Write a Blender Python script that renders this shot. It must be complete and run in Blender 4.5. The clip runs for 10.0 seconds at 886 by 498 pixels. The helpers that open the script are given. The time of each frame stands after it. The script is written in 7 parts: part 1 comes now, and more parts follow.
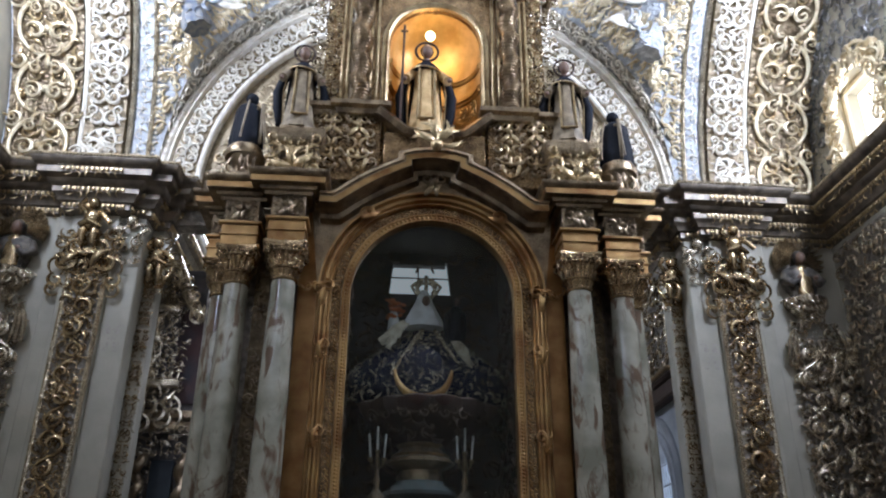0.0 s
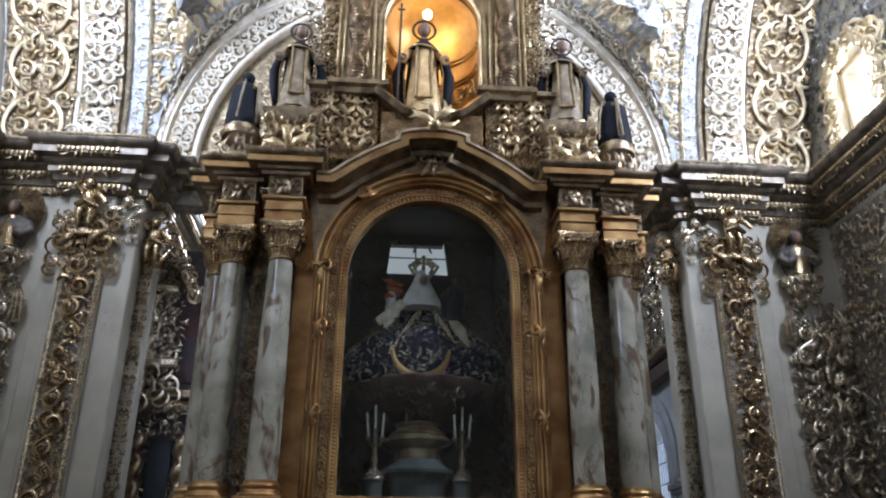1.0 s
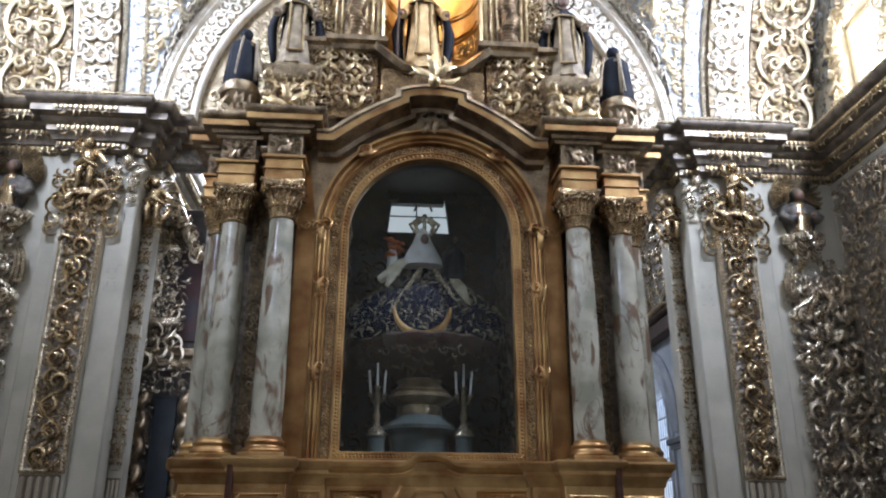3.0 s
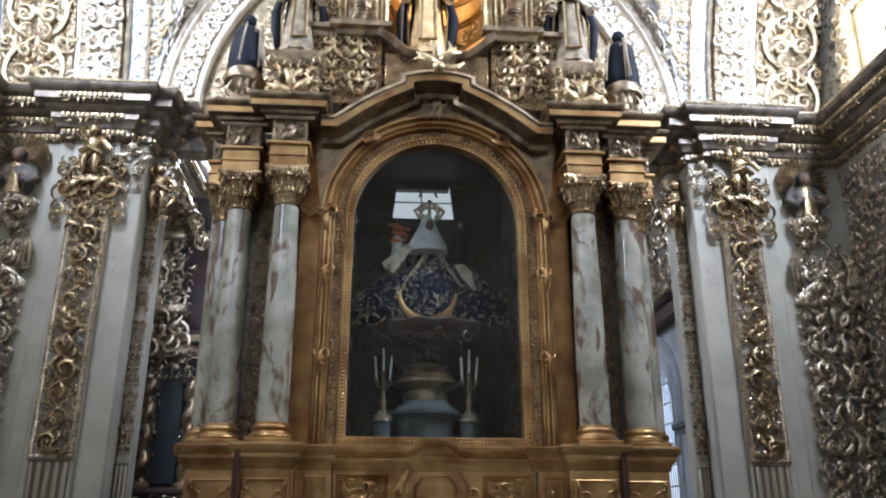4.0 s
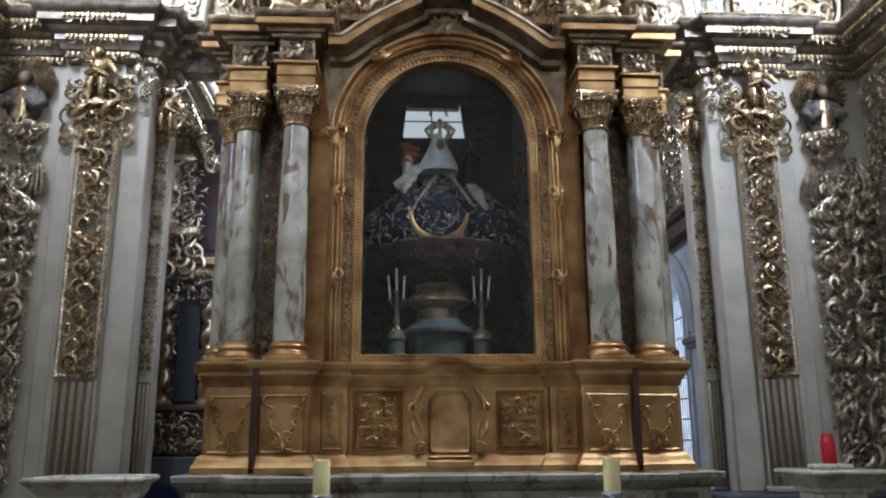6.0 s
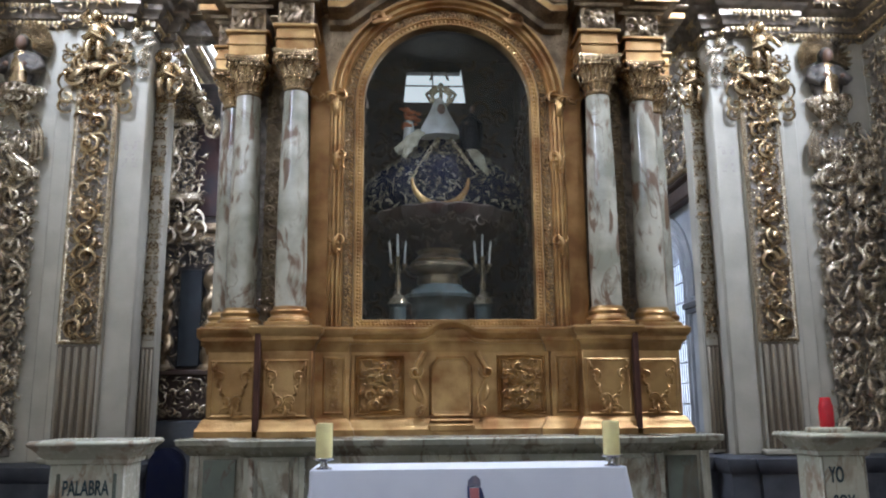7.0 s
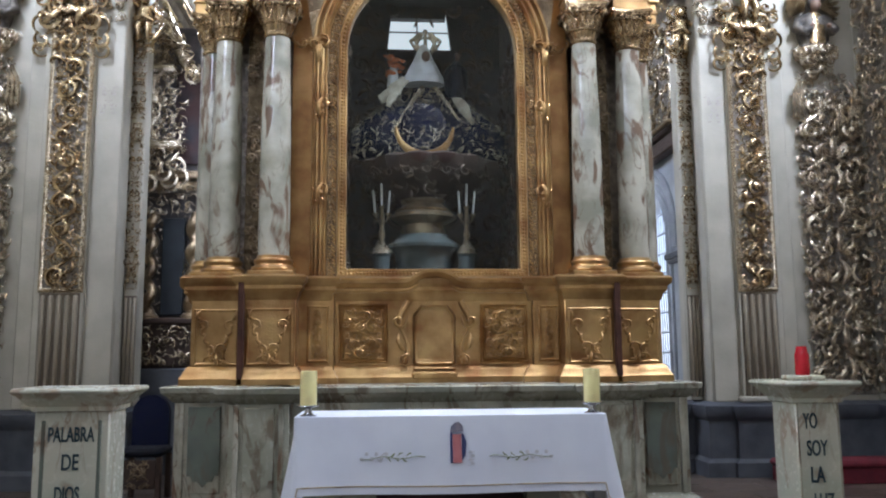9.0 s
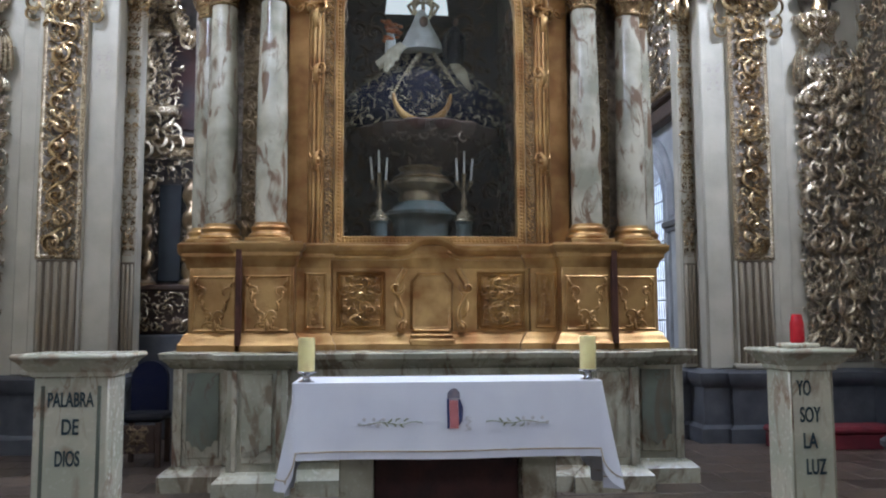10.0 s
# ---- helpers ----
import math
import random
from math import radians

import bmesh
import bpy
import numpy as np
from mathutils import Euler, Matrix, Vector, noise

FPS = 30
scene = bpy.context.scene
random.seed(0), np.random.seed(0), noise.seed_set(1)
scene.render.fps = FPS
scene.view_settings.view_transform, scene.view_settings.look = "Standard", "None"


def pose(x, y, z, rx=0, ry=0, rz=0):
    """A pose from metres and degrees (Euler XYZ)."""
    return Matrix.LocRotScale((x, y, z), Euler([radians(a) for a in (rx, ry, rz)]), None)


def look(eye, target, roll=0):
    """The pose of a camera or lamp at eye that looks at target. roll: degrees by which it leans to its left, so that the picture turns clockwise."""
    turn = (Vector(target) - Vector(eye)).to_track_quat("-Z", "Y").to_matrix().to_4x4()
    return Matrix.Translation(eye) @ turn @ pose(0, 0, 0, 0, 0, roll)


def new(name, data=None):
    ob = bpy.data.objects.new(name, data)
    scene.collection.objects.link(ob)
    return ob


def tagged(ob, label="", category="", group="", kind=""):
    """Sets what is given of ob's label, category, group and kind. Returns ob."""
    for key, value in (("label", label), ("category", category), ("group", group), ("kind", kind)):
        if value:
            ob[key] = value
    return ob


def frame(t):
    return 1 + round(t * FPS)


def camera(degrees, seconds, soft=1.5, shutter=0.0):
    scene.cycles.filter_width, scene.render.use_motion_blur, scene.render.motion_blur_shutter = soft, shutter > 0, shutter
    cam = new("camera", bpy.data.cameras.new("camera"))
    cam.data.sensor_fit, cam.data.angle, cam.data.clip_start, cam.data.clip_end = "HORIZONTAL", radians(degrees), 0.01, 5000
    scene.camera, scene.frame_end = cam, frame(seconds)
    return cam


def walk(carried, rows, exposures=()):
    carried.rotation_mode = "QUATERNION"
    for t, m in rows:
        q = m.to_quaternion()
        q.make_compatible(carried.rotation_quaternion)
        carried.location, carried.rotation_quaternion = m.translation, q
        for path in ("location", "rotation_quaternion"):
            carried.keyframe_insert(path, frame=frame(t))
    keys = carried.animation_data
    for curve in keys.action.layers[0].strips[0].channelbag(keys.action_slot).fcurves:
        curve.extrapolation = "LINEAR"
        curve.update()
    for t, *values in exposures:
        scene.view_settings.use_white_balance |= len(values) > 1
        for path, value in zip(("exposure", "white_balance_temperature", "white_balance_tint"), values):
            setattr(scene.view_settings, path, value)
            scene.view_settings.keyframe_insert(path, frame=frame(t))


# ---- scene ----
cam = camera(57.77, 10.0, soft=2.1)
EX, EY, EZ = -0.4, 0.0, 1.35
PATH = [
    (0.0, pose(EX, EY, EZ, 114.59, 0, -4.34) @ pose(0, 0, 0, 0, 0, 0.46)),
    (0.5, pose(EX, EY, EZ, 113.68, 0, -4.43) @ pose(0, 0, 0, 0, 0, 0.45)),
    (1.0, pose(EX, EY, EZ, 113.16, 0, -4.55) @ pose(0, 0, 0, 0, 0, 0.35)),
    (1.5, pose(EX, EY, EZ, 112.65, 0, -4.67) @ pose(0, 0, 0, 0, 0, 0.24)),
    (2.0, pose(EX, EY, EZ, 111.49, 0, -4.78) @ pose(0, 0, 0, 0, 0, 0.21)),
    (2.5, pose(EX, EY, EZ, 110.73, 0, -4.68) @ pose(0, 0, 0, 0, 0, 0.19)),
    (4.0, pose(EX, EY, EZ, 109.18, 0, -4.11) @ pose(0, 0, 0, 0, 0, 0.08)),
    (4.5, pose(EX, EY, EZ, 108.62, 0, -4.00) @ pose(0, 0, 0, 0, 0, -0.05)),
    (5.0, pose(EX, EY, EZ, 107.61, 0, -3.95) @ pose(0, 0, 0, 0, 0, -0.15)),
    (5.5, pose(EX, EY, EZ, 105.23, 0, -3.94) @ pose(0, 0, 0, 0, 0, -0.24)),
    (6.0, pose(EX, EY, EZ, 103.45, 0, -3.23) @ pose(0, 0, 0, 0, 0, -0.42)),
    (7.5, pose(EX, EY, EZ, 100.14, 0, -3.17) @ pose(0, 0, 0, 0, 0, -0.49)),
    (8.0, pose(EX, EY, EZ, 99.53, 0, -3.46) @ pose(0, 0, 0, 0, 0, -0.38)),
    (8.5, pose(EX, EY, EZ, 98.80, 0, -3.83) @ pose(0, 0, 0, 0, 0, -0.33)),
    (9.0, pose(EX, EY, EZ, 97.39, 0, -4.27) @ pose(0, 0, 0, 0, 0, -0.39)),
    (9.5, pose(EX, EY, EZ, 96.19, 0, -4.44) @ pose(0, 0, 0, 0, 0, -0.35)),
    (10.0, pose(EX, EY, EZ, 95.07, 0, -4.44) @ pose(0, 0, 0, 0, 0, -0.24)),
]
STOPS = [(0.0, -0.74), (1.0, -0.5), (1.5, -0.5), (2.0, -0.46), (2.5, -0.15), (4.0, 0.14), (4.5, 0.11), (5.0, 0.07), (5.5, 0.04), (6.0, 0.11), (7.5, 0.69), (8.5, 0.68), (10.0, 0.61)]
walk(cam, PATH, [(t, stops + 0.08, 6200, 13) for t, stops in STOPS])

# ---- light ----
world = bpy.data.worlds.new("world")
scene.world = world
world.use_nodes = True
wn = world.node_tree.nodes
sky = wn.new("ShaderNodeTexSky")
sky.sky_type, sky.sun_disc = "NISHITA", False
sky.sun_elevation, sky.sun_rotation = radians(50), radians(120)
world.node_tree.links.new(sky.outputs[0], wn["Background"].inputs[0])
wn["Background"].inputs[1].default_value = 0.12


def glow(name, g, colour, strength, label):
    """A plain bright backdrop of daylight outside a window."""
    ma = bpy.data.materials.new(name)
    ma.use_nodes = True
    b = ma.node_tree.nodes["Principled BSDF"]
    b.inputs["Base Color"].default_value = (*colour, 1)
    b.inputs["Emission Color"].default_value, b.inputs["Emission Strength"].default_value = (*colour, 1), strength
    return solid(name, g, ma, label, "backdrop", kind="structure")


def area(name, m, w, h, watts, colour):
    d = bpy.data.lights.new(name, "AREA")
    d.shape, d.size, d.size_y, d.energy, d.color = "RECTANGLE", w, h, watts, colour
    ob = new(name, d)
    ob.matrix_world = m
    return ob


COOL = (0.68, 0.785, 1.0)
area("window_light_east", look((5.12, 7.62, 6.85), (-3.0, 8.0, 7.5)), 1.0, 1.25, 45, COOL)
# Added lamps high on both sides to brighten the vault; no openings there.
for side_x, watts in ((-5.1, 1150), (5.1, 1650)):
    area("vault_fill_light", look((side_x, 4.9 - 0.08 * side_x, 8.4), (min(0.0, 0.35 * side_x), 8.7, 10.4)), 1.6, 2.2, watts, COOL)
area("dome_light", look((0, 3.5, 11.6), (0, 7.0, 2)), 3.0, 3.0, 80, COOL)
# Added pair of lamps behind the eye, fill for the upper front.
for side_x, watts in ((-4.3, 60), (4.3, 60)):
    area("rear_fill_light", look((side_x, -5.7, 8.2), (0, 8.8, 7.6)), 1.2, 2.2, watts, COOL)
# Added lamp on the west side to lift the east wall.
area("west_fill_light", look((-5.1, 1.6, 6.4), (5.2, 7.6, 3.6)), 1.4, 2.0, 210, COOL)
# Added low lamp behind the eye as frontal fill; the wall has no door.
area("front_fill_light", look((0, -5.8, 1.5), (0, 8, 1.6)), 2.8, 2.6, 15, (0.72, 0.84, 1.0))
area("apse_light", look((-2.6, 11.42, 6.85), (1.5, 9.3, 4.2)), 1.3, 1.0, 300, COOL)
# Added lamp hung before the side retable to brighten it.
area("retable_fill_light", look((-2.35, 9.0, 3.6), (-3.1, 9.8, 3.0)), 0.3, 2.4, 6, COOL)
area("side_room_light", look((3.56, 10.78, 2.0), (0.0, 10.4, 2.0)), 1.2, 2.6, 32, COOL)

# ---- materials ----


def mat(name, colour, rough=0.6, metal=0.0, colour2=None, scale=6.0, bump=0.1, bump_scale=60.0, carve=0.0, spec=0.5):
    """A surface of two mixed tones with fine relief."""
    ma = bpy.data.materials.new(name)
    ma.use_nodes = True
    nt = ma.node_tree
    b = nt.nodes["Principled BSDF"]
    b.inputs["Roughness"].default_value = rough
    b.inputs["Metallic"].default_value = metal
    b.inputs["Specular IOR Level"].default_value = spec
    co = nt.nodes.new("ShaderNodeTexCoord")
    n1 = nt.nodes.new("ShaderNodeTexNoise")
    n1.inputs["Scale"].default_value, n1.inputs["Detail"].default_value = scale, 6
    nt.links.new(co.outputs["Object"], n1.inputs["Vector"])
    mix = nt.nodes.new("ShaderNodeMix")
    mix.data_type = "RGBA"
    mix.inputs["A"].default_value = (*colour, 1)
    c2 = colour2 or tuple(c * 0.75 for c in colour)
    mix.inputs["B"].default_value = (*c2, 1)
    ramp = nt.nodes.new("ShaderNodeMapRange")
    ramp.inputs["From Min"].default_value, ramp.inputs["From Max"].default_value = 0.38, 0.66
    nt.links.new(n1.outputs["Fac"], ramp.inputs["Value"])
    nt.links.new(ramp.outputs[0], mix.inputs["Factor"])
    nt.links.new(mix.outputs["Result"], b.inputs["Base Color"])
    n2 = nt.nodes.new("ShaderNodeTexNoise")
    n2.inputs["Scale"].default_value, n2.inputs["Detail"].default_value = bump_scale, 4
    nt.links.new(co.outputs["Object"], n2.inputs["Vector"])
    bu = nt.nodes.new("ShaderNodeBump")
    bu.inputs["Strength"].default_value, bu.inputs["Distance"].default_value = bump, 0.02
    nt.links.new(n2.outputs["Fac"], bu.inputs["Height"])
    nt.links.new(bu.outputs[0], b.inputs["Normal"])
    if carve:
        wob = nt.nodes.new("ShaderNodeTexNoise")
        wob.inputs["Scale"].default_value = carve * 0.35
        nt.links.new(co.outputs["Object"], wob.inputs["Vector"])
        add = nt.nodes.new("ShaderNodeMix")
        add.data_type = "VECTOR"
        add.inputs["Factor"].default_value = 0.16
        nt.links.new(co.outputs["Object"], add.inputs["A"])
        nt.links.new(wob.outputs["Color"], add.inputs["B"])
        vo = nt.nodes.new("ShaderNodeTexVoronoi")
        vo.feature = "SMOOTH_F1"
        vo.inputs["Scale"].default_value = carve
        nt.links.new(add.outputs["Result"], vo.inputs["Vector"])
        b2 = nt.nodes.new("ShaderNodeBump")
        b2.inputs["Strength"].default_value, b2.inputs["Distance"].default_value = 1.0, 0.5 / carve
        b2.invert = True
        nt.links.new(vo.outputs["Distance"], b2.inputs["Height"])
        nt.links.new(b2.outputs[0], bu.inputs["Normal"])
    mr = nt.nodes.new("ShaderNodeMapRange")
    mr.inputs["To Min"].default_value, mr.inputs["To Max"].default_value = max(0.03, rough - 0.12), min(1, rough + 0.12)
    nt.links.new(n2.outputs["Fac"], mr.inputs["Value"])
    nt.links.new(mr.outputs[0], b.inputs["Roughness"])
    return ma


def veined(name, base, pale, vein, scale=2.2, rough=0.25, blotch=0.5):
    """Onyx marble: cloudy bands of two tones with brown veins."""
    ma = mat(name, base, rough, 0, pale, scale, 0.02, 30)
    nt = ma.node_tree
    b = nt.nodes["Principled BSDF"]
    link = b.inputs["Base Color"].links[0]
    src = link.from_socket
    co = [n for n in nt.nodes if n.type == "TEX_COORD"][0]
    mp = nt.nodes.new("ShaderNodeMapping")
    mp.inputs["Scale"].default_value = (1.0, 1.0, 0.45)
    mp.inputs["Rotation"].default_value = (0.5, 0.3, 0)
    nt.links.new(co.outputs["Object"], mp.inputs["Vector"])
    nz = nt.nodes.new("ShaderNodeTexNoise")
    nz.inputs["Scale"].default_value, nz.inputs["Detail"].default_value, nz.inputs["Distortion"].default_value = scale * 1.6, 7, 1.2
    nt.links.new(mp.outputs[0], nz.inputs["Vector"])
    # thin veins where the noise crosses its middle
    sub = nt.nodes.new("ShaderNodeMath")
    sub.operation = "SUBTRACT"
    sub.inputs[1].default_value = 0.5
    nt.links.new(nz.outputs["Fac"], sub.inputs[0])
    ab = nt.nodes.new("ShaderNodeMath")
    ab.operation = "ABSOLUTE"
    nt.links.new(sub.outputs[0], ab.inputs[0])
    mr = nt.nodes.new("ShaderNodeMapRange")
    mr.inputs["From Max"].default_value, mr.inputs["To Min"].default_value, mr.inputs["To Max"].default_value = 0.022, 0.85, 0.0
    nt.links.new(ab.outputs[0], mr.inputs["Value"])
    # veins come in patches
    nk = nt.nodes.new("ShaderNodeTexNoise")
    nk.inputs["Scale"].default_value = scale * 0.9
    nt.links.new(co.outputs["Object"], nk.inputs["Vector"])
    m2 = nt.nodes.new("ShaderNodeMapRange")
    m2.inputs["From Min"].default_value, m2.inputs["From Max"].default_value = 0.45, 0.65
    nt.links.new(nk.outputs["Fac"], m2.inputs["Value"])
    mul = nt.nodes.new("ShaderNodeMath")
    mul.operation = "MULTIPLY"
    nt.links.new(mr.outputs[0], mul.inputs[0])
    nt.links.new(m2.outputs[0], mul.inputs[1])
    mx = nt.nodes.new("ShaderNodeMix")
    mx.data_type = "RGBA"
    nt.links.new(mul.outputs[0], mx.inputs["Factor"])
    nt.links.new(src, mx.inputs["A"])
    mx.inputs["B"].default_value = (*vein, 1)
    # brown blotches drawn out along the height
    m3 = nt.nodes.new("ShaderNodeMapping")
    m3.inputs["Scale"].default_value = (1.0, 1.0, 0.4)
    nt.links.new(co.outputs["Object"], m3.inputs["Vector"])
    nb = nt.nodes.new("ShaderNodeTexNoise")
    nb.inputs["Scale"].default_value, nb.inputs["Detail"].default_value, nb.inputs["Distortion"].default_value = scale * 2.0, 8, 1.0
    nt.links.new(m3.outputs[0], nb.inputs["Vector"])
    m4 = nt.nodes.new("ShaderNodeMapRange")
    m4.inputs["From Min"].default_value, m4.inputs["From Max"].default_value, m4.inputs["To Max"].default_value = 0.535, 0.62, blotch
    nt.links.new(nb.outputs["Fac"], m4.inputs["Value"])
    mb = nt.nodes.new("ShaderNodeMix")
    mb.data_type = "RGBA"
    nt.links.new(m4.outputs[0], mb.inputs["Factor"])
    nt.links.new(mx.outputs["Result"], mb.inputs["A"])
    mb.inputs["B"].default_value = (vein[0] * 1.1, vein[1] * 1.1, vein[2] * 1.1, 1)
    nt.links.new(mb.outputs["Result"], b.inputs["Base Color"])
    return ma


GOLD = mat("gilded_wood", (0.52, 0.33, 0.135), 0.34, 0.85, (0.26, 0.125, 0.045), 4, 0.22, 70)
# Browner gold for the recessed jambs, their shadow put into the colour.
JAMB_GOLD = mat("shaded_orange_gilding", (0.40, 0.22, 0.085), 0.36, 0.85, (0.22, 0.105, 0.038), 5, 0.2, 70)
# Shade of the corner round the window is put into this dark grey.
GREY_CARVING = mat("shaded_grey_carving", (0.34, 0.33, 0.31), 0.35, 0.4, (0.16, 0.155, 0.15), 9, 0.25, 60)
GOLD_CAP = mat("bronzed_gilding", (0.46, 0.33, 0.18), 0.24, 0.9, (0.20, 0.125, 0.06), 9, 0.25, 80)
GOLD_DARK = mat("aged_gilding", (0.43, 0.325, 0.20), 0.30, 0.85, (0.17, 0.12, 0.075), 7, 0.2, 80)
GOLD_PALE = mat("pale_gilding", (0.66, 0.56, 0.40), 0.26, 0.8, (0.42, 0.34, 0.23), 8, 0.2, 80)
CARVED = mat("tarnished_carving", (0.66, 0.56, 0.41), 0.24, 0.8, (0.29, 0.23, 0.155), 9, 0.25, 70)
STUCCO = mat("white_stucco_relief", (0.85, 0.79, 0.68), 0.5, 0, (0.66, 0.58, 0.44), 9, 0.2, 60)
# Paled gilding: makes up for light the downward-facing soffit lacks.
SOFFIT_GROUND = mat("lightened_soffit_ground", (0.62, 0.57, 0.47), 0.38, 0.35, (0.34, 0.28, 0.2), 11, 0.3, 60, 26)
# Darker than the scrolls over it: recess shade is put into the colour.
GOLD_GROUND = mat("shaded_gilt_ground", (0.30, 0.23, 0.14), 0.32, 0.8, (0.14, 0.10, 0.06), 9, 0.3, 60, 24)
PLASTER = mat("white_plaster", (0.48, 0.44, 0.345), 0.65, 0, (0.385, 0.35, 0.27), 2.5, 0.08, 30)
# Paler than PLASTER so that unseen surfaces bounce more light.
BOUNCE_WHITE = mat("bounce_white_stucco", (0.78, 0.75, 0.68), 0.6, 0, (0.62, 0.58, 0.5), 3, 0.15, 30)
# Shade behind the reliefs and columns is put into this tone.
GROUND = mat("shaded_relief_ground", (0.30, 0.26, 0.21), 0.4, 0.4, (0.17, 0.145, 0.12), 12, 0.5, 45, 22)
# Attic and leaf-band recesses: their shade is put into this brown gold.
SHADED_GOLD = mat("shaded_brown_gilding", (0.33, 0.215, 0.105), 0.27, 0.85, (0.13, 0.08, 0.04), 8, 0.25, 70)
STUCCO_GILT = mat("gilded_stucco_leaves", (0.76, 0.65, 0.44), 0.36, 0.35, (0.50, 0.37, 0.20), 9, 0.2, 70)
# Dark gaps of the pierced stucco, shade included, are put into this brown.
GILT_GROUND = mat("shaded_brown_ground", (0.36, 0.28, 0.17), 0.42, 0.35, (0.19, 0.14, 0.08), 11, 0.3, 60, 20)
SCROLL_GOLD = mat("warm_scroll_gilding", (0.58, 0.44, 0.24), 0.30, 0.8, (0.32, 0.22, 0.11), 7, 0.2, 80)
GREY_STONE = mat("grey_stone", (0.085, 0.09, 0.10), 0.55, 0, (0.05, 0.052, 0.06), 4, 0.15, 50)
STONE_TRIM = mat("cornice_stone", (0.27, 0.22, 0.165), 0.38, 0.5, (0.13, 0.105, 0.08), 8, 0.3, 60)
ONYX = veined("green_onyx", (0.225, 0.213, 0.155), (0.44, 0.402, 0.31), (0.11, 0.058, 0.032), 3.0, 0.13, 0.85)
ONYX_PALE = veined("pale_onyx", (0.27, 0.265, 0.195), (0.46, 0.43, 0.33), (0.12, 0.08, 0.048), 2.6, 0.25, 0.75)
ONYX_LIGHT = veined("light_green_onyx", (0.44, 0.45, 0.35), (0.60, 0.56, 0.44), (0.22, 0.11, 0.06), 2.6, 0.25, 0.5)
ONYX_GREEN = veined("deep_green_onyx", (0.105, 0.12, 0.095), (0.185, 0.20, 0.16), (0.12, 0.08, 0.05), 2.6, 0.2, 0.5)
CLOTH = mat("white_linen", (0.76, 0.78, 0.84), 0.85, 0, (0.70, 0.72, 0.79), 3, 0.06, 200)
WAX = mat("candle_wax", (0.86, 0.77, 0.36), 0.45, 0, (0.74, 0.62, 0.28), 10, 0.05, 40)
RED_GLASS = mat("red_glass", (0.55, 0.02, 0.03), 0.2, 0, (0.4, 0.01, 0.02), 8, 0.02, 30)
FLOOR = mat("stone_floor", (0.10, 0.072, 0.054), 0.4, 0, (0.05, 0.038, 0.032), 2.2, 0.08, 40)
STRIP_WOOD = mat("dark_red_brown_wood", (0.07, 0.028, 0.016), 0.75, 0, (0.04, 0.016, 0.01), 8, 0.2, 50, 0.0, 0.2)
DARK_WOOD = mat("dark_wood", (0.055, 0.028, 0.016), 0.6, 0, (0.035, 0.017, 0.01), 8, 0.2, 50)
# Carving and onyx within the case: its dimness is put into both colours.
SHADED_CARVING = mat("shaded_brown_carving", (0.13, 0.085, 0.05), 0.4, 0.5, (0.05, 0.032, 0.022), 9, 0.3, 60)
CASE_ONYX = veined("shaded_case_onyx", (0.06, 0.075, 0.07), (0.13, 0.15, 0.14), (0.05, 0.04, 0.03), 4.0, 0.25, 0.5)
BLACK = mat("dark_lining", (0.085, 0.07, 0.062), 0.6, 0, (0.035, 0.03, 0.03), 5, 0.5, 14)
NAVY = mat("dark_green_lettering", (0.02, 0.05, 0.06), 0.5, 0, (0.015, 0.035, 0.04), 9, 0.02, 40)

# ---- geometry helpers ----


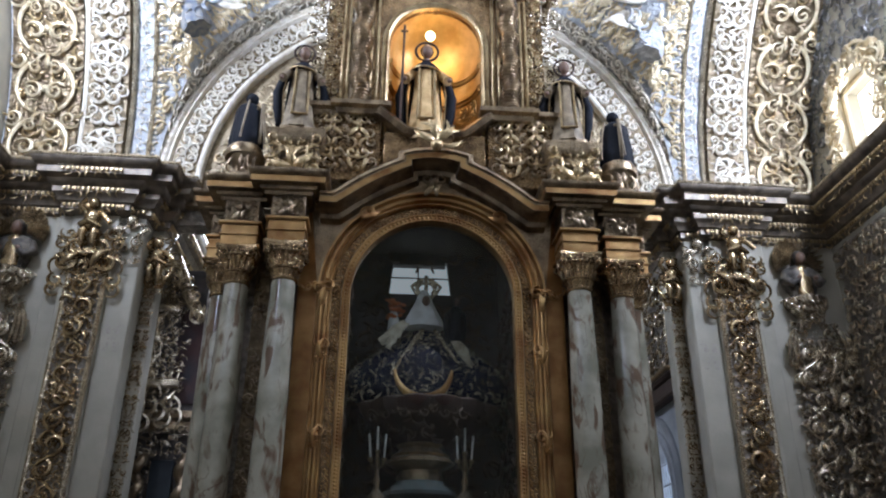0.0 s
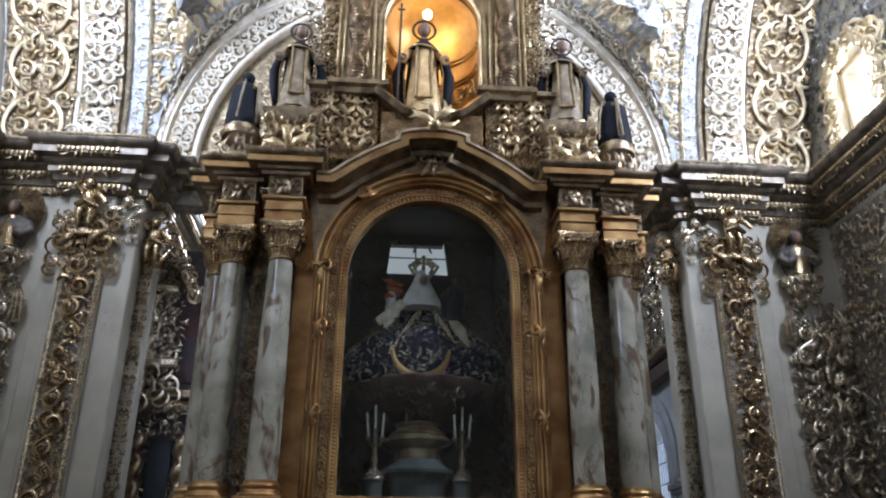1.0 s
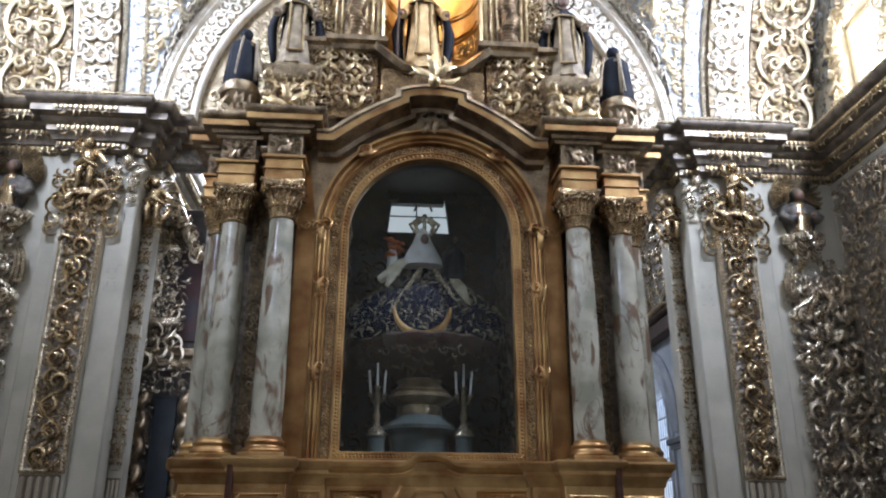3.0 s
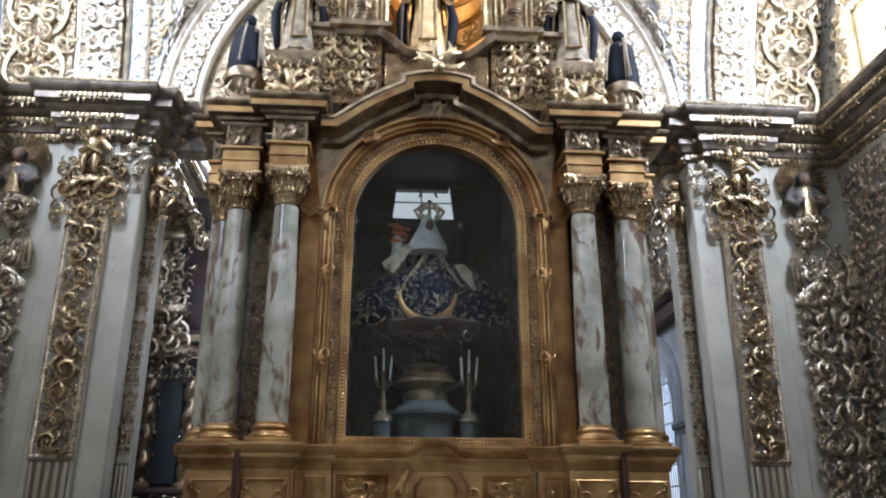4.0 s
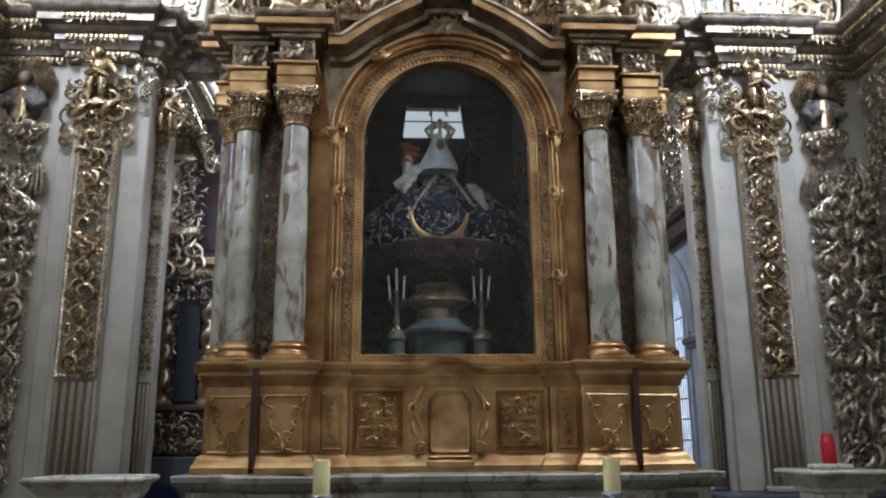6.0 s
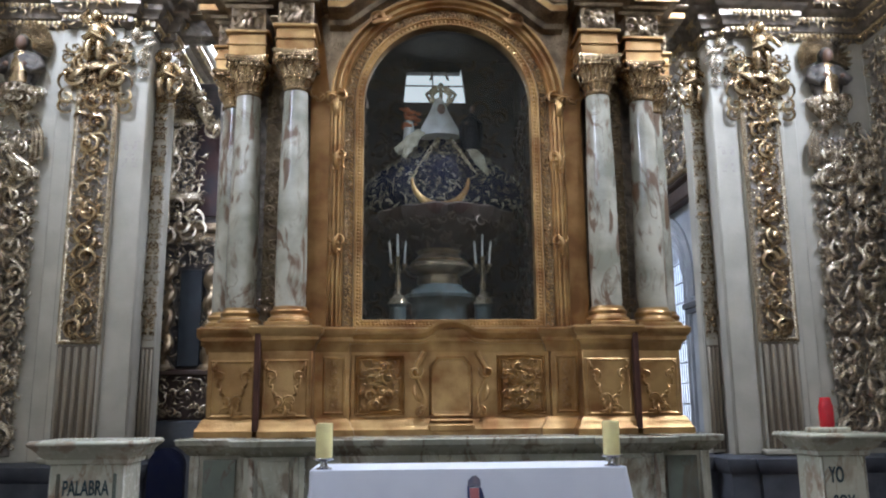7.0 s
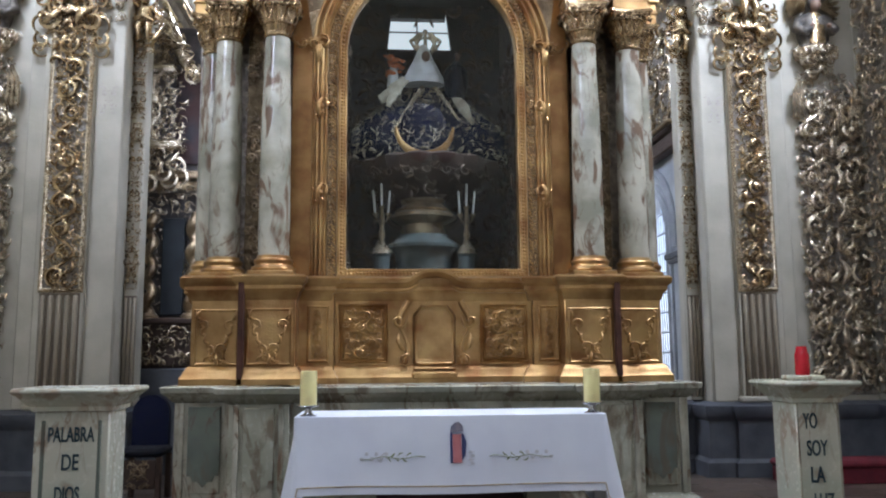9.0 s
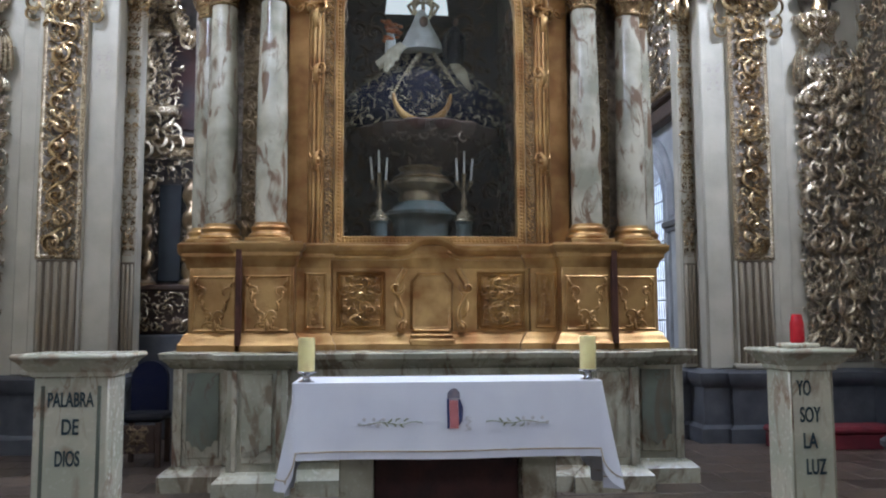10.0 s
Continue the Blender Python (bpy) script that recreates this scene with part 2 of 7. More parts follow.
class Geo:
    """Collects vertices and faces of one mesh."""

    def __init__(self):
        self.v, self.f, self.n = [], [], 0

    def add(self, v, f, m=None):
        v = np.asarray(v, float).reshape(-1, 3)
        if m is not None:
            a = np.array(m)
            v = v @ a[:3, :3].T + a[:3, 3]
            if np.linalg.det(a[:3, :3]) < 0:
                f = f[:, ::-1] if isinstance(f, np.ndarray) else [tuple(reversed(q)) for q in f]
        k = self.n
        self.v.append(v)
        self.f.extend((np.asarray(f) + k).tolist() if isinstance(f, np.ndarray) else [tuple(i + k for i in q) for q in f])
        self.n += len(v)
        return self

    def join(self, g, m=None):
        if g.n:
            self.add(np.concatenate(g.v), g.f, m)
        return self

    def mirror(self):
        """This geometry and its mirror image across x = 0."""
        if self.n:
            v, f = np.concatenate(self.v), list(self.f)
            self.add(v * (-1, 1, 1), [tuple(reversed(q)) for q in f])
        return self

    def box(self, x0, x1, y0, y1, z0, z1, b=0.006, m=None):
        """A box with chamfered edges."""
        lo, hi = np.array((x0, y0, z0)), np.array((x1, y1, z1))
        b = min(b, 0.45 * float((hi - lo).min()))
        v, key = [], {}
        for sx in (0, 1):
            for sy in (0, 1):
                for sz in (0, 1):
                    s = np.array((sx, sy, sz))
                    c = np.where(s == 1, hi, lo)
                    for a in range(3):
                        q = c + np.where(s == 1, -b, b)
                        q[a] = c[a]
                        key[sx, sy, sz, a] = len(v)
                        v.append(q)
        f = []
        for a in range(3):
            i, j = (a + 1) % 3, (a + 2) % 3
            for s in (0, 1):
                q = []
                for p, r in ((0, 0), (1, 0), (1, 1), (0, 1)):
                    c = [0, 0, 0]
                    c[a], c[i], c[j] = s, p, r
                    q.append(key[(*c, a)])
                f.append(tuple(q if s else q[::-1]))
            for p in (0, 1):
                for r in (0, 1):
                    c0, c1 = [0, 0, 0], [0, 0, 0]
                    c0[a], c0[i], c0[j] = 0, p, r
                    c1[a], c1[i], c1[j] = 1, p, r
                    q = [key[(*c0, i)], key[(*c1, i)], key[(*c1, j)], key[(*c0, j)]]
                    f.append(tuple(q if p != r else q[::-1]))
        for sx in (0, 1):
            for sy in (0, 1):
                for sz in (0, 1):
                    q = [key[sx, sy, sz, a] for a in range(3)]
                    f.append(tuple(q if (sx + sy + sz) % 2 else q[::-1]))
        return self.add(v, f, m)

    def tube(self, pts, radii, n=6, flat=1.0, cap=True, m=None):
        """A round bar along points, with a radius at each; flat squeezes it along y."""
        pts = np.asarray(pts, float)
        radii = np.broadcast_to(np.asarray(radii, float), (len(pts),))
        tan = np.gradient(pts, axis=0)
        tan /= np.linalg.norm(tan, axis=1)[:, None] + 1e-9
        ref = np.array((0, 1.0, 0)) if np.abs(tan[:, 1]).max() < 0.9 else np.array((1.0, 0.03, 0.02))
        a = np.cross(tan, ref)
        a /= np.linalg.norm(a, axis=1)[:, None] + 1e-9
        c = np.cross(a, tan)
        ang = np.arange(n) * 2 * np.pi / n
        v = pts[:, None] + radii[:, None, None] * (np.cos(ang)[None, :, None] * a[:, None] + flat * np.sin(ang)[None, :, None] * c[:, None])
        f = []
        k = len(pts)
        for i in range(k - 1):
            for j in range(n):
                f.append((i * n + j, i * n + (j + 1) % n, (i + 1) * n + (j + 1) % n, (i + 1) * n + j))
        if cap:
            f.append(tuple(range(n))[::-1])
            f.append(tuple((k - 1) * n + j for j in range(n)))
        return self.add(v.reshape(-1, 3), f, m)

    def lathe(self, prof, n=20, at=(0, 0, 0), m=None, lobes=0, depth=0.0):
        """A turned shape from (radius, height) pairs; lobes flute it."""
        v, f = [], []
        k = len(prof)
        for r, z in prof:
            for j in range(n):
                t = 2 * math.pi * j / n
                q = r * (1 + depth * math.cos(lobes * t)) if lobes else r
                v.append((at[0] + q * math.cos(t), at[1] + q * math.sin(t), at[2] + z))
        for i in range(k - 1):
            for j in range(n):
                f.append((i * n + j, i * n + (j + 1) % n, (i + 1) * n + (j + 1) % n, (i + 1) * n + j))
        f.append(tuple(range(n))[::-1])
        f.append(tuple((k - 1) * n + j for j in range(n)))
        return self.add(v, f, m)

    def sweep(self, prof, path, closed=False, upright=None, m=None):
        """A moulding: (out, up) pairs carried along a plan path, mitred at its corners; out is to the path's right (to its left when upright).
        upright: a y; the path then lies in x and z, and up is depth towards -y from there."""
        p = np.asarray(path, float)
        k = len(p)
        d = np.diff(p, axis=0, append=p[:1]) if closed else np.diff(p, axis=0)
        d /= np.linalg.norm(d, axis=1)[:, None] + 1e-12
        nr = np.stack([d[:, 1], -d[:, 0]], 1)
        offs = []
        for i in range(k):
            a = nr[i - 1] if (closed or i > 0) else nr[0]
            b = nr[i] if (closed or i < k - 1) else nr[-1]
            s = a + b
            offs.append(s / max(0.25, 1 + float(a @ b)))
        v = []
        for q, o in zip(p, offs):
            for e, u in prof:
                w = q + o * (e if upright is None else -e)
                v.append((w[0], upright - u, w[1]) if upright is not None else (w[0], w[1], u))
        n, f = len(prof), []
        for i in range(k if closed else k - 1):
            j = (i + 1) % k
            for t in range(n - 1):
                q = (i * n + t, j * n + t, j * n + t + 1, i * n + t + 1)
                f.append(q if upright is None else q[::-1])
        if not closed:
            e0, e1 = tuple(range(n)), tuple((k - 1) * n + t for t in range(n))
            f += [e0, e1[::-1]] if upright is None else [e0[::-1], e1]
        return self.add(v, f, m)

    def warp(self, fn):
        """Bends the geometry: fn takes and gives an array of places."""
        self.v = [fn(np.concatenate(self.v))]
        return self

    def slab(self, poly, y0, y1, m=None):
        """A plate: an outline in x and z (anticlockwise from the front) between y0 (front) and y1."""
        k = len(poly)
        v = [(x, y0, z) for x, z in poly] + [(x, y1, z) for x, z in poly]
        f = [tuple(range(k)), tuple(range(2 * k - 1, k - 1, -1))]
        f += [(i, i + k, (i + 1) % k + k, (i + 1) % k) for i in range(k)]
        return self.add(v, f, m)

    def data(self, name, off=(0, 0, 0)):
        me = bpy.data.meshes.new(name)
        v = np.concatenate(self.v) - np.asarray(off, float)
        me.from_pydata(v.tolist(), [], self.f)
        me.validate()
        me.shade_smooth()
        me.set_sharp_from_angle(angle=radians(38))
        return me


ORIGIN = {}


def thing(name, at, label, category, group="", kind="", shift=0.0):
    """An Empty at a thing's base; shift sets the thing aside from where its parts are drawn."""
    ob = new(name)
    ob.empty_display_size = 0.1
    ob.location = (at[0] + shift, at[1], at[2])
    ORIGIN[ob.name] = Vector(at)
    return tagged(ob, label, category, group, kind)


def part(name, g, material, parent=None, label="", local=False):
    """One mesh object under a thing or a part; the geometry is in world metres, or in the thing's own with local."""
    off = Vector((0, 0, 0)) if (local or parent is None) else ORIGIN[parent.name]
    ob = new(name, g.data(name, off))
    ob.data.materials.append(material)
    if parent is not None:
        ob.parent = parent
    ORIGIN[ob.name] = off
    return tagged(ob, label)


def solid(name, g, material, label, category, group="", kind=""):
    """A thing of one mesh, its origin at the middle of its base."""
    v = np.concatenate(g.v)
    at = ((v[:, 0].min() + v[:, 0].max()) / 2, (v[:, 1].min() + v[:, 1].max()) / 2, v[:, 2].min())
    ob = new(name, g.data(name, at))
    ob.data.materials.append(material)
    ob.location = at
    ORIGIN[ob.name] = Vector(at)
    return tagged(ob, label, category, group, kind)


def statue(name, pieces, at, label, category="statue", group="", turn=0.0, scale=1.0):
    """A figure as one mesh in the colours of its pieces (geometry, material), drawn round its own base."""
    g, idx, mats = Geo(), [], []
    for q, material in pieces:
        if material not in mats:
            mats.append(material)
        k = len(g.f)
        g.join(q)
        idx += [mats.index(material)] * (len(g.f) - k)
    me = bpy.data.meshes.new(name)
    me.from_pydata(np.concatenate(g.v).tolist(), [], g.f)
    me.polygons.foreach_set("material_index", idx)
    me.shade_smooth()
    me.set_sharp_from_angle(angle=radians(50))
    for material in mats:
        me.materials.append(material)
    ob = new(name, me)
    ob.matrix_world = pose(*at, 0, 0, turn) @ Matrix.Scale(scale, 4)
    return tagged(ob, label, category, group)


MIRROR = Matrix.Diagonal((-1, 1, 1, 1))


def flip(g):
    return Geo().join(g, MIRROR)


def arc(cx, cz, r, a0, a1, n):
    return [(cx + r * math.cos(radians(a0 + (a1 - a0) * i / n)), cz + r * math.sin(radians(a0 + (a1 - a0) * i / n))) for i in range(n + 1)]



# ---- carved ornament ----
RNG = np.random.default_rng(7)


def tube_piece(pts, radii, n=5, flat=1.0):
    g = Geo().tube(pts, radii, n, flat, cap=False)
    return np.concatenate(g.v), np.array(g.f)


def spiral_piece(turns, w, out):
    t = np.linspace(0, 1, 20)
    a = 2 * np.pi * turns * t
    r = 0.5 * (1 - 0.86 * t ** 0.8)
    pts = np.stack([r * np.cos(a), -out * (0.25 + 0.75 * t), r * np.sin(a)], 1)
    rad = w * (0.55 + 0.75 * np.sin(np.pi * np.minimum(t * 1.4, 1)) * (1 - 0.4 * t))
    rad[-2:] = w * 1.25
    rad[-1] = w * 0.3
    rad[0] = w * 0.1
    return tube_piece(pts, rad)


def curl_piece(sweep, w, out):
    t = np.linspace(0, 1, 10)
    a = np.radians(sweep) * t
    r = 0.5 * (1 - 0.35 * t)
    pts = np.stack([r * np.cos(a) - 0.2, -out * (0.15 + np.sin(np.pi * t * 0.8)), r * np.sin(a) - 0.2], 1)
    rad = w * np.sin(np.pi * (0.06 + 0.9 * t)) ** 0.7
    return tube_piece(pts, rad)


def leaf_piece(bend, w, out):
    t = np.linspace(0, 1, 8)
    pts = np.stack([bend * np.sin(np.pi * t), -out * np.sin(np.pi * (0.15 + 0.75 * t)), t - 0.5], 1)
    rad = w * np.array([0.25, 0.75, 1.0, 0.8, 1.0, 0.65, 0.45, 0.04])
    return tube_piece(pts, rad, 6, 0.45)


def bud_piece():
    g = Geo().lathe([(0.5, 0), (0.55, 0.2), (0.42, 0.42), (0.2, 0.55), (0.02, 0.6)], 8)
    v = np.concatenate(g.v)
    f = np.array([q for q in g.f if len(q) == 4])
    return np.stack([v[:, 0], -v[:, 2], v[:, 1]], 1), f


SPIRALS = [spiral_piece(a, w, o) for a, w, o in ((1.3, 0.085, 0.24), (1.6, 0.07, 0.3), (1.1, 0.095, 0.22), (1.45, 0.08, 0.32))]
CURLS = [curl_piece(a, w, o) for a, w, o in ((200, 0.10, 0.2), (250, 0.085, 0.25), (160, 0.12, 0.18))]
LEAVES = [leaf_piece(b, w, o) for b, w, o in ((0.15, 0.13, 0.24), (-0.12, 0.15, 0.28), (0.25, 0.11, 0.22))]
BUD = bud_piece()


def put(g, piece, x, z, size, turn, flipped=False, y=0.0, deep=1.0):
    c, s = math.cos(turn) * size, math.sin(turn) * size
    k = -1 if flipped else 1
    m = Matrix(((k * c, 0, -k * s, x), (0, size * deep, 0, y), (s, 0, c, z), (0, 0, 0, 1)))
    g.add(piece[0], piece[1], m)


def rosette(g, x, z, size, petals=8, y=0.0):
    for i in range(petals):
        a = 2 * math.pi * i / petals
        put(g, LEAVES[i % 2], x - 0.3 * size * math.sin(a), z + 0.3 * size * math.cos(a), size * 0.5, a, y=y)
    put(g, BUD, x, z, size * 0.26, 0, y=y)


def rinceau(w, h, period, seed, deep=1.0):
    """A climbing vine with a volute in each bend, in a panel w wide and h high; its ground is y = 0."""
    r = np.random.default_rng(seed)
    g = Geo()
    n = max(2, round(h / period * 2))
    step = h / n
    z = np.linspace(0.02 * h, 0.98 * h, n * 8)
    x = 0.33 * w * np.sin(np.pi * z / step)
    g.tube(np.stack([x, np.full_like(z, -0.03 * w * deep), z], 1), w * 0.05 * (1 + 0.2 * np.sin(z * 37)), 5, cap=False)
    for i in range(n):
        side = 1 if i % 2 else -1
        cz, cx = (i + 0.5) * step, -side * w * 0.1
        size = min(w * 0.74, step * 0.95) * r.uniform(0.75, 1.1)
        put(g, SPIRALS[r.integers(4)], cx, cz, size, r.uniform(-0.4, 0.4) + (1.5 if i % 3 else 4.2), side > 0, deep=deep)
        put(g, BUD, cx, cz, size * 0.24, 0, y=-0.1 * size)
        for _ in range(4):
            put(g, (LEAVES if r.random() < 0.6 else CURLS)[r.integers(3)], r.uniform(-0.42, 0.42) * w, cz + r.uniform(-0.5, 0.5) * step, size * r.uniform(0.28, 0.42), r.uniform(0, 6.28), r.random() < 0.5, deep=deep)
        for _ in range(7):
            a = r.uniform(0, 6.28)
            put(g, LEAVES[r.integers(3)], cx + 0.36 * size * math.cos(a), cz + 0.36 * size * math.sin(a), size * r.uniform(0.3, 0.5), r.uniform(0, 6.28), r.random() < 0.5, deep=deep)
        for e in (-1, 1):
            put(g, CURLS[r.integers(3)], side * w * r.uniform(0.15, 0.34), cz + e * step * 0.28, size * r.uniform(0.5, 0.8), r.uniform(0, 6.28), e > 0, deep=deep)
    return g


def thicket(w, h, cell, seed, deep=1.0, mirrored=True, skip=None):
    """Dense carving of volutes, curls, leaves and buds, mirrored about the middle of a panel; its ground is y = 0."""
    r = np.random.default_rng(seed)
    g = Geo()
    half = w / 2 if mirrored else w
    nx, nz = max(1, round(half / cell)), max(1, round(h / cell))
    sx, sz = half / nx, h / nz
    for i in range(nx):
        for j in range(nz):
            x = (i + 0.5 + r.uniform(-0.2, 0.2)) * sx
            z = (j + 0.5 + r.uniform(-0.2, 0.2)) * sz
            picks = []
            u = r.random()
            big = cell * r.uniform(0.9, 1.3)
            if u < 0.5:
                picks.append((SPIRALS[r.integers(4)], 0, 0, big, r.uniform(0, 6.28), r.random() < 0.5))
            elif u < 0.72:
                picks.append((CURLS[r.integers(3)], 0, 0, big, r.uniform(0, 6.28), r.random() < 0.5))
            for _ in range(3):
                picks.append((LEAVES[r.integers(3)] if r.random() < 0.65 else CURLS[r.integers(3)], r.uniform(-0.5, 0.5) * sx, r.uniform(-0.5, 0.5) * sz,
                              cell * r.uniform(0.4, 0.8), r.uniform(0, 6.28), r.random() < 0.5))
            if r.random() < 0.35:
                picks.append((BUD, 0, 0, cell * 0.26, 0, False))
            for e in ((1, -1) if mirrored else (1,)):
                for pc, dx, dz, size, a, fl in picks:
                    px, pz = (x + dx if mirrored else x + dx - w / 2), z + dz
                    if skip and skip(e * px, pz):
                        continue
                    put(g, pc, e * px, pz, size, a, fl if e > 0 else not fl, deep=deep)
    return g


# ---- setting ----
XW, YB, ZC, RV = 5.18, 8.85, 6.2, 3.5      # side walls, altar wall, springing of the vault and its radius
solid("floor", Geo().box(-6, 8, -6, 14, -0.2, 0.0, 0.001), FLOOR, "worn dark brown stone floor", "floor", kind="structure")
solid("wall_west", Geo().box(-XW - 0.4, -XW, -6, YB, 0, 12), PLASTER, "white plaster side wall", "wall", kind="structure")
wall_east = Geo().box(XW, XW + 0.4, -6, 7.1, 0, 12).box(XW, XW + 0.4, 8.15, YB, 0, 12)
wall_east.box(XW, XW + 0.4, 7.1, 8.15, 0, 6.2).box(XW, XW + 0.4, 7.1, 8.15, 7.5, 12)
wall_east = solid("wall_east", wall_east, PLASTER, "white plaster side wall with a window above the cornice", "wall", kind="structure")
# Back wall and ceiling stay unseen; they close the room and return light.
solid("wall_south", Geo().box(-XW, XW, -6.4, -6.0, 0, 12), BOUNCE_WHITE, "unseen white back wall that bounces light into the room", "wall", kind="structure")
solid("ceiling", Geo().box(-XW - 0.4, XW + 0.4, -6.4, 9.4, 12, 12.3), BOUNCE_WHITE, "unseen white ceiling that bounces light into the room", "ceiling", kind="structure")


RA = 3.28          # arch over the altar


def web_depth(x, z):
    """How far the vault may stand out: little at the arch, more away from it."""
    return 0.26 + 1.3 * np.maximum(np.hypot(x, z - ZC) - RA, 0)


def vault(v):
    """x, height along the curve and depth in front of it (as -y) onto the barrel vault over the altar wall."""
    a = v[:, 2] / RV
    r = RV + v[:, 1]
    z = ZC + r * np.sin(a)
    return np.stack([v[:, 0], np.maximum(YB - RV + r * np.cos(a), YB - web_depth(v[:, 0], z) + v[:, 1]), z], 1)


def vault_z(arc_len):
    return ZC + RV * math.sin(arc_len / RV)


web = Geo()
nx, na, top = 104, 40, 4.6
grid, inside = [], []
for j in range(na + 1):
    for i in range(nx + 1):
        x, z = -XW + 2 * XW * i / nx, vault_z(top * j / na)
        d = math.hypot(x, z - ZC)
        inside.append(d < RA)
        if d < RA:
            x, z = (x * RA / d, ZC + (z - ZC) * RA / d) if d > 0.01 else (RA, ZC)
        grid.append((x, 0.0, RV * math.asin(min(0.999, (z - ZC) / RV))))
gf = []
for j in range(na):
    for i in range(nx):
        k = j * (nx + 1) + i
        q = (k, k + 1, k + nx + 2, k + nx + 1)
        if not all(inside[e] for e in q):
            gf.append(q)
web.add(grid, gf).warp(vault)
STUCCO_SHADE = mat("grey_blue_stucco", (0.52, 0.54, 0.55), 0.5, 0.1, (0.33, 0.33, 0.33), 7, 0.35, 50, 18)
vault_ob = solid("vault_web", web, STUCCO_SHADE, "pale blue and white stucco vault", "vault", kind="structure")
# soffit between the arch and the vault
sof = Geo()
sv, sf = [], []
for i in range(65):
    a = math.pi * i / 64
    x, z = RA * math.cos(a), ZC + RA * math.sin(a)
    y1 = max(YB - 0.26, YB - RV + math.sqrt(max(0.05, RV * RV - (z - ZC) ** 2)))
    sv += [(x, YB + 0.3, z), (x, y1 - 0.02, z)]
    if i:
        sf.append((2 * i - 2, 2 * i - 1, 2 * i + 1, 2 * i))
solid("arch_soffit", sof.add(sv, sf), SOFFIT_GROUND, "gilded soffit of the altar arch, whitened for missing light", "arch", kind="structure")

# arch ring
ring = thing("altar_arch", (0, YB, ZC), "white stucco arch with pierced scrollwork", "arch", kind="structure")
RC = ZC - 0.05
part("ring", Geo().sweep([(0, -0.3), (0, 0.0), (-0.03, 0.05), (-0.07, 0.06), (-0.1, 0.03), (-0.13, 0.05), (-0.16, 0.0), (-0.16, -0.3)], arc(0, RC, RA, 180, 0, 64), upright=YB), STUCCO, ring)
part("ring_ground", Geo().sweep([(-0.16, -0.3), (-0.16, 0.0), (-0.48, 0.0), (-0.48, -0.3)], arc(0, RC, RA, 180, 0, 64), upright=YB), GILT_GROUND, ring)
part("inner_roll", Geo().sweep([(-0.48, -0.12), (-0.48, 0.03), (-0.5, 0.05), (-0.53, 0.05), (-0.55, 0.03), (-0.55, -0.12)], arc(0, RC, RA, 180, 0, 64), upright=YB), STUCCO, ring)
lace = Geo()
for i in range(64):
    a = math.pi * (i + 0.5) / 64
    for rr, sz in ((2.90, 0.19), (3.03, 0.17)):
        a2 = a + (0.02 if rr > 3 else 0)
        x, z = rr * math.cos(a2), RC + rr * math.sin(a2)
        put(lace, SPIRALS[i % 4], x, z, sz, a + (0 if i % 2 else 2.6), i % 2 == 0, y=YB)
        put(lace, CURLS[i % 3], x + 0.04 * math.cos(3 * i), z + 0.04 * math.sin(3 * i), sz * 0.7, a * 2 + i, y=YB)
        put(lace, BUD, x, z, 0.045, 0, y=YB - 0.02)
    x, z = 3.215 * math.cos(a), RC + 3.215 * math.sin(a)
    put(lace, BUD, x, z, 0.05, 0, y=YB - 0.05)
tagged(part("scrollwork", lace, STUCCO, ring), kind="stuff")
gild = Geo()
r = np.random.default_rng(3)
for i in range(120):
    a = math.pi * (i + 0.5) / 120
    z = ZC + RA * math.sin(a)
    ym = max(YB - 0.26, YB - RV + math.sqrt(max(0.05, RV * RV - (z - ZC) ** 2)))
    for k in range(1 + int((YB - ym) / 0.1)):
        y = YB - 0.05 - 0.1 * k
        m = Matrix.Translation(((RA - 0.01) * math.cos(a), y, ZC + (RA - 0.01) * math.sin(a))) @ Matrix.Rotation(math.pi / 2 - a, 4, "Y") @ Matrix.Rotation(math.pi / 2, 4, "X")
        pc = (LEAVES, SPIRALS, CURLS)[r.integers(3)]
        pc = pc[r.integers(len(pc))]
        gild.add(pc[0] * r.uniform(0.11, 0.17), pc[1], m @ Matrix.Rotation(r.uniform(0, 6.28), 4, "Y"))
# Soffit leaves are white for the same lack of light.
tagged(part("leaf_band", gild, STUCCO, ring), kind="stuff")

# lunette and apse behind the altarpiece
lun = solid("wall_lunette", Geo().slab([(2.95, ZC - 0.3)] + arc(0, RC, 2.95, 0, 180, 32) + [(-2.95, ZC - 0.3)], YB + 0.08, YB + 0.5), GILT_GROUND, "brown carved lunette wall over the altar", "wall", kind="structure")
lg = thicket(5.2, 2.5, 0.17, 11, skip=lambda x, z: math.hypot(x, z) > 2.6 or abs(x) < 1.0)
tagged(part("carving", Geo().join(lg, Matrix.Translation((0, YB + 0.08, ZC - 0.2))), STUCCO_GILT, lun), kind="stuff")
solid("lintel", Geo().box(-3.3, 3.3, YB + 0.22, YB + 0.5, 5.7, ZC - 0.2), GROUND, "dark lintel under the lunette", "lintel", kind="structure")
solid("ceiling_apse", Geo().box(-3.7, 4.9, YB + 0.5, 11.8, 7.9, 8.05), PLASTER, "grey plaster ceiling of the space behind", "ceiling", kind="structure")
east_plane = Matrix.Translation((3.3, 0, 0)) @ Matrix.Rotation(-math.pi / 2, 4, "Z")     # x of a drawing runs to -y, its front faces -x
WY, WR, WZ = 10.78, 0.66, 2.86         # the passage window: middle, half width, springing
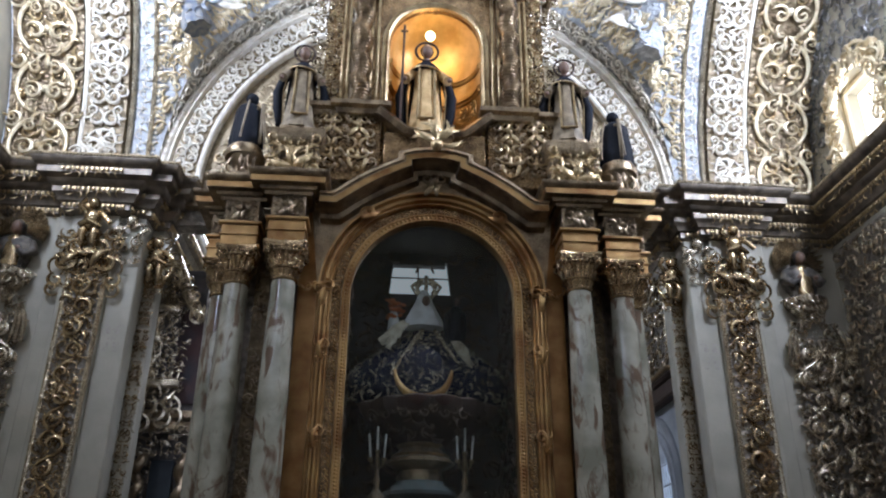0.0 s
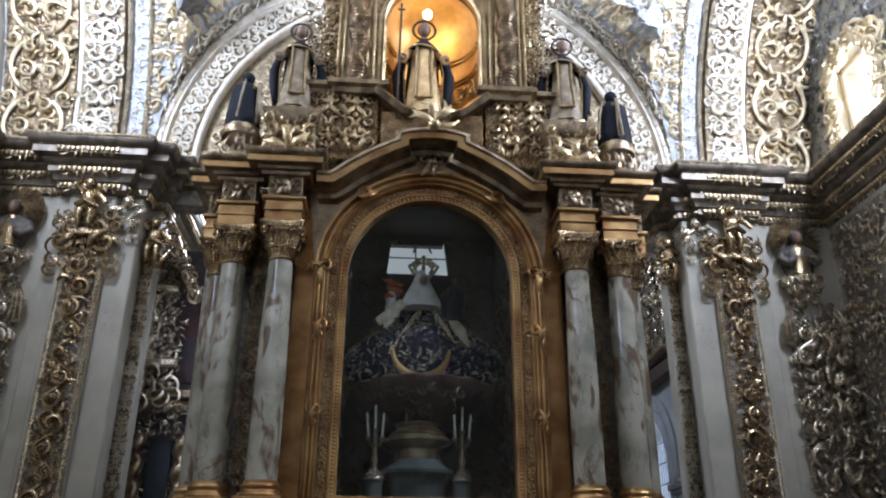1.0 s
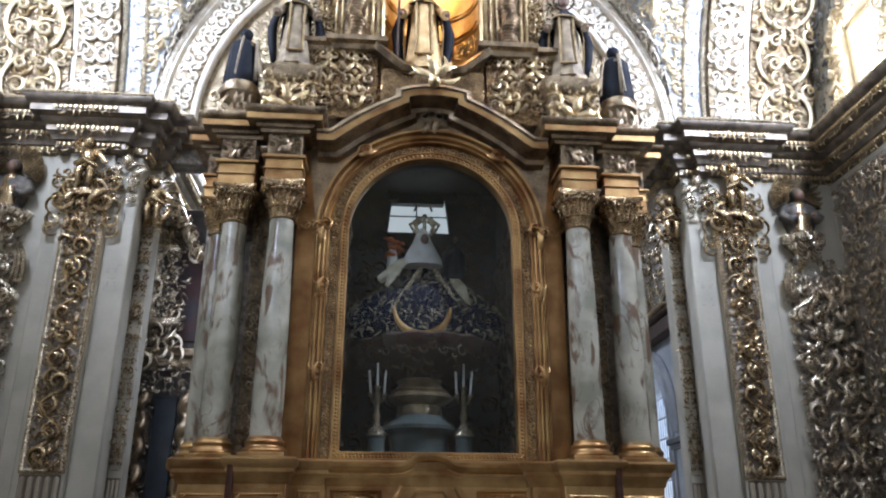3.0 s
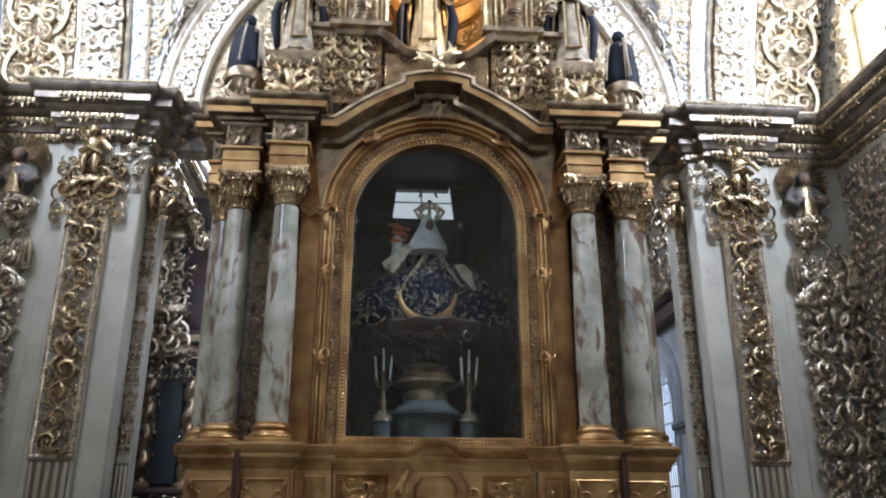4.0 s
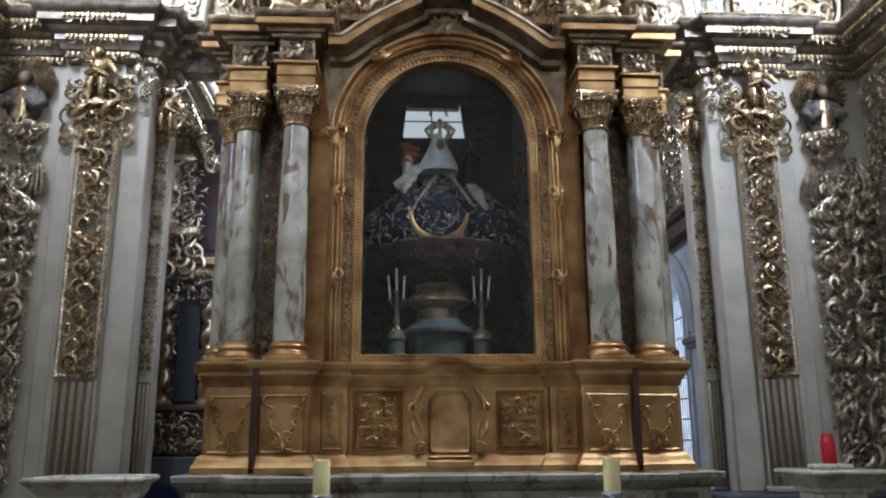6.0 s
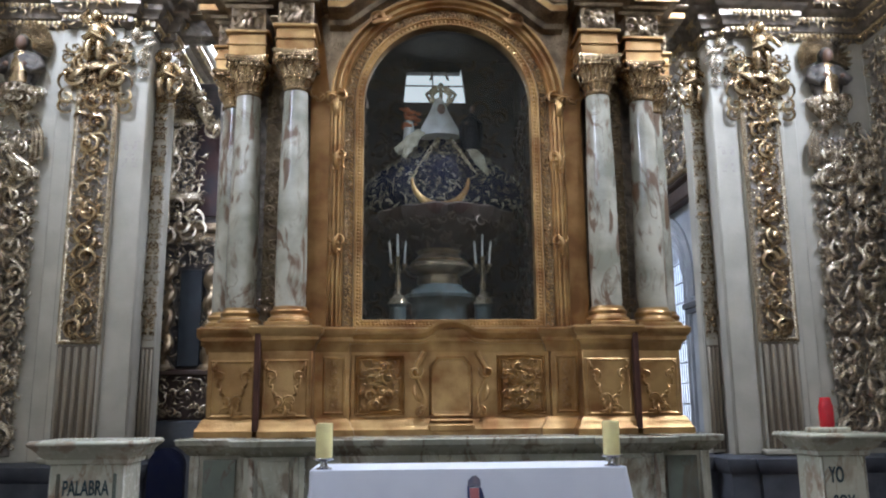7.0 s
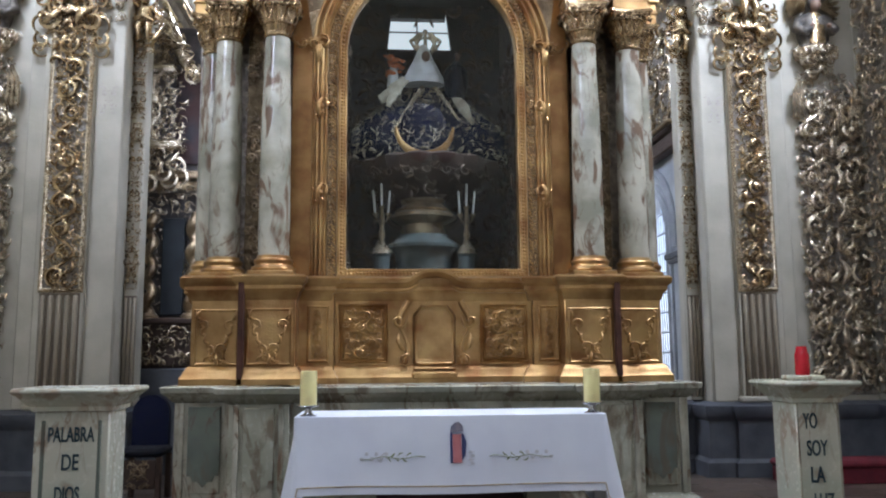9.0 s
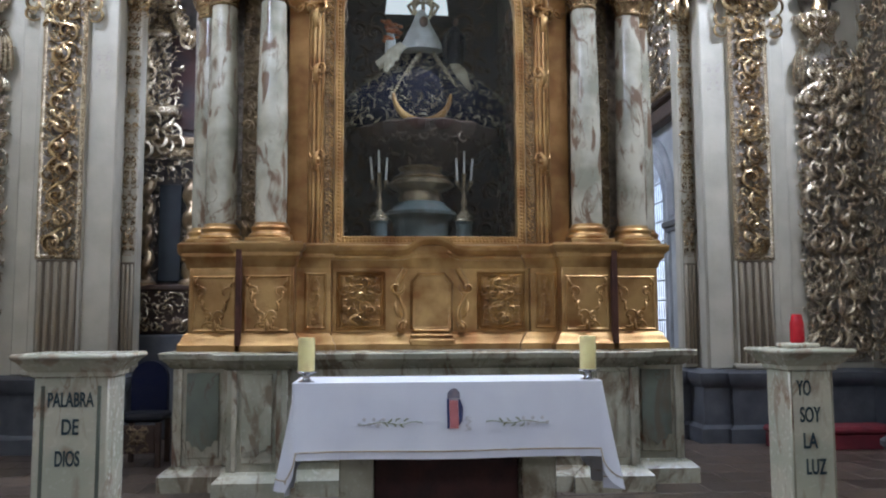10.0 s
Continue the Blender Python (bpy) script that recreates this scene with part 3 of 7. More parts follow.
we = Geo().slab([(-WY + WR, 0), (-YB - 0.45, 0), (-YB - 0.45, 7.9), (-WY + WR, 7.9)], 0, 0.3).slab([(-11.5, 0), (-WY - WR, 0), (-WY - WR, 7.9), (-11.5, 7.9)], 0, 0.3)
we.slab([(-WY - WR, 0), (-WY + WR, 0), (-WY + WR, 0.6), (-WY - WR, 0.6)], 0, 0.3).slab([(-WY - WR, WZ)] + arc(-WY, WZ, WR, 180, 0, 24)[1:-1] + [(-WY + WR, WZ), (-WY + WR, 7.9), (-WY - WR, 7.9)], 0, 0.3)
PASSAGE = mat("grey_blue_limewash", (0.40, 0.42, 0.44), 0.7, 0, (0.27, 0.285, 0.30), 2.5, 0.1, 30)
solid("wall_apse_east", Geo().join(we, east_plane), PASSAGE, "grey limewashed wall of the passage beside the altar", "wall", kind="structure")
solid("wall_apse_west", Geo().box(-3.7, -3.35, YB + 0.45, 11.8, 0, 7.9), PLASTER, "plaster wall of the space behind the altar", "wall", kind="structure")
wa = Geo().box(-3.35, 3.6, 11.5, 11.8, 0, 6.3).box(-1.9, 3.6, 11.5, 11.8, 6.3, 7.9).box(-3.35, -1.9, 11.5, 11.8, 7.4, 7.9)
solid("wall_apse", wa, PLASTER, "grey plaster wall behind the altar", "wall", kind="structure")

# bands of stucco on the vault
for s in (1, -1):
    nm = "vault_bands_east" if s > 0 else "vault_bands_west"
    t = thing(nm, (s * 4.2, YB, ZC), "white and gold stucco bands on the vault", "stucco band", kind="structure")
    side = (lambda g: g) if s > 0 else flip

    def strip(x0, x1, d, z0=0.0, z1=4.4):
        g = Geo()
        n = 24
        v, f = [], []
        for j in range(n + 1):
            z = z0 + (z1 - z0) * j / n
            v += [(x0, 0, z), (x0 + 0.01, -d, z), (x1 - 0.01, -d, z), (x1, 0, z)]
            if j:
                k = 4 * j
                f += [(k - 4 + q, k - 3 + q, k + 1 + q, k + q) for q in range(3)]
        return g.add(v, f)

    part("lace_band", side(strip(3.42, 3.60, 0.05).warp(vault)), STUCCO_SHADE, t, "blue-white lace band")
    part("roll", side(Geo().tube([(3.655, -0.03, z) for z in np.linspace(0, 4.4, 30)], 0.035, 8).warp(vault)), GOLD_PALE, t)
    part("roll", side(Geo().tube([(3.405, -0.03, z) for z in np.linspace(0, 4.4, 30)], 0.03, 8).warp(vault)), GOLD_PALE, t)
    part("scroll_band", side(strip(3.70, 4.20, 0.09).warp(vault)), GILT_GROUND, t, "gilded ground of the white scrolls")
    part("roll", side(Geo().tube([(4.235, -0.03, z) for z in np.linspace(0, 4.4, 30)], 0.035, 8).warp(vault)), STUCCO, t)
    part("panel", side(strip(4.28, 5.16, 0.03).warp(vault)), GOLD_GROUND, t, "gilded ground with recess shade in its colour")
    # raised scrolls
    g = Geo()
    r = np.random.default_rng(17)
    for k in range(15):
        z = 0.16 + 0.29 * k
        if k % 4 == 1:
            rosette(g, 3.95, z, 0.3, 10, -0.1)
            hoop_pts = [(3.95 + 0.17 * math.cos(a), -0.11, z + 0.15 * math.sin(a)) for a in np.linspace(0, 2 * math.pi, 20)]
            g.tube(hoop_pts, 0.016, 6, cap=False)
        for e in (-1, 1):
            if k % 4 != 1:
                put(g, SPIRALS[k % 4], 3.95 + e * 0.1, z, 0.25, 1.6, e < 0, -0.09, 1.3)
                put(g, SPIRALS[(k + 2) % 4], 3.95 + e * 0.16, z + 0.12, 0.16, 4.6, e > 0, -0.09, 1.3)
            put(g, CURLS[k % 3], 3.95 + e * 0.19, z + 0.05, 0.15, 0.6 + k, e < 0, -0.09)
            for _ in range(3):
                put(g, LEAVES[r.integers(3)], 3.95 + e * r.uniform(0.03, 0.22), z + r.uniform(-0.14, 0.14), r.uniform(0.08, 0.14), r.uniform(0, 6.28), e < 0, -0.09)
        put(g, BUD, 3.95, z + 0.14, 0.06, 0, y=-0.1)
    tagged(part("scrolls", side(g.warp(vault)), STUCCO, t), kind="stuff")
    g = Geo()
    for k in range(62):
        put(g, CURLS[k % 3], 3.475 + 0.07 * (k % 2), 0.06 + 0.07 * k, 0.1, 1.57 * (k % 4), k % 2 == 0, -0.05)
        put(g, BUD, 3.51, 0.1 + 0.07 * k, 0.03, 0, y=-0.05)
        put(g, BUD, 3.345, 0.06 + 0.07 * k, 0.035, 0, y=-0.02)
    tagged(part("lace", side(g.warp(vault)), STUCCO, t), kind="stuff")
    g = Geo()
    ribbon = Geo()
    u = np.linspace(0.10, 0.84, 26)
    for k in range(6):
        z = 0.38 + 0.76 * k
        for e in (-1, 1):
            wave = 0.05 + 0.29 * np.sin(math.pi * u)
            ribbon.tube(np.stack([4.72 + e * wave, np.full(26, -0.075), z - 0.33 * np.cos(math.pi * u)], 1), np.linspace(0.020, 0.034, 26), 7, 0.7)
            put(ribbon, SPIRALS[(k + 3) % 4], 4.72 + e * 0.11, z + 0.24, 0.2, 1.0, e > 0, -0.06, 1.3)
            put(ribbon, CURLS[k % 3], 4.72 + e * 0.1, z - 0.31, 0.2, 4.0, e < 0, -0.06, 1.3)
            put(ribbon, SPIRALS[k % 4], 4.72 + e * 0.14, z - 0.06, 0.27, 0.4, e < 0, -0.05, 1.2)
            put(ribbon, SPIRALS[(k + 1) % 4], 4.72 + e * 0.33, z + 0.34, 0.25, 3.4, e > 0, -0.04, 1.2)
            put(g, SPIRALS[(k + 2) % 4], 4.72 + e * 0.13, z + 0.16, 0.2, 2.4, e > 0, -0.03, 0.8)
            put(g, CURLS[k % 3], 4.72 + e * 0.35, z - 0.3, 0.22, 2.2, e < 0, -0.03)
            for q in range(9):
                put(g, LEAVES[r.integers(3)], 4.72 + e * r.uniform(0.02, 0.4), z + r.uniform(-0.38, 0.38), r.uniform(0.09, 0.17), r.uniform(0, 6.28), e < 0, -0.03)
        for q in (-1, 0, 1):
            put(ribbon, LEAVES[q + 1], 4.72 + 0.05 * q, z + 0.34, 0.2, 0.5 * q, False, -0.05)
        put(ribbon, BUD, 4.72, z - 0.02, 0.1, 0, y=-0.05)
    tagged(part("cartouche_ribbons", side(ribbon.warp(vault)), STUCCO_GILT, t, "pale gilded ribbon scrolls"), kind="stuff")
    tagged(part("gilded_scrolls", side(g.warp(vault)), SCROLL_GOLD, t), kind="stuff")
    # only on the vault beyond the arch
    cut = Geo()
    r = np.random.default_rng(5)
    for k in range(2300):
        x, a = r.uniform(1.2, 3.36), r.uniform(0.05, 4.3)
        d = math.hypot(x, vault_z(a) - ZC) - RA
        if d < 0.06 or (d > 0.4 and x < 2.98 and r.random() < 0.93):
            continue
        pc = (SPIRALS, LEAVES, CURLS)[k % 3]
        put(cut, pc[k % len(pc)], x, a, r.uniform(0.1, 0.19), r.uniform(0, 6.28), k % 2 == 0, 0, 1.0)
    tagged(part("spandrel_leaves", side(cut.warp(vault)), STUCCO_GILT, t), kind="stuff")

# cornice
CP = [(-0.3, 5.60), (0, 5.60), (0.05, 5.62), (0.05, 5.69), (0.09, 5.70), (0.11, 5.76), (0.15, 5.79), (0.15, 5.85), (0.19, 5.87), (0.22, 5.93), (0.30, 5.96), (0.30, 6.04), (0.34, 6.06), (0.38, 6.13), (0.38, 6.17), (-0.4, 6.2)]
CPATH = [(3.35, 12.0), (3.35, 9.34), (3.1, 9.34), (3.1, 9.05), (3.25, 9.05), (3.25, 8.74), (3.46, 8.74), (3.46, 8.62), (4.14, 8.62), (4.14, 8.78), (XW, 8.78), (XW, -5.9)]
for s in (-1, 1):
    t = thing("cornice_west" if s < 0 else "cornice_east", (s * 3.8, 8.6, 5.6), "dark stone cornice with gilded beads", "cornice", kind="structure")
    g = Geo().sweep(CP, CPATH)
    part("moulding", g if s > 0 else flip(g), STONE_TRIM, t)
    g = Geo().sweep([(0.385, 6.135), (0.395, 6.15), (0.385, 6.175), (0.30, 6.215), (0.28, 6.21)], CPATH)
    part("gilded_edge", g if s > 0 else flip(g), GOLD_PALE, t, "gilded top edge")
    for o, z0, z1 in ((0.153, 5.853, 5.868), (0.055, 5.69, 5.702), (0.305, 6.045, 6.058)):
        g = Geo().sweep([(o - 0.02, z0), (o + 0.008, z0), (o + 0.008, z1), (o - 0.02, z1)], CPATH)
        part("fillet", g if s > 0 else flip(g), GOLD_PALE, t)
    # rows of beads
    g = Geo()
    bead = Geo().box(-0.019, 0.019, -0.03, 0.0, -0.024, 0.024, 0.008)
    bv, bf = np.concatenate(bead.v), bead.f
    p = np.array(CPATH).astype(float)
    p[0, 1] = 11.4
    p[-1, 1] = 3.0
    for a, b in zip(p[:-1], p[1:]):
        d = (b - a) / np.linalg.norm(b - a)
        nrm = np.array((d[1], -d[0]))
        for out, z in ((0.30, 6.0), (0.15, 5.82), (0.05, 5.655)):
            n = int(np.linalg.norm(b - a) / 0.055)
            for i in range(n + 1):
                q = a + d * (i + 0.5) * 0.055 + nrm * (out + 0.005)
                if i % 2:
                    pc = CURLS[i % 3] if i % 4 == 1 else LEAVES[i % 3]
                    g.add(pc[0] * 0.1, pc[1], Matrix.Translation((q[0] - 0.02 * nrm[0], q[1] - 0.02 * nrm[1], z - 0.055)) @ Matrix.Rotation(math.atan2(d[1], d[0]), 4, "Z") @ Matrix.Rotation(1.3 * i, 4, "Y"))
                m = Matrix(((d[0], -nrm[0], 0, q[0]), (d[1], -nrm[1], 0, q[1]), (0, 0, 1, z), (0, 0, 0, 1)))
                g.add(bv, bf, m)
    tagged(part("beads", g if s > 0 else flip(g), SCROLL_GOLD, t), kind="stuff")

# walls and piers beside the altar
FADED = mat("faded_paint", (0.36, 0.31, 0.26), 0.8, 0, (0.46, 0.41, 0.35), 20, 0.05, 60)
FLUTE = mat("brown_cream_fluting", (0.36, 0.305, 0.22), 0.4, 0.2, (0.29, 0.24, 0.17), 3, 0.05, 60)
# Dark brown backing that paints the shade between the lit flutes.
FLUTE_SHADE = mat("flute_channel_shade", (0.17, 0.13, 0.085), 0.5, 0.1, (0.12, 0.09, 0.06), 4, 0.1, 60)
GOLD_VINE = mat("burnished_gilding", (0.53, 0.395, 0.22), 0.22, 0.85, (0.28, 0.19, 0.10), 8, 0.2, 80)
for s in (-1, 1):
    side = (lambda g: g) if s > 0 else flip
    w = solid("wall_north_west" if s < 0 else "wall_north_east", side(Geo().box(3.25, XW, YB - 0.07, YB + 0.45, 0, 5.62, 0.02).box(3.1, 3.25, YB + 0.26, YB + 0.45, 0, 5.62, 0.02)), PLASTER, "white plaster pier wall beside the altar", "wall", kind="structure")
    t = thing("pier_pilaster", (s * 3.8, 8.7, 0), "white pilaster with a gilded carved panel over flutes", "pilaster", "pier pilasters", "structure")
    part("shaft", side(Geo().box(3.25, 4.24, 8.74, 8.78, 0.8, 5.6, 0.01).box(3.54, 4.06, 8.68, 8.74, 0.8, 5.6, 0.01)), PLASTER, t)
    part("dado", side(Geo().sweep([(0, 0.0), (0.14, 0.0), (0.14, 0.16), (0.09, 0.2), (0.09, 0.6), (0.13, 0.64), (0.15, 0.72), (0.15, 0.76), (0, 0.8)], [(3.08, 11.4), (3.08, 9.12), (3.22, 9.12), (3.22, 8.74), (3.52, 8.74), (3.52, 8.68), (4.08, 8.68), (4.08, 8.74), (XW, 8.74), (XW, 4.0)])), GREY_STONE, t, "grey stone dado")
    fr = [(3.57, 2.03), (3.57, 5.1), (3.985, 5.1), (3.985, 2.03)]
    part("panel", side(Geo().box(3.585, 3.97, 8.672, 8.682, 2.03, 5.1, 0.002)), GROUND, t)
    part("frame", side(Geo().sweep([(-0.025, 0), (-0.025, 0.022), (-0.008, 0.03), (0.004, 0.014), (0.012, 0.022), (0.024, 0.012), (0.024, 0)], fr, True, upright=8.68)), GOLD_PALE, t, "narrow gilded frame")
    vine = Geo().join(rinceau(0.365, 3.02, 0.5, 31, 1.2), Matrix.Translation((3.778, 8.665, 2.05)))
    vine.join(thicket(0.36, 3.0, 0.085, 32, 1.2, False), Matrix.Translation((3.778, 8.672, 2.05)))
    tagged(part("vine", side(vine), GOLD_VINE, t, "gilded carved vine"), kind="stuff")
    part("flute_shade", side(Geo().box(3.575, 3.985, 8.668, 8.682, 0.86, 2.0, 0.002).box(3.105, 3.245, 9.05, 9.062, 0.84, 2.0, 0.002)), FLUTE_SHADE, t, "dark backing with the shade between the flutes in its colour")
    for k in range(5):
        x = 3.612 + 0.084 * k
        part("flute", side(Geo().box(x - 0.024, x + 0.024, 8.635, 8.684, 0.86, 1.98, 0.018)), FLUTE, t)
    part("base", side(Geo().box(3.5, 4.1, 8.63, 8.74, 0.79, 0.86, 0.02)), PLASTER, t)
    g = thicket(0.17, 0.34, 0.07, 38, 0.12)
    part("stencil", side(Geo().join(g, Matrix.Translation((3.40, 8.738, 3.95)))), FADED, t, "faded grey painted ornament")
    # inner strip
    part("inner_shaft", side(Geo().box(3.1, 3.25, 9.06, 9.12, 0.8, 5.6, 0.01)), PLASTER, t)
    tagged(part("inner_vine", side(Geo().join(thicket(0.14, 3.4, 0.07, 33, 2.2), Matrix.Translation((3.175, 9.056, 2.05)))), GOLD_VINE, t), kind="stuff")
    for k in range(3):
        x = 3.13 + 0.045 * k
        part("flute", side(Geo().box(x - 0.016, x + 0.016, 9.03, 9.062, 0.84, 1.98, 0.014)), FLUTE, t)
    # capital with scrolls
    g = Geo()
    for e in (-1, 1):
        put(g, SPIRALS[0], 3.8 + e * 0.24, 4.98, 0.34, 1.2, e < 0, 8.66)
        put(g, SPIRALS[1], 3.8 + e * 0.13, 5.14, 0.26, 4.0, e < 0, 8.63)
        put(g, SPIRALS[2], 3.8 + e * 0.3, 4.76, 0.22, 2.0, e > 0, 8.68)
        put(g, SPIRALS[3], 3.8 + e * 0.33, 4.66, 0.2, 3.6, e < 0, 8.7)
        put(g, CURLS[1], 3.8 + e * 0.36, 4.9, 0.22, 5.0, e < 0, 8.68)
        put(g, SPIRALS[1], 3.8 + e * 0.32, 5.2, 0.2, 0.8, e < 0, 8.66)
        put(g, CURLS[1], 3.8 + e * 0.2, 5.34, 0.22, 2.4, e < 0, 8.66)
        put(g, LEAVES[1], 3.8 + e * 0.18, 5.02, 0.3, e * 0.8, e < 0, 8.62)
        put(g, CURLS[2], 3.8 + e * 0.12, 5.56, 0.18, 1.2, e < 0, 8.58)
    rosette(g, 3.8, 4.96, 0.2, 7, 8.64)
    g.join(thicket(0.76, 0.7, 0.105, 35, 1.9, skip=lambda x, z: abs(x) > 0.27 + 0.16 * z), Matrix.Translation((3.8, 8.665, 4.66)))
    g.box(3.68, 3.92, 8.56, 8.7, 5.04, 5.14, 0.02)
    part("capital", side(g), GOLD_VINE, t, "gilded scroll capital")
    g = Geo()
    for e in (-1, 1):
        put(g, SPIRALS[1], 3.13 + e * 0.06, 5.2, 0.22, 1.0, e < 0, 9.04)
        put(g, SPIRALS[2], 3.13 + e * 0.05, 4.95, 0.2, 4.0, e < 0, 9.04)
        put(g, LEAVES[2], 3.13 + e * 0.1, 5.0, 0.26, e * 0.6, e < 0, 9.02)
    g.join(thicket(0.3, 0.8, 0.11, 36, 1.8), Matrix.Translation((3.12, 9.04, 4.7)))
    part("inner_capital", side(g), GOLD_VINE, t)
    # carved drop under the cornice between the pilasters
    g = thicket(0.3, 0.6, 0.11, 37, 1.5)
    part("cornice_drop", side(Geo().join(g, Matrix.Translation((3.38, 8.73, 5.0)))), CARVED, t)
    # carved wall panel
    t = thing("carved_panel_west" if s < 0 else "carved_panel_east", (s * 4.7, YB - 0.07, 0.8), "tarnished silver-gilt scroll carving on the wall", "wall carving", kind="structure")
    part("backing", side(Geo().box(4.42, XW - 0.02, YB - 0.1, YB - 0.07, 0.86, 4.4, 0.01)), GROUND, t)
    g = Geo().join(thicket(0.80, 3.5, 0.10, 41, 1.4), Matrix.Translation((4.76, YB - 0.1, 0.9)))
    twin = rinceau(0.42, 3.35, 0.55, 45, 1.4)
    g.join(twin, Matrix.Translation((4.96, YB - 0.125, 0.95)))
    g.join(flip(twin), Matrix.Translation((4.54, YB - 0.125, 0.95)))
    for k in range(9):
        put(g, LEAVES[k % 3], 4.75, 1.15 + 0.36 * k, 0.3, 0.0, False, YB - 0.16, 1.4)
        for e in (-1, 1):
            put(g, LEAVES[(k + 1) % 3], 4.75 + e * 0.09, 1.12 + 0.36 * k, 0.24, -0.6 * e, e < 0, YB - 0.15, 1.4)
            put(g, BUD, 4.75 + e * 0.2, 1.3 + 0.36 * k, 0.07, 0, y=YB - 0.17)
    tagged(part("carving", side(g), CARVED, t), kind="stuff")
    g = Geo().join(thicket(0.62, 0.75, 0.11, 43, 1.6), Matrix.Translation((4.72, YB - 0.09, 3.85)))
    for e in (-1, 1):
        for k in range(3):
            put(g, (LEAVES[2][0] * (0.5, 1, 1), LEAVES[2][1]), 4.72 + e * (0.24 + 0.045 * k), 4.22 + 0.02 * k, 0.5, -e * (0.02 + 0.09 * k), e < 0, YB - 0.1)
    rosette(g, 4.72, 4.2, 0.26, 9, YB - 0.14)
    part("shell", side(g), CARVED, t)
    # bracket under the saint's bust
    g = Geo().lathe([(0.03, 4.5), (0.07, 4.58), (0.15, 4.7), (0.22, 4.76), (0.24, 4.8), (0.24, 4.85), (0.2, 4.88)], 18, (4.64, YB - 0.1, 0))
    for k in range(9):
        a = math.pi * (1 + k / 8)
        put(g, SPIRALS[k % 4], 4.64 + 0.23 * math.cos(a), 4.81, 0.12, 1.1 * k, k % 2 == 0, YB - 0.1 + 0.23 * math.sin(a), 1.3)
        put(g, LEAVES[k % 3], 4.64 + 0.22 * math.cos(a), 4.76, 0.12, 0.5 * k, k % 2 == 0, YB - 0.12 + 0.22 * math.sin(a), 1.3)
        put(g, SPIRALS[k % 4], 4.64 + 0.17 * math.cos(a), 4.7, 0.13, 2.0 * k, k % 2 == 0, YB - 0.13 + 0.17 * math.sin(a))
        put(g, CURLS[k % 3], 4.64 + 0.1 * math.cos(a), 4.58, 0.13, 1.3 * k, k % 2 == 0, YB - 0.13 + 0.1 * math.sin(a))
    part("bracket", side(g), CARVED, t)

# carving on the east wall
t = thing("side_retable", (XW, 7.4, 0.8), "dark gilded carved retable on the side wall", "retable", kind="structure")
east = Matrix.Translation((XW - 0.02, 7.55, 0.85)) @ Matrix.Rotation(-math.pi / 2, 4, "Z")
part("backing", Geo().box(XW - 0.06, XW, 6.2, 8.6, 0.85, 5.5), GROUND, t)
tagged(part("carving", Geo().join(thicket(2.2, 4.6, 0.13, 51, 1.5, skip=lambda x, z: math.hypot(x / 0.42, (z - 2.6) / 0.55) < 1), east @ Matrix.Translation((0, -0.04, 0))), CARVED, t), kind="stuff")

t = thing("window_carving", (XW, 7.6, 6.25), "stucco carving round the window, corner shade in its grey", "wall carving", kind="structure")
east_up = Matrix.Translation((XW, 7.0, 6.25)) @ Matrix.Rotation(-math.pi / 2, 4, "Z")
tagged(part("carving", Geo().join(thicket(3.4, 3.2, 0.16, 53, 1.3, False, skip=lambda x, z: -1.2 < x < 0.0 and z < 1.3), east_up), GREY_CARVING, t), kind="stuff")
win = thing("window_east", (XW + 0.2, 7.62, 6.2), "bright arched window in the side wall", "window", kind="structure")
part("window_frame", Geo().box(XW + 0.15, XW + 0.2, 7.1, 7.16, 6.2, 7.5).box(XW + 0.15, XW + 0.2, 8.09, 8.15, 6.2, 7.5).box(XW + 0.15, XW + 0.2, 7.1, 8.15, 7.44, 7.5), STUCCO, win)
glow("daylight_east", Geo().box(XW + 0.45, XW + 0.47, 6.8, 8.4, 6.0, 7.8), (0.95, 0.98, 1.0), 6.0, "white daylight outside the window")
glow("daylight_apse_high", Geo().box(-3.34, -1.8, 11.84, 11.86, 6.2, 7.5), (0.95, 0.98, 1.0), 4.0, "white daylight outside the high window of the apse")
glow("daylight_apse", Geo().box(3.9, 3.92, 9.9, 11.7, 0.3, 3.8), (0.86, 0.92, 1.0), 0.8, "pale daylight outside the grille")
g = Geo()
r = np.random.default_rng(57)
for k in range(120):
    t = k / 120
    # scrolls along the window's two sides and its round head
    if t < 0.3:
        x, z = -1.13, t / 0.3 * 1.0
    elif t < 0.7:
        a = math.pi * (0.7 - t) / 0.4
        x, z = -0.62 - 0.5 * math.cos(math.pi - a) * -1, 0.95 + 0.36 * math.sin(a)
    else:
        x, z = -0.11, (1 - t) / 0.3 * 1.0
    pc = (SPIRALS, CURLS, LEAVES)[k % 3]
    put(g, pc[k % len(pc)], x + r.uniform(-0.08, 0.08), z + r.uniform(-0.06, 0.1), r.uniform(0.16, 0.34), r.uniform(0, 6.28), k % 2 == 0, deep=1.4)
tagged(part("rim_scrolls", Geo().join(g, east_up), STUCCO_GILT, win), kind="stuff")
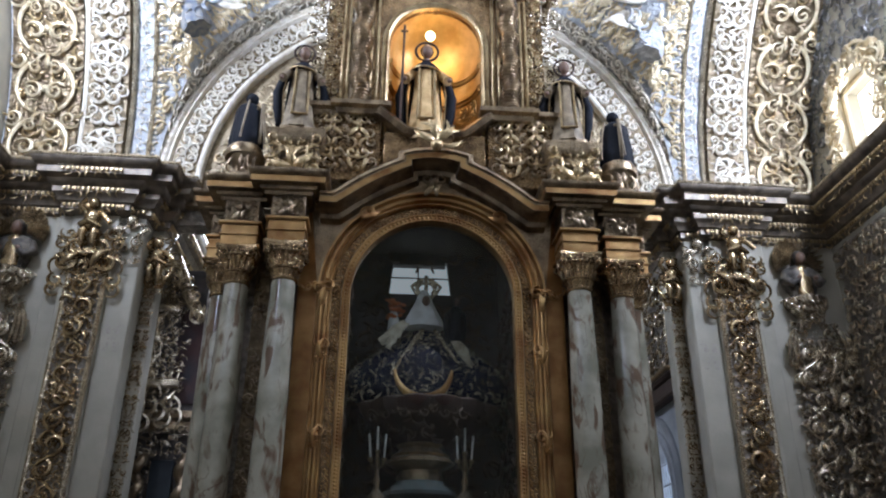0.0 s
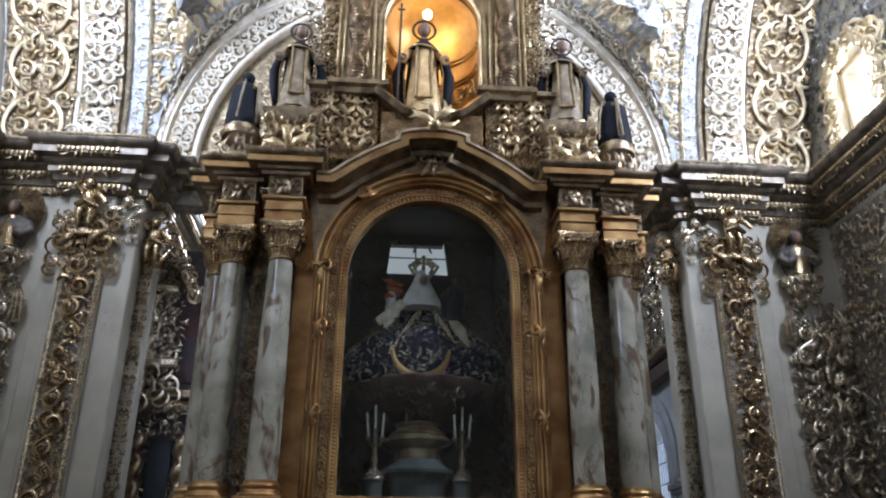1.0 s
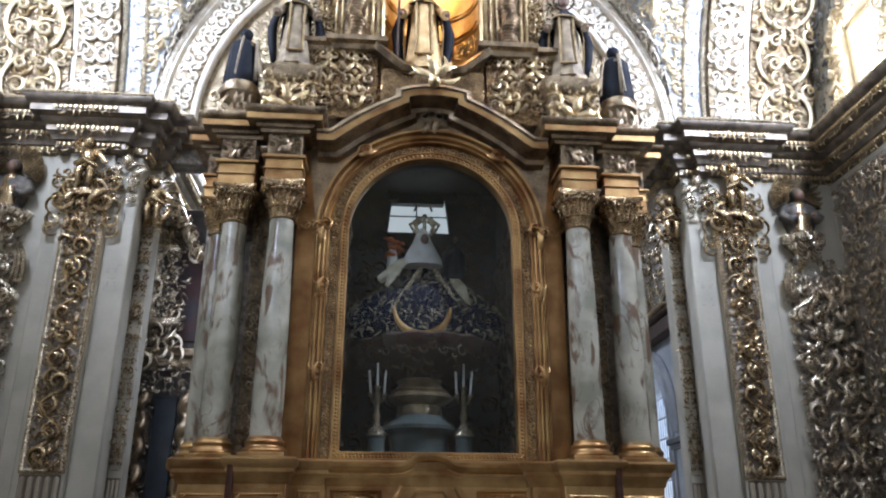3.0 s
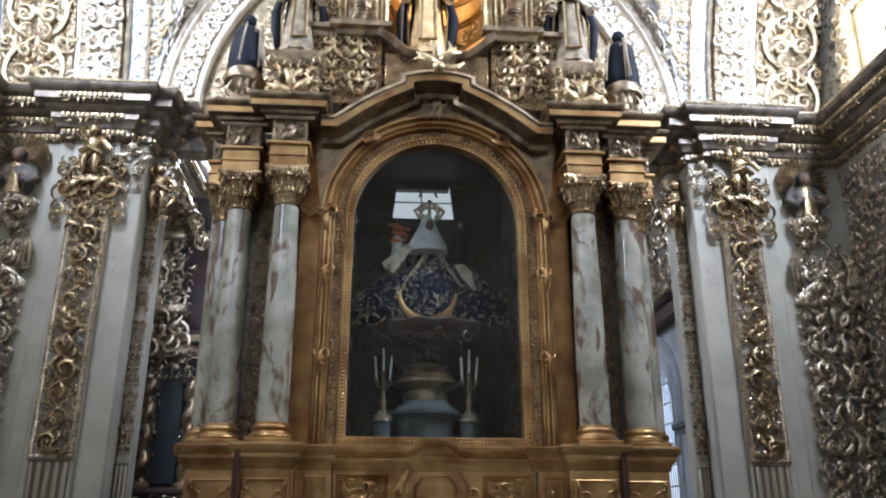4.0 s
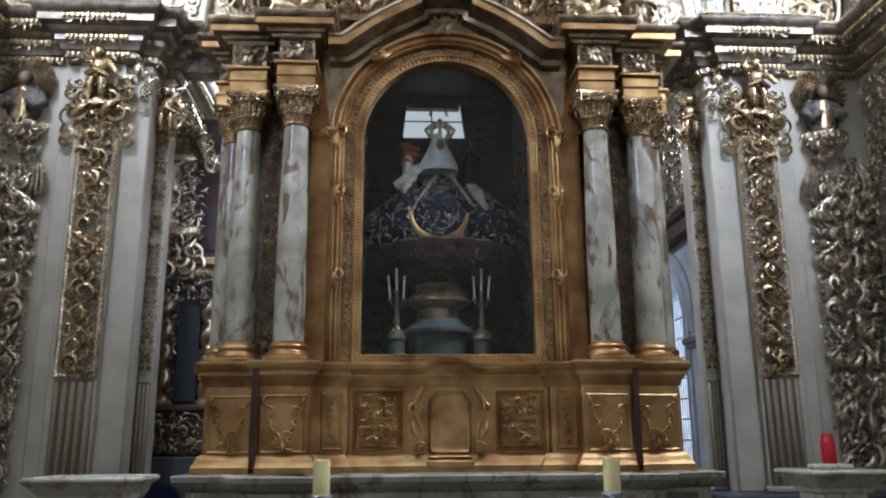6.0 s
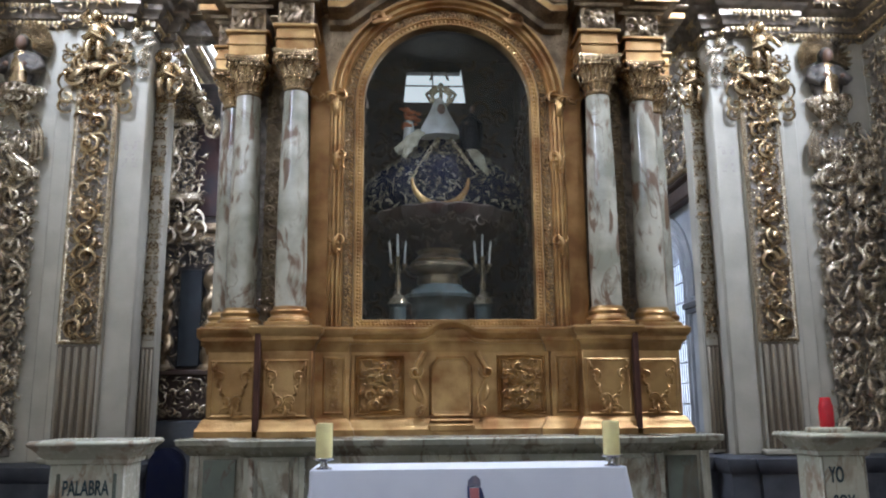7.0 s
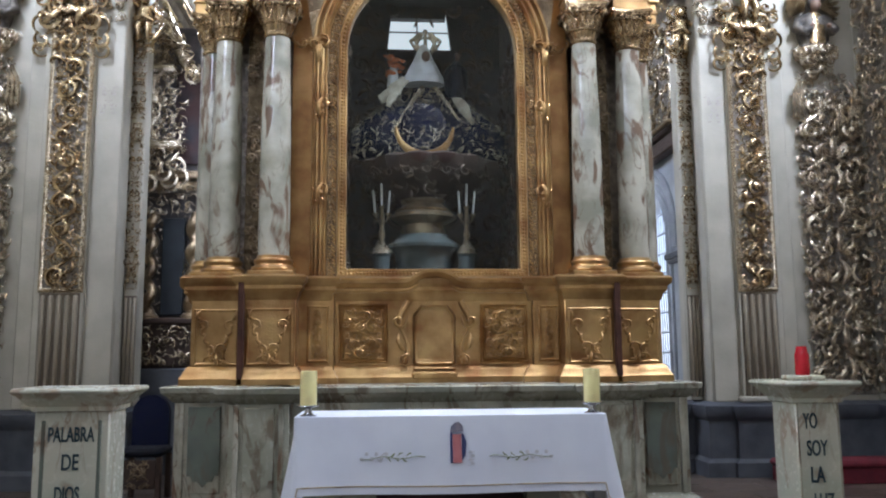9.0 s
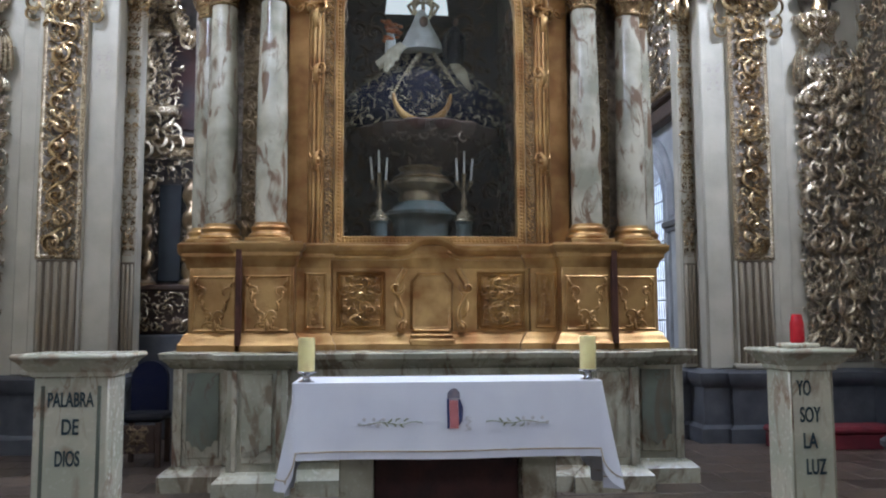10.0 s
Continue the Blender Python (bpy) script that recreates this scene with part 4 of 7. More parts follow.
for s in (-1, 1):
    g = Geo()
    for e in (-1, 1):
        put(g, SPIRALS[0], 3.95 + e * 0.16, 6.3, 0.24, 0.4, e < 0, 8.5)
        put(g, CURLS[0], 3.95 + e * 0.22, 6.22, 0.2, 2.0, e < 0, 8.5)
        put(g, LEAVES[0], 3.95 + e * 0.08, 6.42, 0.2, -e * 0.9, e < 0, 8.5)
    rosette(g, 3.95, 6.28, 0.22, 8, 8.48)
    g.box(3.72, 4.18, 8.46, 8.56, 6.17, 6.22, 0.01)
    solid("cartouche", g if s > 0 else flip(g), STUCCO, "white scroll cartouche standing on the cornice", "cartouche", "cornice cartouches")

# ---- stone altar ----
AX = 0.04          # the altar's axis
al = thing("stone_altar", (0, 6.9, 0), "green and white onyx altar base with moulded ledge", "altar", shift=AX)
BP = [(0, 6.42), (1.16, 6.42), (1.16, 6.36), (1.62, 6.36), (1.62, 6.66), (2.1, 6.66), (2.1, 8.3)]
for nm, x0, x1, y0, mt in (("centre_block", -1.16, 1.16, 6.42, ONYX_PALE), ("side_block", 1.16, 1.62, 6.36, ONYX_PALE), ("side_block", -1.62, -1.16, 6.36, ONYX_PALE), ("wing", 1.62, 2.1, 6.66, ONYX), ("wing", -2.1, -1.62, 6.66, ONYX)):
    part(nm, Geo().box(x0, x1, y0, 8.3, 0.0, 1.02, 0.004), mt, al)
for s in (-1, 1):
    side = (lambda g: g) if s > 0 else flip
    part("plinth", side(Geo().sweep([(0, 0), (0.09, 0), (0.09, 0.13), (0.05, 0.17), (0.02, 0.19), (0, 0.2)], BP)), ONYX_PALE, al)
    part("ledge", side(Geo().sweep([(0, 0.97), (0.02, 0.98), (0.05, 1.02), (0.09, 1.05), (0.10, 1.09), (0.09, 1.10), (-0.4, 1.10)], BP)), ONYX_PALE, al, "pale moulded ledge")
    for x0, x1, y, mt in ((1.22, 1.56, 6.36, ONYX_PALE), (1.68, 2.04, 6.66, ONYX_GREEN)):
        part("panel", side(Geo().box(x0 + 0.05, x1 - 0.05, y - 0.012, y + 0.01, 0.26, 0.94, 0.006)), ONYX, al)
        lobes = [(x0 + 0.055 + (x1 - x0 - 0.11) * u, 0.40 - 0.045 * (1 if k in (2, 3, 5, 6) else 2 if k == 4 else 0)) for k, u in enumerate((0, 0.12, 0.2, 0.34, 0.5, 0.66, 0.8, 0.88, 1))]
        part("lobed_inset", side(Geo().slab(lobes + [(x1 - 0.055, 0.935), (x0 + 0.055, 0.935)], y - 0.024, y - 0.008)), ONYX_PALE if mt is ONYX_PALE else ONYX_GREEN, al)
        for e in (x0, x1):
            part("stile", side(Geo().box(e - 0.02, e + 0.02, y - 0.025, y + 0.01, 0.2, 0.97, 0.006)), ONYX, al)
for k, mt in enumerate((ONYX_PALE, ONYX_GREEN, ONYX, ONYX_GREEN, ONYX_PALE)):
    part("panel", Geo().box(-1.08 + 0.44 * k, -0.68 + 0.44 * k, 6.405, 6.43, 0.26, 0.92, 0.006), mt, al)

# ---- altarpiece ----
re = thing("altarpiece", (0, 7.2, 1.1), "gilded altarpiece with onyx columns and an arched glass case", "altarpiece", shift=AX)
PP = [(0.0, 6.98), (0.86, 6.98), (0.86, 6.93), (1.13, 6.93), (1.13, 6.76), (1.57, 6.76), (1.57, 6.9), (2.02, 6.9), (2.02, 7.3), (2.12, 7.3), (2.12, 8.2)]
FOOT = [(0, 1.1), (0.07, 1.1), (0.07, 1.15), (0.05, 1.17), (0.04, 1.2), (0.015, 1.24), (0, 1.25)]
HEAD = [(0, 1.80), (0.012, 1.82), (0.02, 1.86), (0.05, 1.89), (0.05, 1.92), (0.08, 1.95), (0.085, 1.99), (0.06, 2.01), (-0.3, 2.015)]
OFF = Matrix.Translation((-0.03, 0, 0))
for s in (-1, 1):
    mid = (lambda g: g) if s > 0 else flip
    side = (lambda g: Geo().join(g, OFF)) if s > 0 else (lambda g: Geo().join(flip(g), OFF))
    part("foot_moulding", side(Geo().sweep(FOOT, PP)), GOLD, re)
    part("head_moulding", side(Geo().sweep(HEAD, PP)), GOLD, re)
    for x0, x1, y in ((1.13, 1.57, 6.76), (1.59, 2.02, 6.9)):
        d = part("pedestal", side(Geo().box(x0, x1, y, 8.1, 1.1, 2.0, 0.008)), GOLD, re)
        cx, w = (x0 + x1) / 2, x1 - x0
        part("panel", side(Geo().sweep([(-0.012, 0), (-0.012, 0.008), (0, 0.016), (0.012, 0.008), (0.012, 0)], [(x0 + 0.04, 1.27), (x0 + 0.04, 1.72), (x1 - 0.04, 1.72), (x1 - 0.04, 1.27)], True, upright=y)), GOLD, d)
        g = Geo()
        for e in (-1, 1):
            for k in range(6):
                z = 1.68 - 0.068 * k
                x = cx + e * w * (0.34 - 0.052 * k)
                put(g, (LEAVES, CURLS, LEAVES)[k % 3][k % 3], x, z, 0.095, e * (0.35 - 0.5 * (k % 2)), e < 0, y, 1.7)
                put(g, BUD, x, z - 0.03, 0.03, 0, y=y)
        for k in range(3):
            put(g, LEAVES[k], cx + 0.05 * (k - 1), 1.31, 0.11, 1.2 * (k - 1), False, y, 1.6)
        part("garland", side(g), GOLD, d)
    part("gap_strip", side(Geo().box(1.553, 1.6, 6.69, 6.92, 1.1, 1.97, 0.004)), STRIP_WOOD, re, "dark red-brown strip between pedestals")
    d = part("strip_pedestal", mid(Geo().box(0.86, 1.18, 6.93, 8.0, 1.1, 2.0, 0.008)), GOLD, re)
    part("frame", mid(Geo().sweep([(-0.012, 0), (-0.012, 0.01), (0, 0.018), (0.014, 0.006), (0.014, 0)], [(0.915, 1.29), (0.915, 1.75), (1.075, 1.75), (1.075, 1.29)], True, upright=6.93)), GOLD, d)
    part("drop", mid(Geo().join(rinceau(0.10, 0.42, 0.14, 61, 2.0), Matrix.Translation((0.995, 6.925, 1.31)))), GOLD, d)
    d = part("carved_panel", mid(Geo().box(0.42, 0.80, 6.972, 6.985, 1.28, 1.76, 0.003)), GOLD, re)
    part("frame", mid(Geo().sweep([(-0.03, 0), (-0.03, 0.012), (-0.012, 0.022), (0, 0.008), (0.012, 0.018), (0.022, 0.006), (0.022, 0)], [(0.42, 1.29), (0.42, 1.75), (0.80, 1.75), (0.80, 1.29)], True, upright=6.98)), GOLD, d)
    g = Geo().join(thicket(0.32, 0.42, 0.058, 62, 2.4), Matrix.Translation((0.61, 6.966, 1.31)))
    for e in (-1, 1):
        put(g, SPIRALS[0], 0.61 + e * 0.075, 1.58, 0.14, 1.0, e < 0, 6.965, 1.5)
        put(g, SPIRALS[1], 0.61 + e * 0.08, 1.43, 0.13, 4.0, e > 0, 6.965, 1.5)
    g.join(rinceau(0.26, 0.42, 0.2, 63, 2.6), Matrix.Translation((0.61, 6.96, 1.31)))
    part("relief", mid(g), GOLD, d)
    g = Geo()
    u = np.linspace(0, 1, 30)
    g.tube(np.stack([0.262 + 0.045 * np.sin(u * 7.2 - 0.9) * (1 - 0.35 * u), np.full(30, 6.955), 1.80 - 0.53 * u], 1), 0.021 + 0.008 * np.cos(u * 7.2 - 0.9), 9)
    put(g, SPIRALS[0], 0.305, 1.63, 0.15, 2.6, False, 6.955, 1.6)
    put(g, SPIRALS[1], 0.255, 1.29, 0.13, 0.4, True, 6.955, 1.6)
    put(g, LEAVES[0], 0.285, 1.45, 0.16, -0.3, False, 6.965, 1.4)
    part("scroll", mid(g), GOLD, re)
part("centre_pedestal", Geo().box(-0.86, 0.86, 6.98, 8.0, 1.1, 2.0, 0.006), GOLD, re)
door = part("tabernacle", Geo().slab([(-0.155, 1.3), (0.155, 1.3), (0.155, 1.66), (0.1, 1.73), (-0.1, 1.73), (-0.155, 1.66)], 6.955, 7.0), GOLD, re, "plain gilded tabernacle door")
part("frame", Geo().sweep([(-0.02, 0), (-0.02, 0.02), (0, 0.03), (0.015, 0.012), (0.02, 0)], [(-0.165, 1.28), (-0.165, 1.67), (-0.105, 1.745), (0.105, 1.745), (0.165, 1.67), (0.165, 1.28)], True, upright=6.97), GOLD, door)
part("step", Geo().box(-0.2, 0.2, 6.9, 7.0, 1.12, 1.2, 0.02).box(-0.185, 0.185, 6.915, 7.0, 1.2, 1.24, 0.018).box(-0.165, 0.165, 6.93, 7.0, 1.24, 1.285, 0.02), GOLD, door)
bow = [(0.86, 1.94), (0.30, 1.94), (0.235, 1.946), (0.19, 1.965), (0.155, 1.992), (0.105, 2.018), (0.05, 2.032)]
hump = [(-x, z) for x, z in bow] + [(0, 2.036)] + bow[::-1]
part("hump_moulding", Geo().sweep([(-0.07, 0), (-0.07, 0.06), (-0.05, 0.075), (-0.035, 0.07), (-0.02, 0.1), (0.0, 0.115), (0.008, 0.13), (0.03, 0.135), (0.035, 0.06), (0.035, 0)], hump, upright=6.98), GOLD, re)

# glass case: frame, arch, jambs
ZS, RG = 4.10, 0.772


def arch_path(r, z0, n=36):
    return [(-r, z0), (-r, ZS)] + arc(0, ZS, r, 180, 0, n)[1:-1] + [(r, ZS), (r, z0)]


def along(path, step):
    """Even places and ways along a path."""
    for a, b in zip(path[:-1], path[1:]):
        a, b = np.array(a), np.array(b)
        n = max(1, round(float(np.linalg.norm(b - a)) / step))
        for i in range(n):
            q = a + (b - a) * (i + 0.5) / n
            yield q[0], q[1], math.atan2(b[1] - a[1], b[0] - a[0])


FY = 7.08
part("case_frame", Geo().sweep([(0, -0.08), (0, 0.045), (0.008, 0.06), (0.02, 0.062), (0.028, 0.045), (0.048, 0.045), (0.056, 0.065), (0.07, 0.065), (0.08, 0.045), (0.086, 0.0), (0.086, -0.08)], arch_path(RG, 2.085), True, upright=FY), GOLD, re, "gilded arched frame")
g = Geo()
for r0, z0, size, step in ((RG + 0.038, 2.047, 0.03, 0.032), (RG + 0.005, 2.08, 0.016, 0.022)):
    L = arch_path(r0, z0, 60)
    for x, z, a in along(L + L[:1], step):
        put(g, BUD, x, z, size, 0, y=FY - (0.045 if size > 0.02 else 0.058))
tagged(part("frame_beading", g, GOLD, re), kind="stuff")
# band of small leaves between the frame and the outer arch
part("leaf_ground", Geo().sweep([(0.086, -0.1), (0.086, 0.004), (0.17, 0.004), (0.17, -0.1)], arch_path(RG, 2.0), upright=FY), SHADED_GOLD, re, "shaded brown gilded ground of the leaf band")
g = Geo()
for k, (x, z, a) in enumerate(along(arch_path(RG + 0.112, 2.02, 60), 0.032)):
    put(g, LEAVES[k % 3], x, z, 0.05, a - math.pi / 2 + (0.7 if k % 2 else -0.7), k % 2 == 0, FY - 0.002, 1.2)
for k, (x, z, a) in enumerate(along(arch_path(RG + 0.152, 2.02, 60), 0.05)):
    put(g, CURLS[k % 3], x, z, 0.042, a + 1.3 * (k % 2), k % 2 == 0, FY - 0.002)
tagged(part("leaf_band", g, GOLD, re), kind="stuff")
# stepped arch moulding over the corbels
part("arch_moulding", Geo().sweep([(0.17, -0.1), (0.17, 0.03), (0.185, 0.05), (0.20, 0.03), (0.212, 0.03), (0.226, 0.065), (0.242, 0.07), (0.256, 0.04), (0.268, 0.045), (0.282, 0.09), (0.302, 0.095), (0.312, 0.06), (0.318, -0.1)], arc(0, ZS, RG, 180, 0, 48), upright=FY), GOLD, re, "stepped gilded arch moulding")
for s in (-1, 1):
    side = (lambda g: g) if s > 0 else flip
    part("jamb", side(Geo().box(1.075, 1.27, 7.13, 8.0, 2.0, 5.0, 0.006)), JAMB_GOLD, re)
    jamb = part("reeded_pilaster", side(Geo().box(0.945, 1.085, FY - 0.02, 8.0, 2.0, ZS + 0.06, 0.006)), GOLD, re, "narrow gilded pilaster with reeds")
    for x, w in ((0.962, 0.012), (0.996, 0.02), (1.036, 0.02), (1.070, 0.010)):
        part("reed", side(Geo().tube([(x, FY - 0.02, 2.03), (x, FY - 0.02, ZS + 0.02)], w, 10, 1.2)), GOLD, jamb)
    for z in (2.745, 3.53):
        g = Geo()
        put(g, SPIRALS[0], 0.985, z + 0.045, 0.13, 1.0, False, FY - 0.04, 1.5)
        put(g, SPIRALS[1], 1.025, z - 0.01, 0.10, 4.0, True, FY - 0.04, 1.4)
        put(g, CURLS[1], 0.985, z - 0.055, 0.12, 0.4, True, FY - 0.035, 1.3)
        put(g, LEAVES[0], 0.99, z + 0.01, 0.2, 0.15, False, FY - 0.05, 1.4)
        put(g, LEAVES[2], 1.035, z + 0.06, 0.12, -0.7, False, FY - 0.04, 1.2)
        put(g, BUD, 1.0, z + 0.015, 0.05, 0, y=FY - 0.07)
        part("bracket", side(g), GOLD, re)
    g = Geo()
    a = radians(52)
    for k, r0 in enumerate((1.03, 1.0)):
        put(g, SPIRALS[k], r0 * math.cos(a) + 0.03 * k, ZS + r0 * math.sin(a) + 0.02 * k, 0.16, 2.0 * k, k == 1, FY - 0.08)
    put(g, LEAVES[1], 1.0 * math.cos(a), ZS + 1.0 * math.sin(a), 0.2, 1.2, False, FY - 0.09)
    part("bracket", side(g), GOLD, re)
    g = Geo().box(0.93, 1.12, FY - 0.09, FY + 0.1, ZS + 0.055, ZS + 0.085, 0.01)
    put(g, SPIRALS[0], 0.985, 4.14, 0.15, 1.0, False, FY - 0.07, 1.6)
    put(g, SPIRALS[1], 1.07, 4.11, 0.13, 4.0, True, FY - 0.07, 1.6)
    put(g, LEAVES[0], 0.99, 4.05, 0.2, 0.1, False, FY - 0.06, 1.5)
    put(g, LEAVES[1], 1.05, 4.03, 0.18, -0.2, False, FY - 0.06, 1.5)
    for k in range(4):
        put(g, CURLS[k % 3], 1.13 + 0.035 * k, 4.14 + 0.03 * (k % 2), 0.1, 1.4 * k, k % 2 == 0, 7.08, 1.5)
    part("corbel", side(g), GOLD, re, "scrolled corbel under the arch")
# spandrel wall over the arch
v, f = [], []
n = 40
for i in range(n + 1):
    a = math.pi * i / n
    c, s2 = math.cos(a), math.sin(a)
    x, z = 1.08 * c, ZS + 1.08 * s2
    top = 5.5 - 0.45 * min(1, abs(x) / 0.95) ** 1.6
    xe = 1.2 * c if abs(c) > 0.999 else max(-1.2, min(1.2, x * 1.15))
    v += [(x, FY + 0.01, z), (xe, FY + 0.01, max(z + 0.01, top)), (x, FY + 0.3, z)]
    if i:
        k = 3 * i
        f += [(k - 3, k, k + 1, k - 2), (k - 3, k - 1, k + 2, k)]
part("spandrel", Geo().add(v, f), GOLD_DARK, re)
half = [(1.1, 4.99), (0.97, 4.99), (0.9, 5.04), (0.82, 5.105), (0.73, 5.17), (0.62, 5.24), (0.5, 5.31), (0.38, 5.37), (0.32, 5.40), (0.32, 5.47), (0.2, 5.505), (0.1, 5.52)]
ped = [(-x, z) for x, z in half] + [(0, 5.525)] + half[::-1]
part("pediment", Geo().sweep([(0.05, -0.2), (0.05, 0.3), (0.03, 0.33), (0.0, 0.34), (-0.01, 0.32), (-0.02, 0.32), (-0.085, 0.32), (-0.09, 0.26), (-0.11, 0.12), (-0.15, 0.1), (-0.17, 0.02), (-0.18, -0.2)], ped, upright=FY + 0.02), GOLD_DARK, re, "stepped curved pediment")
part("pediment_fascia", Geo().sweep([(-0.08, 0.32), (-0.08, 0.324), (-0.025, 0.324), (-0.025, 0.32)], ped, upright=FY + 0.02), GOLD, re)
g = Geo()
for k in range(9):
    a = (k - 4) * 0.35
    put(g, LEAVES[k % 3], 0.13 * math.sin(a), 5.56 + 0.17 * math.cos(a), 0.26, -a, False, 6.72, 0.8)
put(g, BUD, 0, 5.53, 0.12, 0, y=6.7)
part("shell", g, SCROLL_GOLD, re, "gilded shell ornament")
g = Geo()
for e in (-1, 1):
    put(g, SPIRALS[0], e * 0.08, 5.33, 0.16, 0.6, e < 0, FY - 0.05)
    put(g, LEAVES[1], e * 0.06, 5.22, 0.2, -e * 0.4, e < 0, FY - 0.06)
    put(g, CURLS[0], e * 0.12, 5.42, 0.14, 0.6, e < 0, FY - 0.05)
put(g, BUD, 0, 5.3, 0.09, 0, y=FY - 0.05)
part("keystone", g, GOLD_DARK, re)

# columns
COL = [(1.383, 6.95), (1.834, 7.09), (2.02, 7.42)]


def abacus(x, y, z0, z1, h, dip):
    """A square slab with hollowed sides and cut corners."""
    pts = []
    for k in range(4):
        a = math.pi / 2 * k
        for u in (-0.9, -0.5, 0.0, 0.5, 0.9):
            q = (u * h, -h + dip * (1 - (u / 0.9) ** 2))
            pts.append((x + q[0] * math.cos(a) - q[1] * math.sin(a), y + q[0] * math.sin(a) + q[1] * math.cos(a)))
    n = len(pts)
    v = [(a, b, z0) for a, b in pts] + [(a, b, z1) for a, b in pts]
    f = [tuple(range(n))[::-1], tuple(range(n, 2 * n))] + [(i, (i + 1) % n, n + (i + 1) % n, n + i) for i in range(n)]
    return Geo().add(v, f)


for s in (-1, 1):
    for x, y in COL:
        x *= s
        shaft = part("column", Geo().lathe([(0.133, 2.17), (0.136, 2.5), (0.134, 2.9), (0.125, 3.5), (0.109, 4.08), (0.108, 4.15)], 32, (x, y, 0)), ONYX, re, "polished green-white onyx column shaft")
        b = Geo().box(x - 0.19, x + 0.19, y - 0.19, y + 0.19, 2.01, 2.05, 0.006)
        b.lathe([(0.18, 2.05), (0.19, 2.065), (0.185, 2.085), (0.165, 2.095), (0.158, 2.11), (0.165, 2.125), (0.168, 2.14), (0.16, 2.155), (0.145, 2.16), (0.142, 2.185)], 28, (x, y, 0))
        part("base", b, GOLD, shaft)
        c = Geo().lathe([(0.108, 4.13), (0.122, 4.138), (0.127, 4.152), (0.12, 4.168), (0.11, 4.174)], 28, (x, y, 0))
        c.lathe([(0.11, 4.17), (0.116, 4.2), (0.132, 4.232), (0.134, 4.24)], 64, (x, y, 0), lobes=16, depth=0.035)
        c.lathe([(0.132, 4.236), (0.15, 4.242), (0.153, 4.252), (0.145, 4.262), (0.122, 4.266)], 28, (x, y, 0))
        c.lathe([(0.122, 4.262), (0.124, 4.30), (0.136, 4.345), (0.158, 4.38), (0.164, 4.392)], 72, (x, y, 0), lobes=18, depth=0.055)
        c.lathe([(0.155, 4.388), (0.176, 4.396), (0.18, 4.41), (0.172, 4.424), (0.15, 4.432), (0.15, 4.45)], 28, (x, y, 0))
        c.join(abacus(x, y, 4.445, 4.462, 0.185, 0.03)).join(abacus(x, y, 4.462, 4.49, 0.2, 0.035))
        c2 = Geo()
        for k in range(14):
            a = 2 * math.pi * k / 14
            m = Matrix.Translation((x + 0.142 * math.cos(a), y + 0.142 * math.sin(a), 4.315)) @ Matrix.Rotation(a + math.pi / 2, 4, "Z") @ Matrix.Rotation(0.3, 4, "X")
            c2.add(LEAVES[k % 3][0] * np.array((0.07, 0.09, 0.1)), LEAVES[k % 3][1], m)
        for k in range(22):
            a = 2 * math.pi * (k + 0.5) / 22
            m = Matrix.Translation((x + 0.176 * math.cos(a), y + 0.176 * math.sin(a), 4.408)) @ Matrix.Rotation(a + math.pi / 2, 4, "Z")
            c2.add(BUD[0] * np.array((0.03, 0.03, 0.036)), BUD[1], m)
        for k in range(4):
            a = math.pi / 4 + math.pi / 2 * k
            for e in (-1, 1):
                m = Matrix.Translation((x + 0.205 * math.cos(a) - e * 0.03 * math.sin(a), y + 0.205 * math.sin(a) + e * 0.03 * math.cos(a), 4.405)) @ Matrix.Rotation(a + math.pi / 2 + e * 0.5, 4, "Z")
                c.add(SPIRALS[k % 4][0] * 0.1 * np.array((e, 1.3, 1)), SPIRALS[k % 4][1], m)
            m = Matrix.Translation((x + 0.18 * math.cos(a + math.pi / 4), y + 0.18 * math.sin(a + math.pi / 4), 4.455)) @ Matrix.Rotation(a + 3 * math.pi / 4, 4, "Z")
            c.add(LEAVES[0][0] * 0.09, LEAVES[0][1], m)
        part("capital", c, GOLD_CAP, shaft, "gilded fluted capital with corner scrolls")
        tagged(part("capital_leaves", c2, GOLD_VINE, shaft), kind="stuff")
